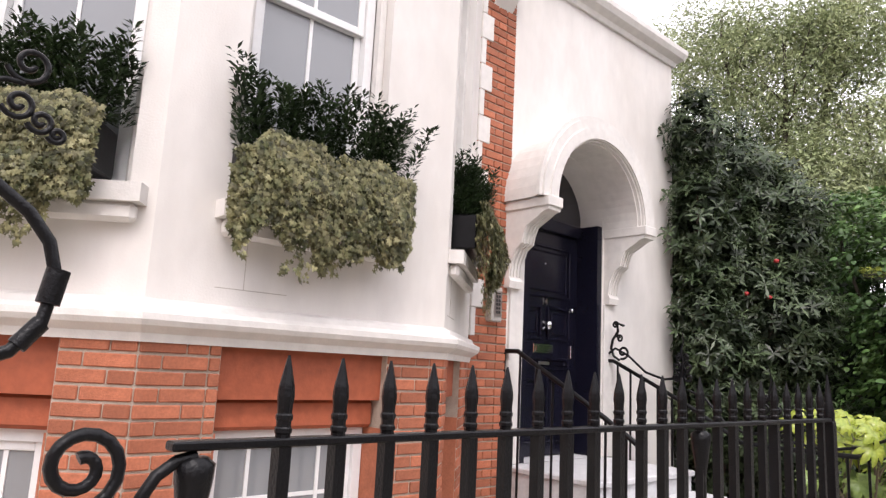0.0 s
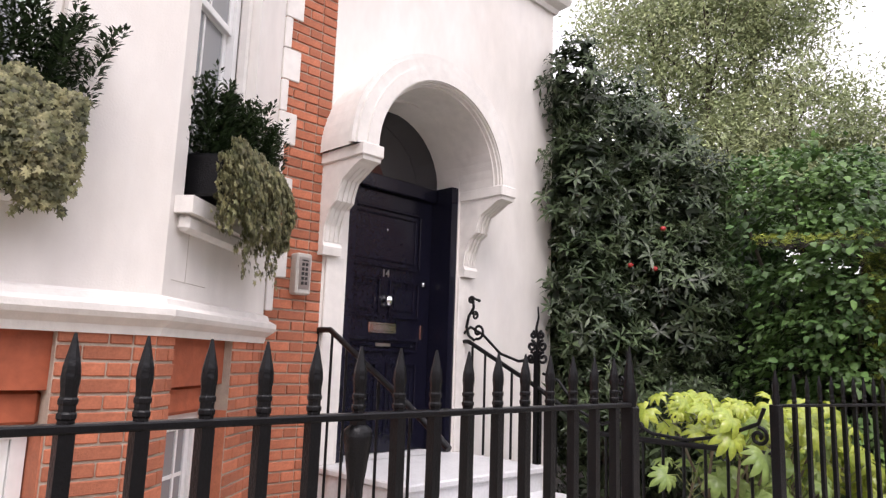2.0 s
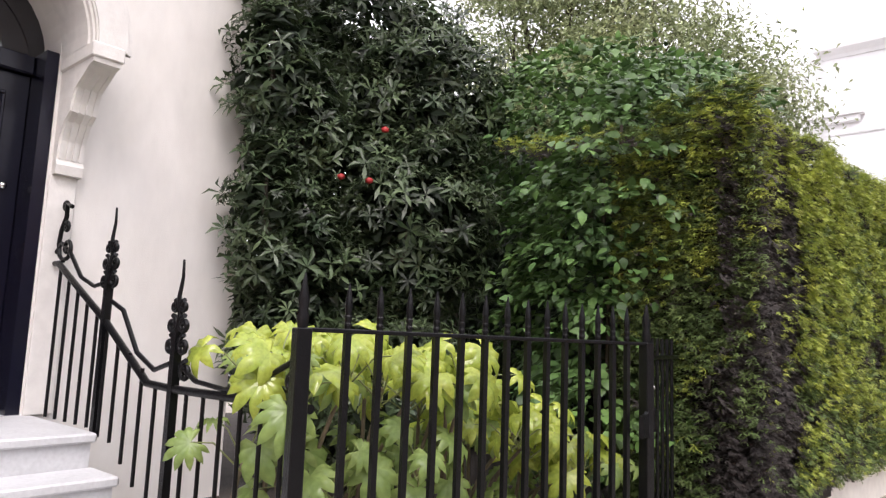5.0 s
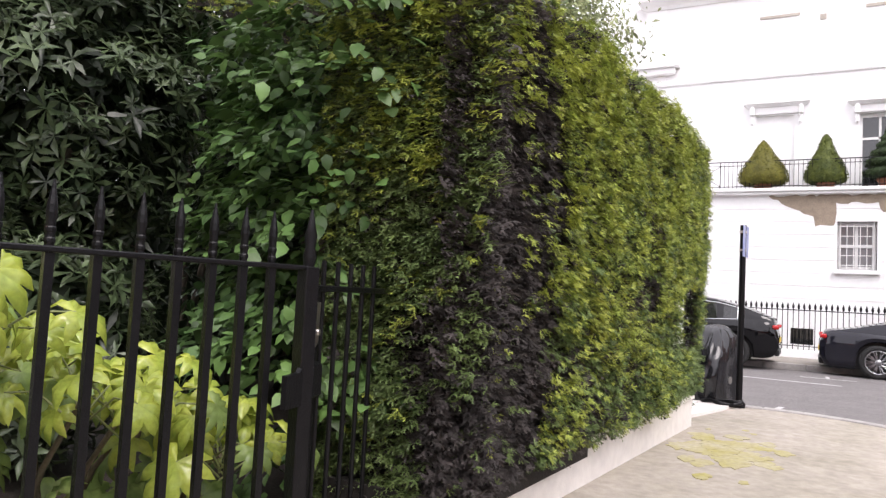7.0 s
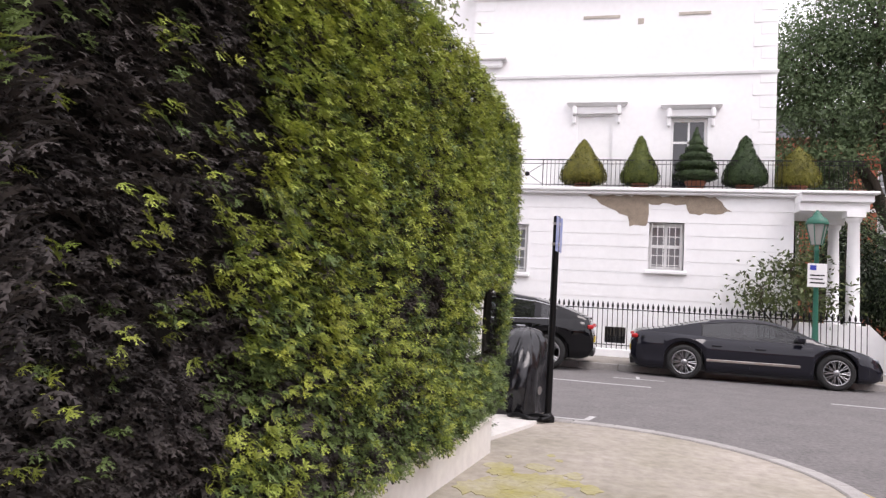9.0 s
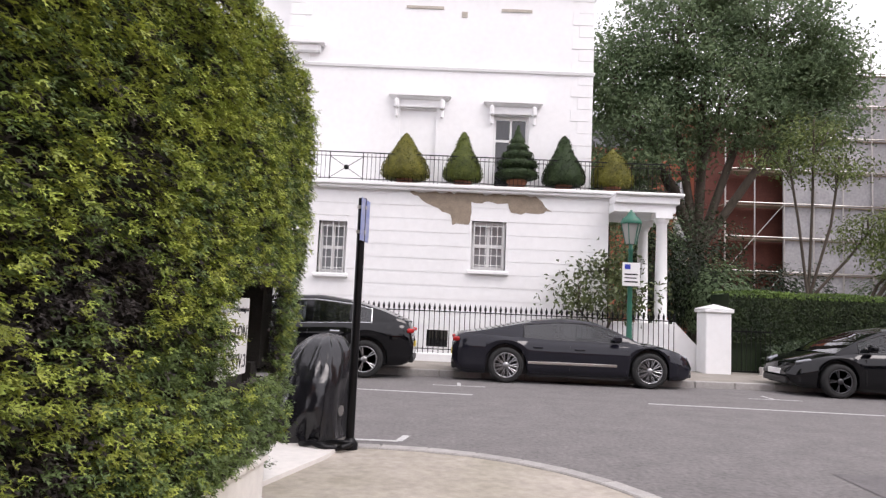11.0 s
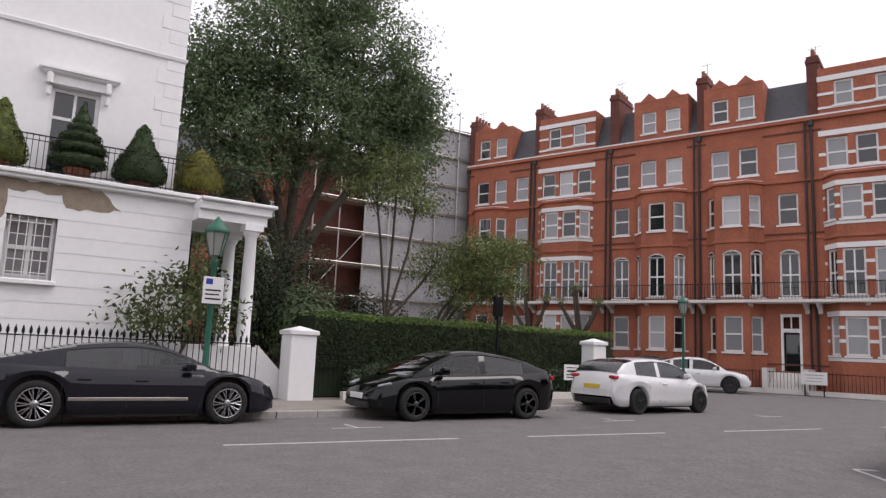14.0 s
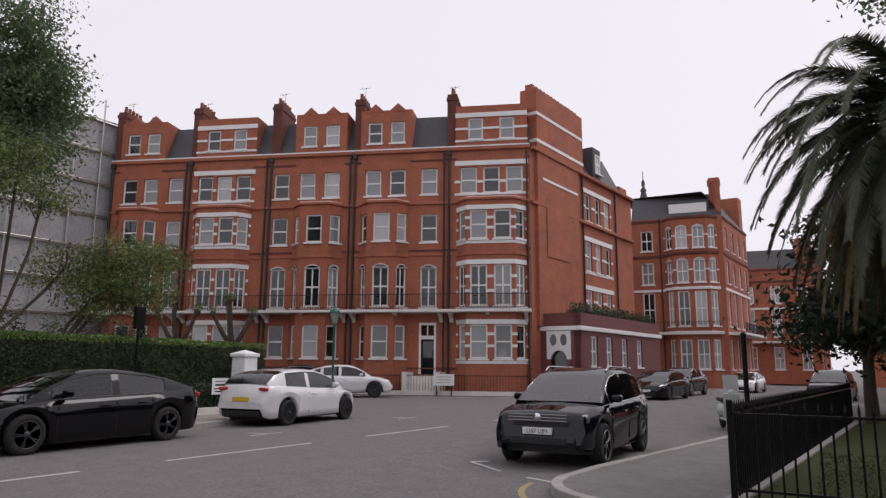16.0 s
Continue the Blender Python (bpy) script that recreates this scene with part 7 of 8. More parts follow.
o = leaf_stuff("roof_planting", c, np.repeat([[0, -0.6, 0.8]], n, 0), 0.14, HEDGE3, an, "green planting along the roof edge", seed=98)
o.matrix_basis = AM

# houses further down the street
def far_house(p, q, h, label, seed, bay=False):
    t = thing("red_brick_house", label, "house", group="red brick houses down the street")
    m = face_frame(p, q)
    ln = math.hypot(q[0] - p[0], q[1] - p[1])
    k = max(2, int(ln / 2.4))
    levels = [(1.5, 2.4), (5.0, 2.9), (8.6, 1.9), (11.5, 1.8)]
    b0, b1 = (ln * 0.36, ln * 0.94) if bay else (ln, ln)
    hol = [(ln * (j + 0.5) / k - 0.5, ln * (j + 0.5) / k + 0.5, z, z + d) for j in range(k) for z, d in levels if z + d + 0.3 < h and (ln * (j + 0.5) / k + 0.6 < b0)]
    part("front_wall", holed(0, ln, 0, h, 0, 0.3, hol), MBRICK, t, m=m)
    for a, b, z0, z1 in hol:
        far_window(t, m, a, b, z0, z1, pick(), 2, depth=0.1)
    if bay:
        sides = [(b0, 0, b0 + 0.8, -0.9), (b0 + 0.8, -0.9, b1 - 0.8, -0.9), (b1 - 0.8, -0.9, b1, 0)]
        for i, (xa, ya, xb, yb) in enumerate(sides):
            fm = m @ face_frame((xa, ya), (xb, yb))
            w = math.hypot(xb - xa, yb - ya)
            c = 2 if i == 1 else 1
            ho = [(w * (j + 0.5) / c - min(0.55, w / c / 2 - 0.2), w * (j + 0.5) / c + min(0.55, w / c / 2 - 0.2), z, z + d) for j in range(c) for z, d in levels]
            part("bay_wall", holed(0, w, 0, h - 0.2, 0, 0.25, ho), MBRICK, t, m=fm)
            for a, b, z0, z1 in ho:
                far_window(t, fm, a, b, z0, z1, pick(), 2 if b - a > 0.8 else 1, depth=0.08)
                if z0 > 8:
                    arched_head(t, fm, a, b, z1, CURTAIN_GLASS)
            for z, mat in ((4.35, WHITEPAINT), (8.0, WHITEPAINT), (10.95, MDARK), (h - 0.3, MDARK)):
                part("bay_band", Shape().box(-0.04, w + 0.04, -0.1, 0.02, z, z + 0.24, 0.02), mat, t, m=fm)
            for z in (9.6, 12.5):
                part("stone_band", holed(0, w, z, z + 0.14, -0.02, 0.02, ho), CREAM, t, m=fm)
        part("bay_roof", Shape().prism([(b0, 0.02), (b0 + 0.8, -0.9), (b1 - 0.8, -0.9), (b1, 0.02)], h - 0.2, h - 0.05), SLATE, t, m=m)
        dm = part("dormer", Shape().box(b0 + 0.3, b1 - 0.5, 0.3, 2.0, h, h + 1.5, 0.05), SLATE, t, m=m)
        part("dormer_light", Shape().box(b0 + 0.5, b1 - 0.7, 0.27, 0.31, h + 0.45, h + 1.25), WHITEPAINT, dm)
        part("finial", Shape().lathe([(0.7, h + 2.2), (0.35, h + 2.7), (0.22, h + 3.2), (0.3, h + 3.4), (0.12, h + 3.7), (0.18, h + 4.1), (0.04, h + 4.5), (0.03, h + 5.2)], (0.8, 3.0, 0), 10), SLATE, t, m=m)
        for g in range(5):
            part("gable_step", Shape().box(ln - 0.5, ln, 0.2 + 0.5 * g, 0.7 + 0.5 * g, h - 0.1, h + 2.9 - 0.55 * g), MBRICK, t, m=m)
        part("drainpipe", Shape().rod((b0 - 0.3, -0.1, 0.3), (b0 - 0.3, -0.1, h), 0.07, None, 6), LEADPIPE, t, m=m)
    for z in (4.3, 7.95, 10.9, h - 0.3):
        part("stone_band", Shape().box(0, b0, -0.08, 0.02, z, z + 0.2), WHITEPAINT if z < 8 else MDARK, t, m=m)
    part("return_wall", Shape().box(0, 0.3, 0.3, 10, 0, h).box(ln - 0.3, ln, 0.3, 10, 0, h), MBRICK, t, m=m)
    rf = Shape()
    rf.add([(0, 0, h), (ln, 0, h), (ln, 1.5, h + 2.2), (0, 1.5, h + 2.2), (ln, 9, h + 2.4), (0, 9, h + 2.4)], [(0, 1, 2, 3), (3, 2, 4, 5)])
    part("roof", rf, SLATE, t, m=m)
    if not bay:
        part("chimney", Shape().box(ln - 1.6, ln - 0.1, 0.2, 3, h, h + 3.2), MBRICK, t, m=m)
    else:
        part("chimney", Shape().box(ln - 0.9, ln - 0.02, 0.6, 2.2, h, h + 3.4).box(ln - 1.0, ln + 0.05, 0.5, 2.3, h + 3.0, h + 3.2), MBRICK, t, m=m)
    part("balcony", Shape().box(0.5, ln - 0.3, -1.3, 0, 4.3, 4.5), CREAM, t, m=m)
    rl = Shape().box(0.5, ln - 0.3, -1.28, -1.24, 5.3, 5.34)
    x = 0.5
    while x < ln - 0.3:
        rl.rod((x, -1.26, 4.5), (x, -1.26, 5.3), 0.014, None, 4)
        x += 0.17
    part("balcony_railing", rl, IRON, t, m=m)


far_house((61.5, 21.6), (62.3, 14.3), 14.3, "red brick house with a canted bay beyond the side road", 1, True)
far_house((62.3, 14.3), (72, 13.4), 14.3, "red brick return of the far house", 2)
far_house((84, 15.9), (85.2, 8.0), 12.5, "red brick houses far down the street", 3)
far_house((85.2, 8.0), (92, 7.2), 11, "distant red brick terrace closing the street", 4)

# sheeted scaffold behind the garden
SHEET = material("grey_scaffold_sheet", (0.44, 0.44, 0.45), 0.75, vary=0.3, scale=0.7, bump=0.5, bump_scale=3)
sf = thing("scaffolding", "grey sheeted scaffolding round a house under repair", "scaffolding", face_frame((17.5, 47.5), (32.0, 47.5)))
for k in range(8):
    part("sheet", Shape().box(3.6, 14.5, 0.02 * (k % 2), 0.05 + 0.02 * (k % 2), 0.3 + k * 2.1, 2.36 + k * 2.1, 0.02), SHEET, sf)
for x in [i * 1.8 for i in range(9)]:
    part("standard", Shape().rod((x, -0.15, 0), (x, -0.15, 18.6), 0.05, None, 6), STEEL, sf)
for k in range(9):
    part("ledger", Shape().rod((0, -0.2, 0.4 + 2.1 * k), (14.5, -0.2, 0.4 + 2.1 * k), 0.05, None, 6), STEEL, sf)
    part("deck", Shape().box(0, 14.5, -0.1, 1.0, 0.25 + 2.1 * k, 0.32 + 2.1 * k), BARE, sf)
for k in range(4):
    part("brace", Shape().rod((0.1 + 1.8 * (k % 2), -0.22, 0.5 + 2.1 * k), (1.8 + 1.8 * (k % 2), -0.22, 2.5 + 2.1 * k), 0.03, None, 6), STEEL, sf)
part("house_behind", Shape().box(-1, 14.4, 1.2, 8, 0, 14.5), MDARK, sf)
far_house((4, 50), (17, 50), 12.5, "red brick houses behind the big tree", 5)

# ---- right-hand corner: railing, lawn, palm, scooter ----
LAWN = leaf_material("lawn_grass", (0.085, 0.105, 0.028), (0.045, 0.06, 0.018), 0.8, 0.3, 2)
lawn_pts = [(10.2, -20), (10.2, 7.95), (10.4, 8.18), (30, 6.15), (30, -20)]
setting("lawn", Shape().prism(lawn_pts[::-1], FALL + 0.1, FALL + 0.16), LAWN, "short green lawn behind the railing", "lawn")
r = np.random.default_rng(51)
n = 9000
c = np.stack([r.uniform(10.3, 16, n), r.uniform(0, 7.4, n), np.full(n, FALL + 0.18)], 1)
leaf_stuff("grass", c, np.repeat([[1.0, 0, 0.2]], n, 0), 0.06, LAWN, None, "blades of mown lawn grass", aspect=0.15, seed=52, category="grass")
fr4 = thing("garden_square_railing", "black iron railing round the corner garden", "railing", pose(0, 0, FALL), group="street railings")
s = Shape().box(-0.012, 0.012, -0.012, 0.012, 0, 1.0).lathe([(0.012, 1.0), (0.02, 1.03), (0.003, 1.12)], n=6)
me = bpy.data.meshes.new("bar")
me.from_pydata(s.v, [], s.f)
me.materials.append(IRON)
FC = (10.25, 8.2)
run1 = [(FC[0] + 0.0 * k, FC[1] - 0.13 * k) for k in range(60)]
run2 = [(FC[0] + 0.124 * k, FC[1] - 0.0125 * k) for k in range(1, 120)]
for x, y in run1 + run2:
    o = new("bar", me)
    o.parent, o.matrix_basis = fr4, pose(x, y, 0.17)
part("rail", Shape().box(FC[0] - 0.02, FC[0] + 0.02, FC[1] - 7.8, FC[1], 1.12, 1.15).box(FC[0] - 0.02, FC[0] + 0.02, FC[1] - 7.8, FC[1], 0.28, 0.31), IRON, fr4)
part("rail", Shape().add([(FC[0], FC[1] - 0.02, z) for z in (1.12, 1.15)] + [(FC[0] + 14.8, FC[1] - 1.51, z) for z in (1.12, 1.15)] + [(FC[0], FC[1] + 0.02, z) for z in (1.12, 1.15)] + [(FC[0] + 14.8, FC[1] - 1.47, z) for z in (1.12, 1.15)], [(0, 2, 3, 1), (4, 5, 7, 6), (1, 3, 7, 5), (0, 4, 6, 2)]), IRON, fr4)
part("corner_post", Shape().box(FC[0] - 0.035, FC[0] + 0.035, FC[1] - 0.035, FC[1] + 0.035, 0.1, 1.3, 0.01), IRON, fr4)
setting("railing_kerb", Shape().prism([(FC[0] - 0.12, FC[1] + 0.12), (FC[0] + 14.8, FC[1] - 1.4), (FC[0] + 14.8, FC[1] - 1.65), (FC[0] + 0.12, FC[1] - 0.12), (FC[0] + 0.12, -20), (FC[0] - 0.12, -20)][::-1], FALL + 0.1, FALL + 0.19), KERB, "stone kerb under the garden railing", "kerb")

PALM = leaf_material("palm_frond", (0.13, 0.15, 0.085), (0.06, 0.075, 0.045), 0.4, 0.35, 2)
PALM_OLD = leaf_material("old_palm_frond", (0.24, 0.19, 0.09), (0.11, 0.095, 0.05), 0.6, 0.4, 2)
pm = thing("palm_tree", "date palm with a skirt of drooping fronds on the lawn", "palm tree", pose(13.15, 5.65, FALL + 0.15))
part("trunk", Shape().tube([(0, 0, 0), (0.02, 0, 1.5), (0, 0, 3.4), (0, 0, 5.2)], 0.3, 12, 0.28), BARK, pm)
rp = random.Random(12)
NF = 165
for k in range(NF):
    a = k * 2.399 + rp.uniform(-0.2, 0.2)
    g = (k / NF) ** 0.85
    up = 1.3 - 2.9 * g
    L = rp.uniform(2.35, 2.8) + 0.5 * min(1.0, g * 2)
    d = Vector((math.cos(a), math.sin(a), 0))
    pts, p, dr_ = [], Vector((d.x * 0.2, d.y * 0.2, 5.3 - 0.3 * g)), Vector((d.x, d.y, up)).normalized()
    for i in range(11):
        pts.append(p.copy())
        p = p + dr_ * (L / 10)
        dr_ = (dr_ + Vector((0, 0, -0.19 - 0.10 * (i > 4) + 0.05 * g))).normalized()
    s = Shape().tube(pts, 0.026, 5, 0.006)
    side = d.cross(Vector((0, 0, 1)))
    for i in range(1, 11):
        for j in range(12):
            q = pts[i - 1].lerp(pts[i], j / 12)
            t_ = (pts[i] - pts[i - 1]).normalized()
            ll = 0.33 * math.sin(math.pi * min(0.95, 0.14 + (i - 1 + j / 12) / 11)) + 0.06
            for sg_ in (-1, 1):
                e = q + (side * sg_ * rp.uniform(0.6, 0.85) + t_ * 0.7 + Vector((0, 0, rp.uniform(-0.4, 0.0)))).normalized() * ll
                w_ = t_ * 0.021
                s.add([q - w_, q + w_, e], [(0, 1, 2)])
    part("frond", s, PALM if g < 0.6 or k % 3 == 0 else PALM_OLD, pm)
tree("street_tree_right", "leafy branch of a tree over the corner garden", (16.5, 4.6, FALL + 0.1), 10, 0.2, 5, [((14.6, 5.4, 8.6), (1.0, 0.9, 0.8)), ((16.5, 4.6, 9.5), (1.6, 1.4, 1.2))], 0.13, OAK, 5000, 55)
tree("square_tree", "leafy tree standing further along the garden", (33, 4.2, FALL + 0.1), 9, 0.22, 5, [((32, 4.5, 5.2), (2.0, 1.6, 1.5)), ((34.5, 3.5, 6.2), (2.0, 1.8, 1.6)), ((31, 2.5, 6.5), (2.0, 1.8, 1.6))], 0.16, OAK, 12000, 57)
shrub("garden_bush", "dark bushes in the corner garden", [((14.5, 3.0, 1.0), (1.2, 1.2, 1.0)), ((17.0, 4.6, 1.0), (1.4, 1.0, 1.0)), ((20, 4.0, 1.2), (1.6, 1.0, 1.2)), ((12.9, 5.9, 0.7), (0.6, 0.5, 0.6))], 0.12, DARKLEAF, 9000, 0.5, 56, trunk=(14.5, 3.0, FALL + 0.1))
# entries at negative y are unseen, added to darken reflections in the cars
for i, (x, y, h) in enumerate(((25, 6.2, 6.5), (30, 5.2, 7.5), (21, 3.6, 6.0), (36, 5.0, 8.0), (19, -3.5, 8.0), (15, -10, 11.0), (24, -11, 11.0), (13, -18, 12.0), (45, 3.6, 7.5), (55, 2.0, 8.5))):
    tree("garden_square_tree", "dark spreading tree inside the garden square, some added out of view", (x, y, FALL + 0.1), h, 0.2, 4, [((x, y, h * 0.55), (2.2, 2.0, h * 0.22)), ((x + 1.6, y + 0.4, h * 0.48), (1.7, 1.6, h * 0.18)), ((x - 1.5, y - 0.6, h * 0.5), (1.7, 1.6, h * 0.18)), ((x, y, h * 0.82), (1.8, 1.7, h * 0.15))], 0.24, DARKLEAF, 7000, 120 + i)
# added closing walls that cut the sky out of the car reflections
setting("wall_south", Shape().box(-40, 60, -46, -45, 0, 13), BRICK_STUFF, "plain brick wall added behind the view to darken reflections", "wall")
setting("wall_east", Shape().box(75, 76, -46, 4, 0, 13), BRICK_STUFF, "plain brick wall added to close the place beyond the garden square", "wall")
ps_ = thing("slim_post", "thin black post behind the garden railing", "post", pose(15.2, 8.5, FALL + 0.1))
part("pole", Shape().rod((0, 0, 0), (0, 0, 2.15), 0.045, None, 10), IRON, ps_)
part("cap", Shape().lathe([(0.05, 2.15), (0.055, 2.18), (0.03, 2.22), (0.0, 2.23)], n=10), IRON, ps_)

# ---- cars ----
TYRE = material("black_tyre", (0.018, 0.018, 0.018), 0.85, vary=0.3, scale=20)
ALLOY = material("alloy_rim", (0.36, 0.36, 0.37), 0.35, 0.9, vary=0.1)
DARKRIM = material("dark_rim", (0.06, 0.06, 0.065), 0.4, 0.5, vary=0.1)


def car_glass(name, clear, spec=0.45):
    """Tinted car glass: part of the light goes through, the rest is a dark glossy pane."""
    mt = glass_dark(name, (0.003, 0.0035, 0.004), 0.015, spec)
    t = mt.node_tree
    t.nodes["Principled BSDF"].inputs["IOR"].default_value = 1.85
    thru = t.nodes.new("ShaderNodeBsdfTransparent")
    thru.inputs["Color"].default_value = (0.78, 0.82, 0.84, 1)
    mx = t.nodes.new("ShaderNodeMixShader")
    mx.inputs[0].default_value = clear
    t.links.new(t.nodes["Principled BSDF"].outputs[0], mx.inputs[1])
    t.links.new(thru.outputs[0], mx.inputs[2])
    t.links.new(mx.outputs[0], t.nodes["Material Output"].inputs["Surface"])
    return mt


SCREEN = car_glass("windscreen_glass", 0.25, 1.0)
CARGLASS, PRIVACY = car_glass("car_glass", 0.35), car_glass("privacy_glass", 0.15)
CABIN = material("dark_car_upholstery", (0.02, 0.02, 0.022), 0.8, vary=0.3, scale=20)
TRIM = material("black_car_trim", (0.015, 0.015, 0.016), 0.5, vary=0.1)
REDLIGHT = material("red_tail_light", (0.45, 0.02, 0.02), 0.2, vary=0.1)
HEADLIGHT = material("headlight_lens", (0.30, 0.31, 0.33), 0.08, 0.6, vary=0.1)
PLATE_W = material("white_number_plate", (0.75, 0.75, 0.74), 0.4, vary=0.05)
PLATE_Y = material("yellow_number_plate", (0.70, 0.50, 0.05), 0.4, vary=0.05)


def paint(name, color, rough=0.25):
    return material(name, color, rough, 0.0, vary=0.08, scale=2, coat=0.0 if max(color) < 0.2 else 0.6, spec=0.4 if max(color) < 0.2 else 0.5)


def make_car(name, label, m, spec, body_mat, rim_mat, spokes=5):
    """A lofted body with wheel arches, a glazed cabin, lamps, mirrors, plates and four wheels. It faces +x."""
    L, W, R = spec["L"], spec["W"], spec["R"]
    xf, xr = spec["front"], spec["rear"]
    t = thing(name, label, "car", m, group="parked cars")
    top, wid, roof = [list(zip(*spec[k])) for k in ("top", "width", "roof")]
    xs = sorted(set([round(v, 3) for v in np.linspace(-L / 2, L / 2, 46)] + [round(c + (R + 0.06) * math.cos(a), 3) for c in (xf, xr) for a in np.linspace(0, math.pi, 13)]))
    floor = spec.get("floor", 0.2)

    def arch(x):
        z = floor
        for c in (xf, xr):
            q = (R + 0.06) ** 2 - (x - c) ** 2
            if q > 0:
                z = max(z, R + math.sqrt(q) - 0.0)
        return z

    rows, side = [], 7
    for x in xs:
        zt, w, zb = np.interp(x, *top), np.interp(x, *wid), arch(x)
        end = min(1.0, (L / 2 - abs(x)) / 0.25 + 0.0)
        zb = min(max(zb, floor + (0.25 if abs(x) > L / 2 - 0.02 else 0.1 * (1 - end))), zt - 0.06)
        sh = zt - 0.17 * min(1, (zt - zb) / 0.4)
        hh = sh - zb
        half = [(w * 0.86, zb), (w * 0.968, zb + 0.02), (w * 0.978, zb + hh * 0.3), (w * 0.985, zb + hh * 0.62), (w, zb + hh * 0.80), (w * 0.995, zb + hh * 0.86), (w * 0.975, sh), (w * 0.93, zt - 0.035), (w * 0.80, zt), (0, zt + 0.025)]
        rows.append([(x, -y, z) for y, z in half] + [(x, y, z) for y, z in half[-2::-1]])
    k = len(rows[0])
    s = Shape()
    s.add([p for r_ in rows for p in r_], [(i * k + j, (i + 1) * k + j, (i + 1) * k + j + 1, i * k + j + 1) for i in range(len(xs) - 1) for j in range(k - 1)], True)
    s.add([p for p in rows[0]] + [p for p in rows[-1]], [tuple(range(k)), tuple(range(2 * k - 1, k - 1, -1))])
    part("body", s, body_mat, t)
    under = Shape()
    under.box(-L / 2 + 0.25, L / 2 - 0.3, -W / 2 + 0.28, W / 2 - 0.28, floor, 0.62)
    under.box(xr + R + 0.12, xf - R - 0.12, -W / 2 + 0.08, W / 2 - 0.08, floor - 0.02, floor + 0.06)
    for c in (xf, xr):
        under.box(c - R - 0.05, c + R + 0.05, -W / 2 + 0.24, W / 2 - 0.24, floor, 2 * R + 0.05)
    part("underbody", under, TRIM, t)
    # cabin
    rx0, rx1 = spec["roof"][0][0], spec["roof"][-1][0]
    cx = np.linspace(rx0, rx1, 25)
    ws, wr = spec["screen"], spec["backlight"]
    crow = []
    for x in cx:
        zr, zt, w = np.interp(x, *roof), np.interp(x, *top), np.interp(x, *wid)
        zt = min(zt - 0.03, zr - 0.005)
        hgt = max(0.0, (zr - zt) / 0.5)
        wb, wt = w * 0.90, w * (0.90 - 0.17 * min(1, hgt))
        half = [(wb, zt), (wb + (wt - wb) * 0.82, zt + (zr - zt) * 0.84), (wt * 0.97, zr - 0.02 * min(1, hgt)), (wt * 0.6, zr + 0.012 * min(1, hgt)), (0, zr + 0.02 * min(1, hgt))]
        crow.append([(x, -y, z) for y, z in half] + [(x, y, z) for y, z in half[-2::-1]])
    k = len(crow[0])
    pil = spec["pillars"]
    glass_, metal_ = [], []
    for i in range(len(cx) - 1):
        xm = (cx[i] + cx[i + 1]) / 2
        for j in range(k - 1):
            f = (i * k + j, (i + 1) * k + j, (i + 1) * k + j + 1, i * k + j + 1)
            if j in (0, k - 2):
                g = spec["side"][0] < xm < spec["side"][1] and not any(abs(xm - p) < 0.045 for p in pil)
            elif j in (1, k - 3):
                g = False
            else:
                g = xm > ws or xm < wr
            (glass_ if g else metal_).append(f)
    vs = [p for r_ in crow for p in r_]
    part("roof", Shape().add(vs, metal_, True), body_mat, t)
    rear_ = [f for f in glass_ if cx[f[0] // k] < spec["pillars"][0]]
    screen_ = [f for f in glass_ if f[0] % k not in (0, k - 2) and cx[f[0] // k] > 0]
    part("windscreen", Shape().add(vs, screen_, True), SCREEN, t, "windscreen reflecting the sky")
    part("window_glass", Shape().add(vs, [f for f in glass_ if f not in rear_ and f not in screen_], True), CARGLASS, t, "clear car windows")
    part("rear_glass", Shape().add(vs, rear_, True), PRIVACY, t, "dark tinted rear windows")
    inside = [i for i in range(len(cx)) if spec["side"][0] - 0.05 < cx[i] < spec["side"][1] + 0.05]
    for sd in (0, 1):
        pick_ = [(Vector(crow[i][k - 1 if sd else 0]), Vector(crow[i][k - 2 if sd else 1])) for i in inside]
        loop = [p for p, q in pick_] + [q for p, q in pick_[::-1]] + [pick_[0][0]]
        part("window_trim", Shape().tube(loop, 0.013, 5), spec.get("trim_mat") or TRIM, t)
    zs = np.interp(0, *top)
    for sx, sy in ((0.25, -0.38), (0.25, 0.38), (-0.75, -0.4), (-0.75, 0.4)):
        seat = Shape().box(sx - 0.3, sx + 0.25, sy - 0.25, sy + 0.25, zs - 0.5, zs - 0.3, 0.05)
        part("seat", seat, CABIN, t)
        part("backrest", Shape().box(-0.06, 0.06, -0.24, 0.24, 0, 0.52, 0.05).box(-0.04, 0.04, -0.12, 0.12, 0.53, 0.68, 0.03), CABIN, t, m=pose(sx - 0.3, sy, zs - 0.42, 0, -14, 0))
    part("dashboard", Shape().box(spec["screen"] + 0.15, spec["screen"] + 0.55, -0.62, 0.62, zs - 0.3, zs + 0.02, 0.05), CABIN, t)
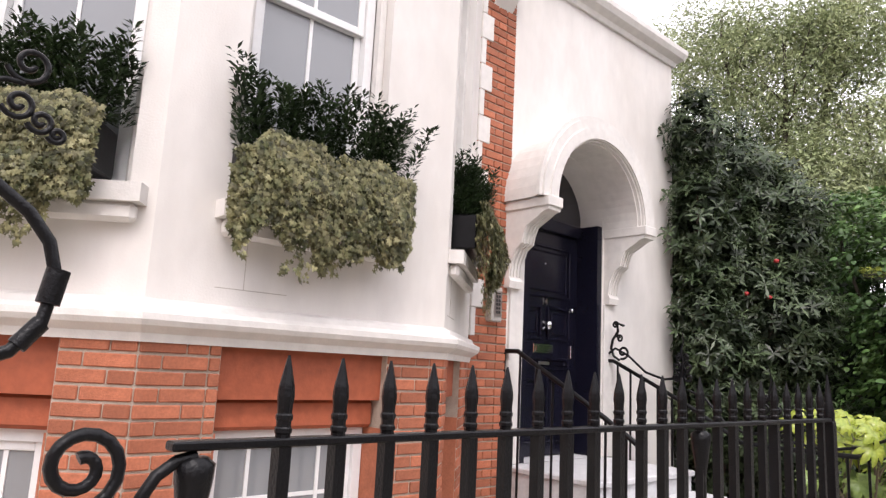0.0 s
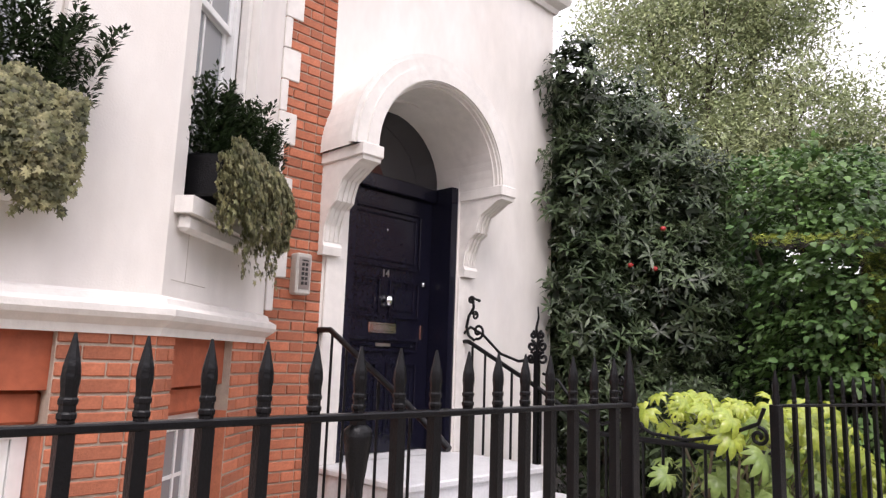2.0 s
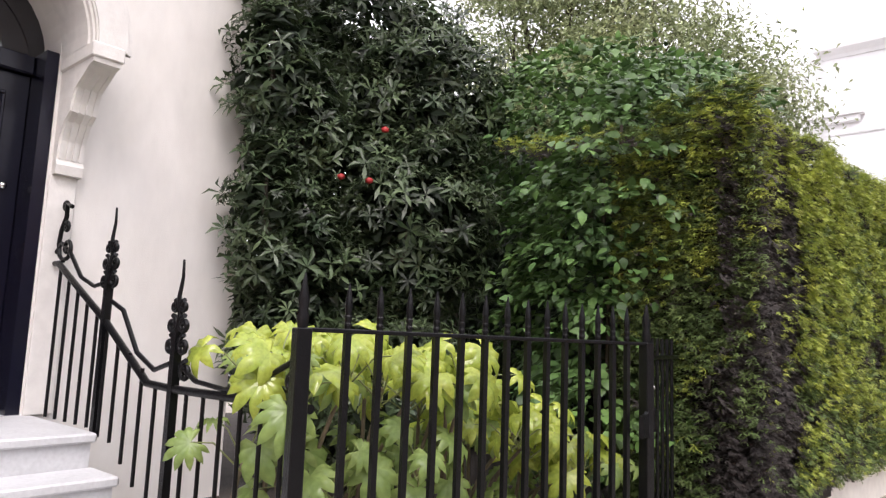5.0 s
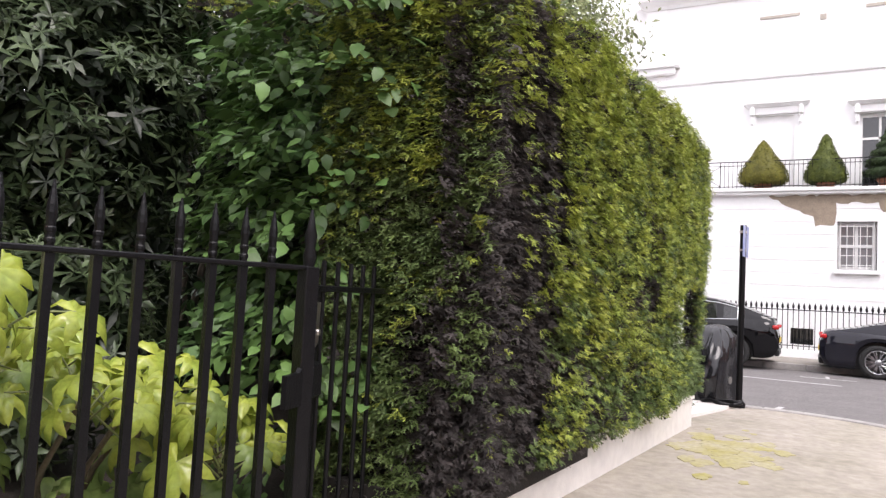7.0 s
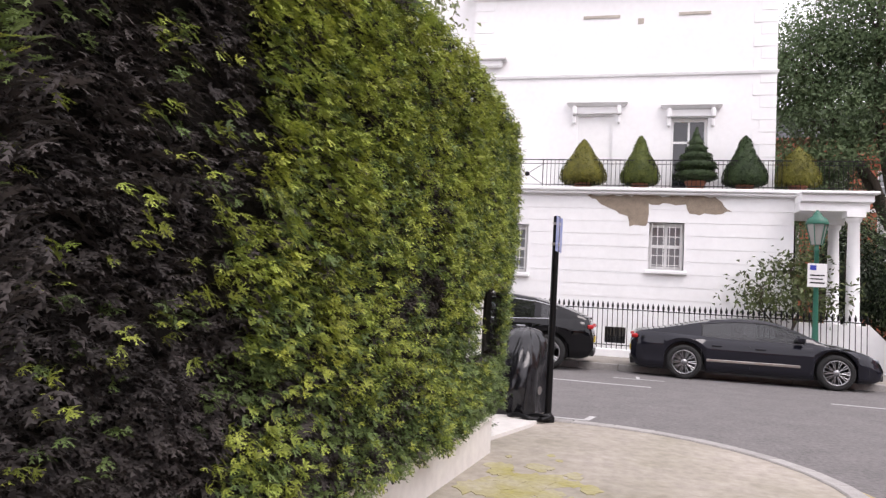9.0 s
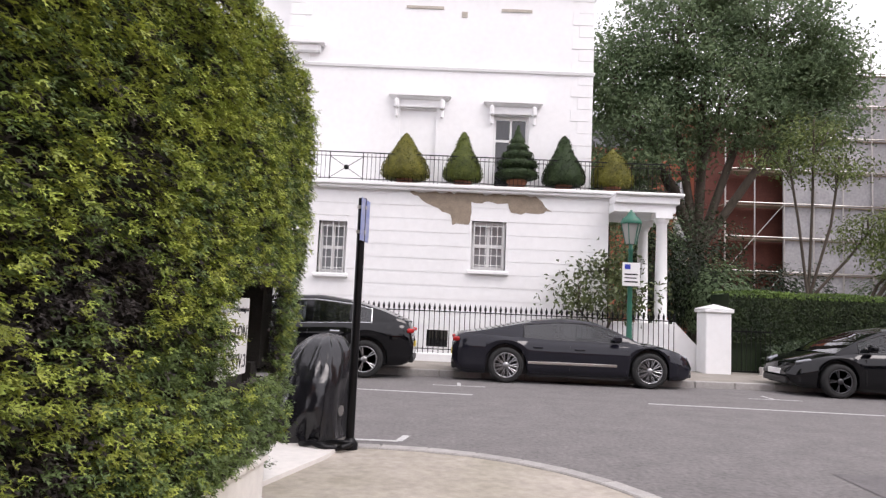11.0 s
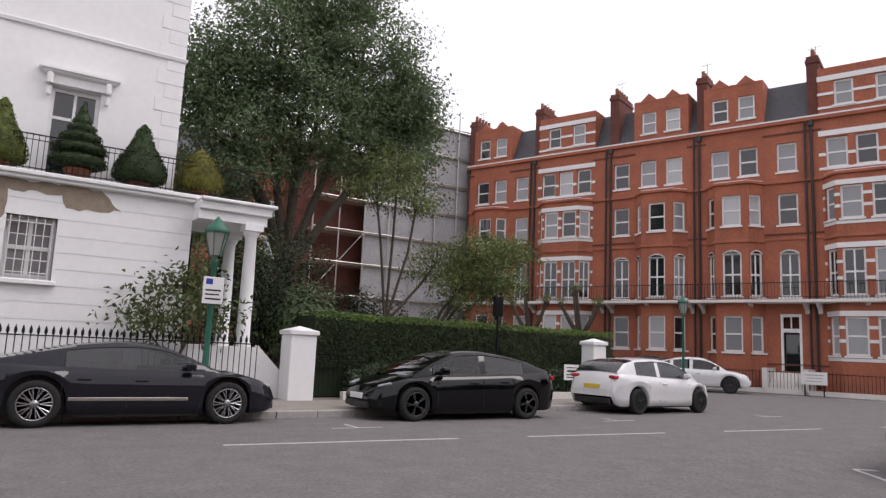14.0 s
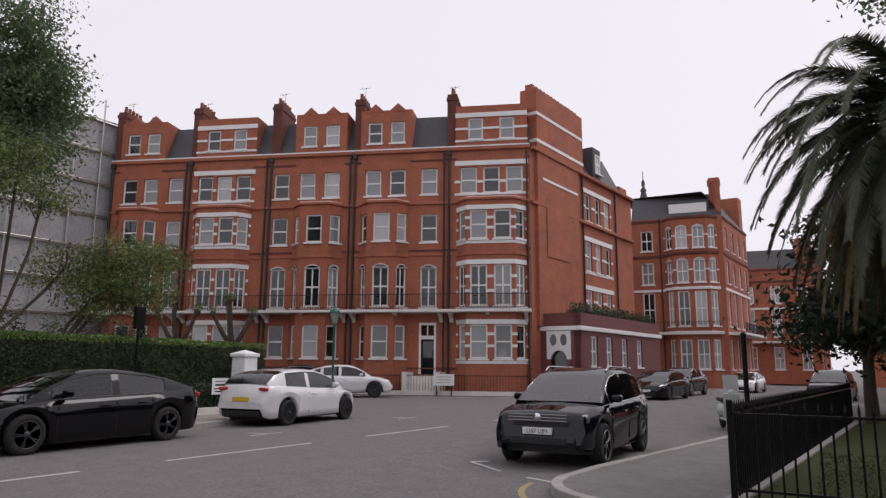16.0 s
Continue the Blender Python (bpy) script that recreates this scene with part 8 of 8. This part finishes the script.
    # wheels
    for x in (xf, xr):
        for sy in (-1, 1):
            wh = part("wheel", Shape().lathe([(R * 0.62, -0.10), (R * 0.9, -0.11), (R, -0.08), (R, 0.08), (R * 0.9, 0.11), (R * 0.70, 0.105), (R * 0.66, 0.06)], n=28, axis="y"), TYRE, t)
            wh.matrix_basis = pose(x, sy * (W / 2 - 0.115), R, 0, 0, 0 if sy > 0 else 180)
            rs = Shape().lathe([(R * 0.70, 0.10), (R * 0.72, 0.108), (R * 0.66, 0.09), (R * 0.65, 0.02), (0.0, 0.02)], n=28, axis="y")
            part("barrel", rs, DARKRIM if rim_mat is ALLOY else TRIM, wh)
            sp = Shape().lathe([(0.0, 0.105), (0.06, 0.105), (0.07, 0.08), (0.0, 0.06)], n=14, axis="y")
            for q in range(spokes):
                a = 2 * math.pi * q / spokes
                for da in (-0.12, 0.12):
                    u = Vector((math.cos(a), 0, math.sin(a)))
                    u2 = Vector((math.cos(a + da), 0, math.sin(a + da)))
                    p0, p1 = u * 0.05 + Vector((0, 0.085, 0)), u2 * R * 0.69 + Vector((0, 0.095, 0))
                    sp.rod(p0, p1, 0.018, 0.014, 5)
            sp.lathe([(R * 0.66, 0.085), (R * 0.71, 0.108), (R * 0.68, 0.11), (R * 0.65, 0.10)], n=28, axis="y")
            part("rim", sp, rim_mat, wh)
    # lamps, plates, mirrors, door lines, handles
    wf, wb_ = np.interp(L / 2 - 0.25, *wid), np.interp(-L / 2 + 0.12, *wid)
    zl, zr_ = spec["head_z"], spec["tail_z"]
    for sy in (-1, 1):
        part("headlight", Shape().box(-0.15, 0.15, -0.05, 0.05, -0.035, 0.035, 0.025), HEADLIGHT, t, m=pose(L / 2 - 0.27, sy * (wf - 0.11), zl - 0.01, 0, 14, sy * -24))
        part("tail_light", Shape().box(-0.07, 0.07, -0.17, 0.17, -0.045, 0.045, 0.025), REDLIGHT, t, m=pose(-L / 2 + 0.115, sy * (wb_ - 0.17), zr_ - 0.02, 0, 0, sy * 18))
        mx = spec["mirror"]
        part("mirror", Shape().box(-0.09, 0.07, -0.09, 0.09, -0.06, 0.07, 0.035), body_mat, t, m=pose(mx, sy * (np.interp(mx, *wid) * 0.93 + 0.10), np.interp(mx, *top) + 0.06))
        lines_ = Shape()
        for x in spec["doors"]:
            w = np.interp(x, *wid)
            lines_.box(x - 0.005, x + 0.005, sy * w * 0.965 - 0.004, sy * w * 0.985 + 0.006, floor + 0.12, np.interp(x, *top) - 0.15)
        part("door_seam", lines_, TRIM, t)
        for x in spec["handles"]:
            w = np.interp(x, *wid)
            part("door_handle", Shape().box(x - 0.1, x + 0.1, sy * w - 0.02, sy * w + 0.02, np.interp(x, *top) - 0.21, np.interp(x, *top) - 0.175, 0.012), spec.get("handle_mat", body_mat), t)
        if spec.get("sill"):
            w = np.interp(0, *wid)
            part("sill_trim", Shape().box(-0.95, 0.85, sy * w - 0.012, sy * w + 0.014, 0.40, 0.455, 0.008), STEEL, t, "bright sill strip")
    part("number_plate", Shape().box(L / 2 - 0.02, L / 2 + 0.015, -0.26, 0.26, spec["plate_z"], spec["plate_z"] + 0.11, 0.004), PLATE_W, t)
    part("number_plate", Shape().box(-L / 2 - 0.015, -L / 2 + 0.02, -0.26, 0.26, spec["rplate_z"], spec["rplate_z"] + 0.11, 0.004), PLATE_Y, t)
    part("grille", Shape().box(L / 2 - 0.06, L / 2 + 0.008, -0.5, 0.5, spec["plate_z"] - 0.16, spec["plate_z"] - 0.04, 0.01), TRIM, t)
    part("rear_bumper", Shape().box(-L / 2 - 0.005, -L / 2 + 0.1, -0.6, 0.6, floor + 0.06, floor + 0.2, 0.02), TRIM, t)
    return t


COUPE = dict(L=4.96, W=1.96, R=0.355, front=1.51, rear=-1.39, floor=0.17, top=[(-2.48, 0.70), (-2.42, 0.93), (-2.2, 0.985), (-1.6, 0.97), (-0.6, 0.925), (0.6, 0.91), (1.2, 0.90), (1.75, 0.85), (2.2, 0.72), (2.44, 0.56), (2.48, 0.45)], width=[(-2.48, 0.72), (-2.3, 0.9), (-1.4, 0.98), (0, 0.95), (1.4, 0.97), (2.1, 0.9), (2.4, 0.72), (2.48, 0.55)], roof=[(-2.25, 0.97), (-1.8, 1.05), (-1.3, 1.165), (-0.8, 1.265), (-0.3, 1.32), (0.1, 1.325), (0.45, 1.28), (0.85, 1.13), (1.25, 0.94), (1.4, 0.87)], screen=0.45, backlight=-0.95, side=(-1.05, 0.95), pillars=(-0.1,), head_z=0.66, tail_z=0.86, mirror=0.85, doors=(-1.05, -0.1, 1.05), handles=(-0.75, 0.1), plate_z=0.38, rplate_z=0.5, sill=True)
SALOON = dict(L=4.69, W=1.86, R=0.335, front=1.47, rear=-1.405, floor=0.17, top=[(-2.34, 0.75), (-2.28, 1.02), (-2.05, 1.06), (-1.4, 1.01), (0, 0.96), (1.0, 0.93), (1.6, 0.85), (2.1, 0.70), (2.3, 0.58), (2.34, 0.46)], width=[(-2.34, 0.7), (-2.1, 0.86), (-1.2, 0.93), (1.2, 0.92), (2.0, 0.84), (2.25, 0.68), (2.34, 0.52)], roof=[(-2.1, 1.05), (-1.5, 1.24), (-0.9, 1.37), (-0.3, 1.43), (0.2, 1.42), (0.6, 1.33), (1.1, 1.12), (1.5, 0.88)], screen=0.4, backlight=-0.75, side=(-1.35, 1.05), pillars=(-0.2, -1.05), head_z=0.70, tail_z=0.92, mirror=0.85, doors=(-1.0, -0.2, 0.95), handles=(-0.75, 0.05), plate_z=0.40, rplate_z=0.55)
HATCH = dict(L=4.31, W=1.78, R=0.325, front=1.36, rear=-1.29, floor=0.19, top=[(-2.15, 0.6), (-2.12, 0.95), (-1.95, 1.05), (-1.2, 1.02), (0, 0.96), (1.0, 0.93), (1.6, 0.83), (2.0, 0.72), (2.13, 0.55), (2.15, 0.45)], width=[(-2.15, 0.74), (-1.9, 0.85), (-1.0, 0.89), (1.0, 0.88), (1.8, 0.8), (2.05, 0.66), (2.15, 0.5)], roof=[(-2.0, 1.06), (-1.75, 1.28), (-1.3, 1.38), (-0.6, 1.43), (0.0, 1.42), (0.4, 1.33), (0.9, 1.14), (1.3, 0.90)], screen=0.25, backlight=-1.35, side=(-1.3, 0.9), pillars=(-0.45,), head_z=0.72, tail_z=0.95, mirror=0.7, doors=(-0.45, 0.85), handles=(-0.25,), plate_z=0.38, rplate_z=0.62)
SUV = dict(L=4.73, W=1.9, R=0.37, front=1.46, rear=-1.41, floor=0.26, top=[(-2.36, 0.7), (-2.34, 1.05), (-2.15, 1.14), (-1.4, 1.12), (0, 1.06), (1.0, 1.05), (1.7, 0.98), (2.15, 0.86), (2.32, 0.7), (2.36, 0.5)], width=[(-2.36, 0.78), (-2.1, 0.9), (-1.2, 0.95), (1.2, 0.94), (2.0, 0.86), (2.25, 0.72), (2.36, 0.6)], roof=[(-2.25, 1.14), (-1.7, 1.36), (-1.1, 1.52), (-0.4, 1.60), (0.2, 1.58), (0.6, 1.47), (1.0, 1.24), (1.3, 1.04)], screen=0.4, backlight=-1.05, side=(-1.55, 0.95), pillars=(-0.25, -1.1), head_z=0.80, tail_z=0.98, mirror=0.8, doors=(-1.05, -0.25, 0.95), handles=(-0.8, 0.05), plate_z=0.5, rplate_z=0.62, handle_mat=None)
SUV["handle_mat"] = CHROME
SUV["trim_mat"] = CHROME
TALL = dict(L=4.49, W=1.86, R=0.36, front=1.36, rear=-1.32, floor=0.24, top=[(-2.24, 0.7), (-2.22, 1.1), (-2.1, 1.14), (-1.2, 1.10), (0, 1.06), (0.9, 1.05), (1.6, 1.0), (2.05, 0.9), (2.2, 0.78), (2.24, 0.45)], width=[(-2.24, 0.78), (-2.0, 0.88), (-1.0, 0.92), (1.2, 0.92), (1.9, 0.87), (2.15, 0.8), (2.24, 0.74)], roof=[(-2.15, 1.15), (-2.0, 1.40), (-1.6, 1.58), (-0.8, 1.65), (0.0, 1.64), (0.4, 1.55), (0.8, 1.32), (1.2, 1.06)], screen=0.25, backlight=-1.75, side=(-1.75, 0.85), pillars=(-0.25, -1.15), head_z=0.80, tail_z=0.98, mirror=0.75, doors=(-1.1, -0.25, 0.85), handles=(-0.85, 0.05), plate_z=0.56, rplate_z=0.75)
TALL["trim_mat"] = CHROME

BLACKPAINT, GREYPAINT, WHITECAR = paint("black_car_paint", (0.003, 0.003, 0.004), 0.045), paint("dark_grey_car_paint", (0.011, 0.011, 0.017), 0.06), paint("white_car_paint", (0.75, 0.75, 0.76), 0.22)
make_car("sports_saloon", "low dark grey sports saloon parked at the kerb", pose(1.94 + 1.39, 20.2 - 0.02 + 0.08, 0.0), COUPE, GREYPAINT, ALLOY, 10)
make_car("electric_saloon", "black electric saloon parked before the hedge", pose(9.99, 19.98, 0.0, 0, 0, 180), SALOON, BLACKPAINT, DARKRIM, 5)
make_car("hatchback", "white three-door hatchback with black wheels", pose(15.47 + 1.29, 20.42, 0.0, 0, 0, 3), HATCH, WHITECAR, TYRE, 7)
make_car("coupe_suv", "black coupe-shaped sport utility car at the kerb", pose(-2.30, 19.95, 0.0, 0, 0, 180), SUV, BLACKPAINT, ALLOY, 5)
tg = make_car("family_suv", "dark blue-grey sport utility car at the corner kerb", pose(TGX, TGY, FALL, 0, 0, 180), TALL, paint("blue_black_car_paint", (0.004, 0.005, 0.009), 0.05), ALLOY, 5)
tgm = Shape()
for z in (0.78, 0.83, 0.88):
    tgm.box(2.235, 2.255, -0.52, 0.52, z, z + 0.015)
part("grille_bar", tgm, CHROME, tg)
part("badge", Shape().lathe([(0.0, 2.25), (0.07, 2.25), (0.07, 2.262), (0.0, 2.262)], (0, 0, 0.84), 14, axis="x"), CHROME, tg)
part("roof_rail", Shape().tube([(-1.7, -0.6, 1.57), (-1.5, -0.61, 1.665), (0, -0.61, 1.675), (0.2, -0.6, 1.60)], 0.018, 6), CHROME, tg)
part("roof_rail", Shape().tube([(-1.7, 0.6, 1.57), (-1.5, 0.61, 1.665), (0, 0.61, 1.675), (0.2, 0.6, 1.60)], 0.018, 6), CHROME, tg)
tx = bpy.data.curves.new("plate_text", "FONT")
tx.body, tx.size, tx.extrude, tx.align_x = "LJ67 UJM", 0.1, 0.001, "CENTER"
o = new("plate_text", tx)
o.data.materials.append(TRIM)
o.parent, o.matrix_basis = tg, pose(2.262, 0, 0.58, 90, 0, 90)
make_car("white_suv", "white car parked before the mansion block", pose(30.31, 28.8, 0, 0, 0, -55), SUV, WHITECAR, DARKRIM, 5)
nb_ = thing("notice_board", "white notice board on black legs by the mansion", "sign", pose(34.17, 25.22, 0.0, 0, 0, -65))
part("board", Shape().box(-0.55, 0.55, -0.02, 0.02, 0.55, 1.15, 0.006), WHITEPAINT, nb_)
part("lettering", Shape().box(-0.4, 0.4, -0.026, -0.02, 0.98, 1.03).box(-0.35, 0.35, -0.026, -0.02, 0.84, 0.88).box(-0.4, 0.3, -0.026, -0.02, 0.70, 0.74), STONE, nb_)
for x in (-0.4, 0.4):
    part("leg", Shape().box(x - 0.03, x + 0.03, -0.018, 0.04, 0, 0.56), IRON, nb_)
make_car("black_saloon", "black saloon parked before the mansion block", pose(36.2, 30.5, 0, 0, 0, -70), COUPE, BLACKPAINT, ALLOY, 5)
make_car("black_estate", "dark car parked beyond the hedge end", pose(31.5, 33.0, 0, 0, 0, 110), SUV, BLACKPAINT, DARKRIM, 5)
make_car("black_hatchback", "black car parked along the far street", pose(38.5, 14.9, 0, 0, 0, 174), SALOON, BLACKPAINT, DARKRIM, 5)
make_car("grey_suv", "dark grey car parked along the far street", pose(44.5, 14.9, 0, 0, 0, 174), SUV, GREYPAINT, ALLOY, 5)
make_car("white_saloon", "white car parked far down the street", pose(57, 12.6, road_z(57, 12.6), 0, 0, 174), SALOON, WHITECAR, ALLOY, 5)
make_car("silver_car", "pale car parked far down the street", pose(50, 7.0, FALL, 0, 0, 172), SALOON, paint("silver_paint", (0.4, 0.4, 0.42)), ALLOY, 5)
make_car("dark_van", "dark car parked beside the corner garden", pose(42, 7.2, FALL, 0, 0, 172), TALL, BLACKPAINT, ALLOY, 5)

sct = thing("scooter", "pale mint motor scooter parked by the kerb", "scooter", pose(22.4, 9.75, FALL, 0, 0, 200))
MINT = paint("mint_paint", (0.55, 0.62, 0.58))
for x in (-0.62, 0.62):
    w = part("wheel", Shape().lathe([(0.12, -0.05), (0.2, -0.05), (0.23, 0), (0.2, 0.05), (0.12, 0.05)], (x, 0, 0.23), 18, axis="y"), TYRE, sct)
    part("rim", Shape().lathe([(0, -0.03), (0.13, -0.03), (0.13, 0.03), (0, 0.03)], (x, 0, 0.23), 14, axis="y"), ALLOY, w)
part("body", Shape().lathe([(0.04, -0.85), (0.16, -0.7), (0.22, -0.4), (0.16, -0.05), (0.05, 0.0)], (0, 0, 0.55), 14, axis="x"), MINT, sct)
part("leg_shield", Shape().slab_xz([(0.35, 0.3), (0.42, 0.3), (0.62, 1.0), (0.54, 1.02)], -0.2, 0.2), MINT, sct)
part("footboard", Shape().box(-0.2, 0.45, -0.18, 0.18, 0.28, 0.34, 0.02), MINT, sct)
part("seat", Shape().box(-0.75, 0.0, -0.14, 0.14, 0.76, 0.86, 0.04), TRIM, sct)
part("handlebar", Shape().tube([(0.5, -0.34, 1.08), (0.56, 0, 1.05), (0.5, 0.34, 1.08)], 0.02, 6).lathe([(0, 0.6), (0.09, 0.6), (0.1, 0.52), (0, 0.46)], (0, 0, 1.02), 12, axis="x"), MINT, sct)
part("windscreen", Shape().slab_xz([(0.56, 1.1), (0.57, 1.1), (0.50, 1.5), (0.49, 1.5)], -0.2, 0.2), glass_dark("clear_screen", (0.4, 0.42, 0.42), 0.05), sct)

# ---- road markings and kerbs ----
def flat(name, pts, mat, label, category="road marking"):
    s = Shape()
    n = len(pts)
    s.add([(x, y, road_z(x, y) + 0.005) for x, y in pts], [tuple(range(n))])
    return setting(name, s, mat, label, category)


def dash(x0, y0, x1, y1, w=0.1, name="road_dash", mat=None):
    d = Vector((x1 - x0, y1 - y0)).normalized() * (w / 2)
    flat(name, [(x0 + d.y, y0 - d.x), (x1 + d.y, y1 - d.x), (x1 - d.y, y1 + d.x), (x0 - d.y, y0 + d.x)], mat or ROADWHITE, "worn white painted line on the asphalt")


for x0, x1 in ((4.11, 7.88), (9.3, 12.6), (14.3, 17.6), (20, 23.5), (26, 29.5), (-2.5, 1.2), (-9, -5.2)):
    dash(x0, 16.87 - 0.058 * (x0 - 4.1) - 0.008 * max(0, x0 - 8) ** 1.3, x1, 16.87 - 0.058 * (x1 - 4.1) - 0.008 * max(0, x1 - 8) ** 1.3)
for x in (-5.6, 0.5, 6.4, 13.0, 19.0):
    dash(x, 18.35, x + 1.0, 18.35, 0.07)
    dash(x + 0.5, 18.35, x + 0.5, 18.9, 0.07)
for k in range(9):
    p = mpoint(-2.0 + k * 2.0, 3.6 + 0.2 * (k % 2))
    dash(p[0], p[1], p[0] - 0.3, p[1] + 1.0, 0.16)
for a, b in (((0.25, 12.65), (-0.3, 12.65)), ((0.25, 12.65), (0.32, 13.0)), ((12.45, 12.68), (12.0, 11.92)), ((11.63, 11.32), (11.38, 10.75)), ((12.45, 12.68), (12.8, 12.5))):
    dash(a[0], a[1], b[0], b[1], 0.08)
yl = arc(KX - 2.3, KY - 2.3, 2.62, 2, 92, 18)
yi = arc(KX - 2.3, KY - 2.3, 2.54, 2, 92, 18)
flat("yellow_line", yl + yi[::-1], ROADYELLOW, "worn yellow line round the kerb")
yl = arc(11.2, 8.95, 2.15, 200, 90, 18)
yi = arc(11.2, 8.95, 2.06, 200, 90, 18)
flat("yellow_line_2", yl + yi[::-1], ROADYELLOW, "worn yellow line round the far corner")


def kerb_run(name, pts, inward, label, base=0.0):
    t = tagged(thing(name, "", ""), label, "kerb", kind="structure")
    for (x0, y0), (x1, y1) in zip(pts, pts[1:]):
        ln = math.hypot(x1 - x0, y1 - y0)
        n = max(1, round(ln / 0.9))
        m = face_frame((x0, y0), (x1, y1))
        for k in range(n):
            a, b = ln * k / n + 0.005, ln * (k + 1) / n - 0.005
            s = Shape().box(a, b, *((0.0, 0.16) if inward > 0 else (-0.16, 0.0)), base - 0.02, base + 0.137, 0.012)
            part("kerbstone", s, KERB, t, m=m)


kerb_run("kerb_near", [(KX + 0.01, -6)] + [(KX + 0.01, KY - 2.3 - 1.6)] + arc(KX - 2.3, KY - 2.3, 2.31, 0, 90, 8) + [(-6, KY + 0.01)], 1, "granite kerbstones round the near corner")
kerb_run("kerb_far", [(x, y - 0.01) for x, y in far_edge[1:6]][::-1] + [(-12, 20.15)], 1, "granite kerbstones along the far pavement")
kerb_run("kerb_right", [(9.49, 4)] + arc(11.2, 8.95, 1.71, 180, 90, 8) + [(12.5, 10.54), (20, 9.21), (30, 7.91)], -1, "pale kerbstones round the garden corner", FALL)
flat("tarmac_patch", [(4.4, 11.1), (5.3, 11.15), (5.4, 11.95), (4.45, 12.0)], material("dark_asphalt_patch", (0.15, 0.14, 0.14), 0.9, vary=0.3, scale=5, bump=0.5), "darker asphalt repair patch", "road patch")

# ---- bricks of the near house, last ----
for k, (p, q) in enumerate(facets):
    m = face_frame(p, q)
    ln = math.hypot(q[0] - p[0], q[1] - p[1])
    b0, b1 = (0.40, ln - 0.45) if k == 1 else ((0.25, ln - 0.35) if k == 0 else (0.18, ln - 0.5))
    brickwork(hs, m, 0.0, b0, 0.0, 1.70, (30, 45, 20)[k])
    brickwork(hs, m, b1, ln, 0.0, 1.70, (45, 50, 60)[k])
brickwork(hs, face_frame((WX, 0.15), (WX, 0.62)), 0.0, 0.47, 0.0, 6.3, 150)
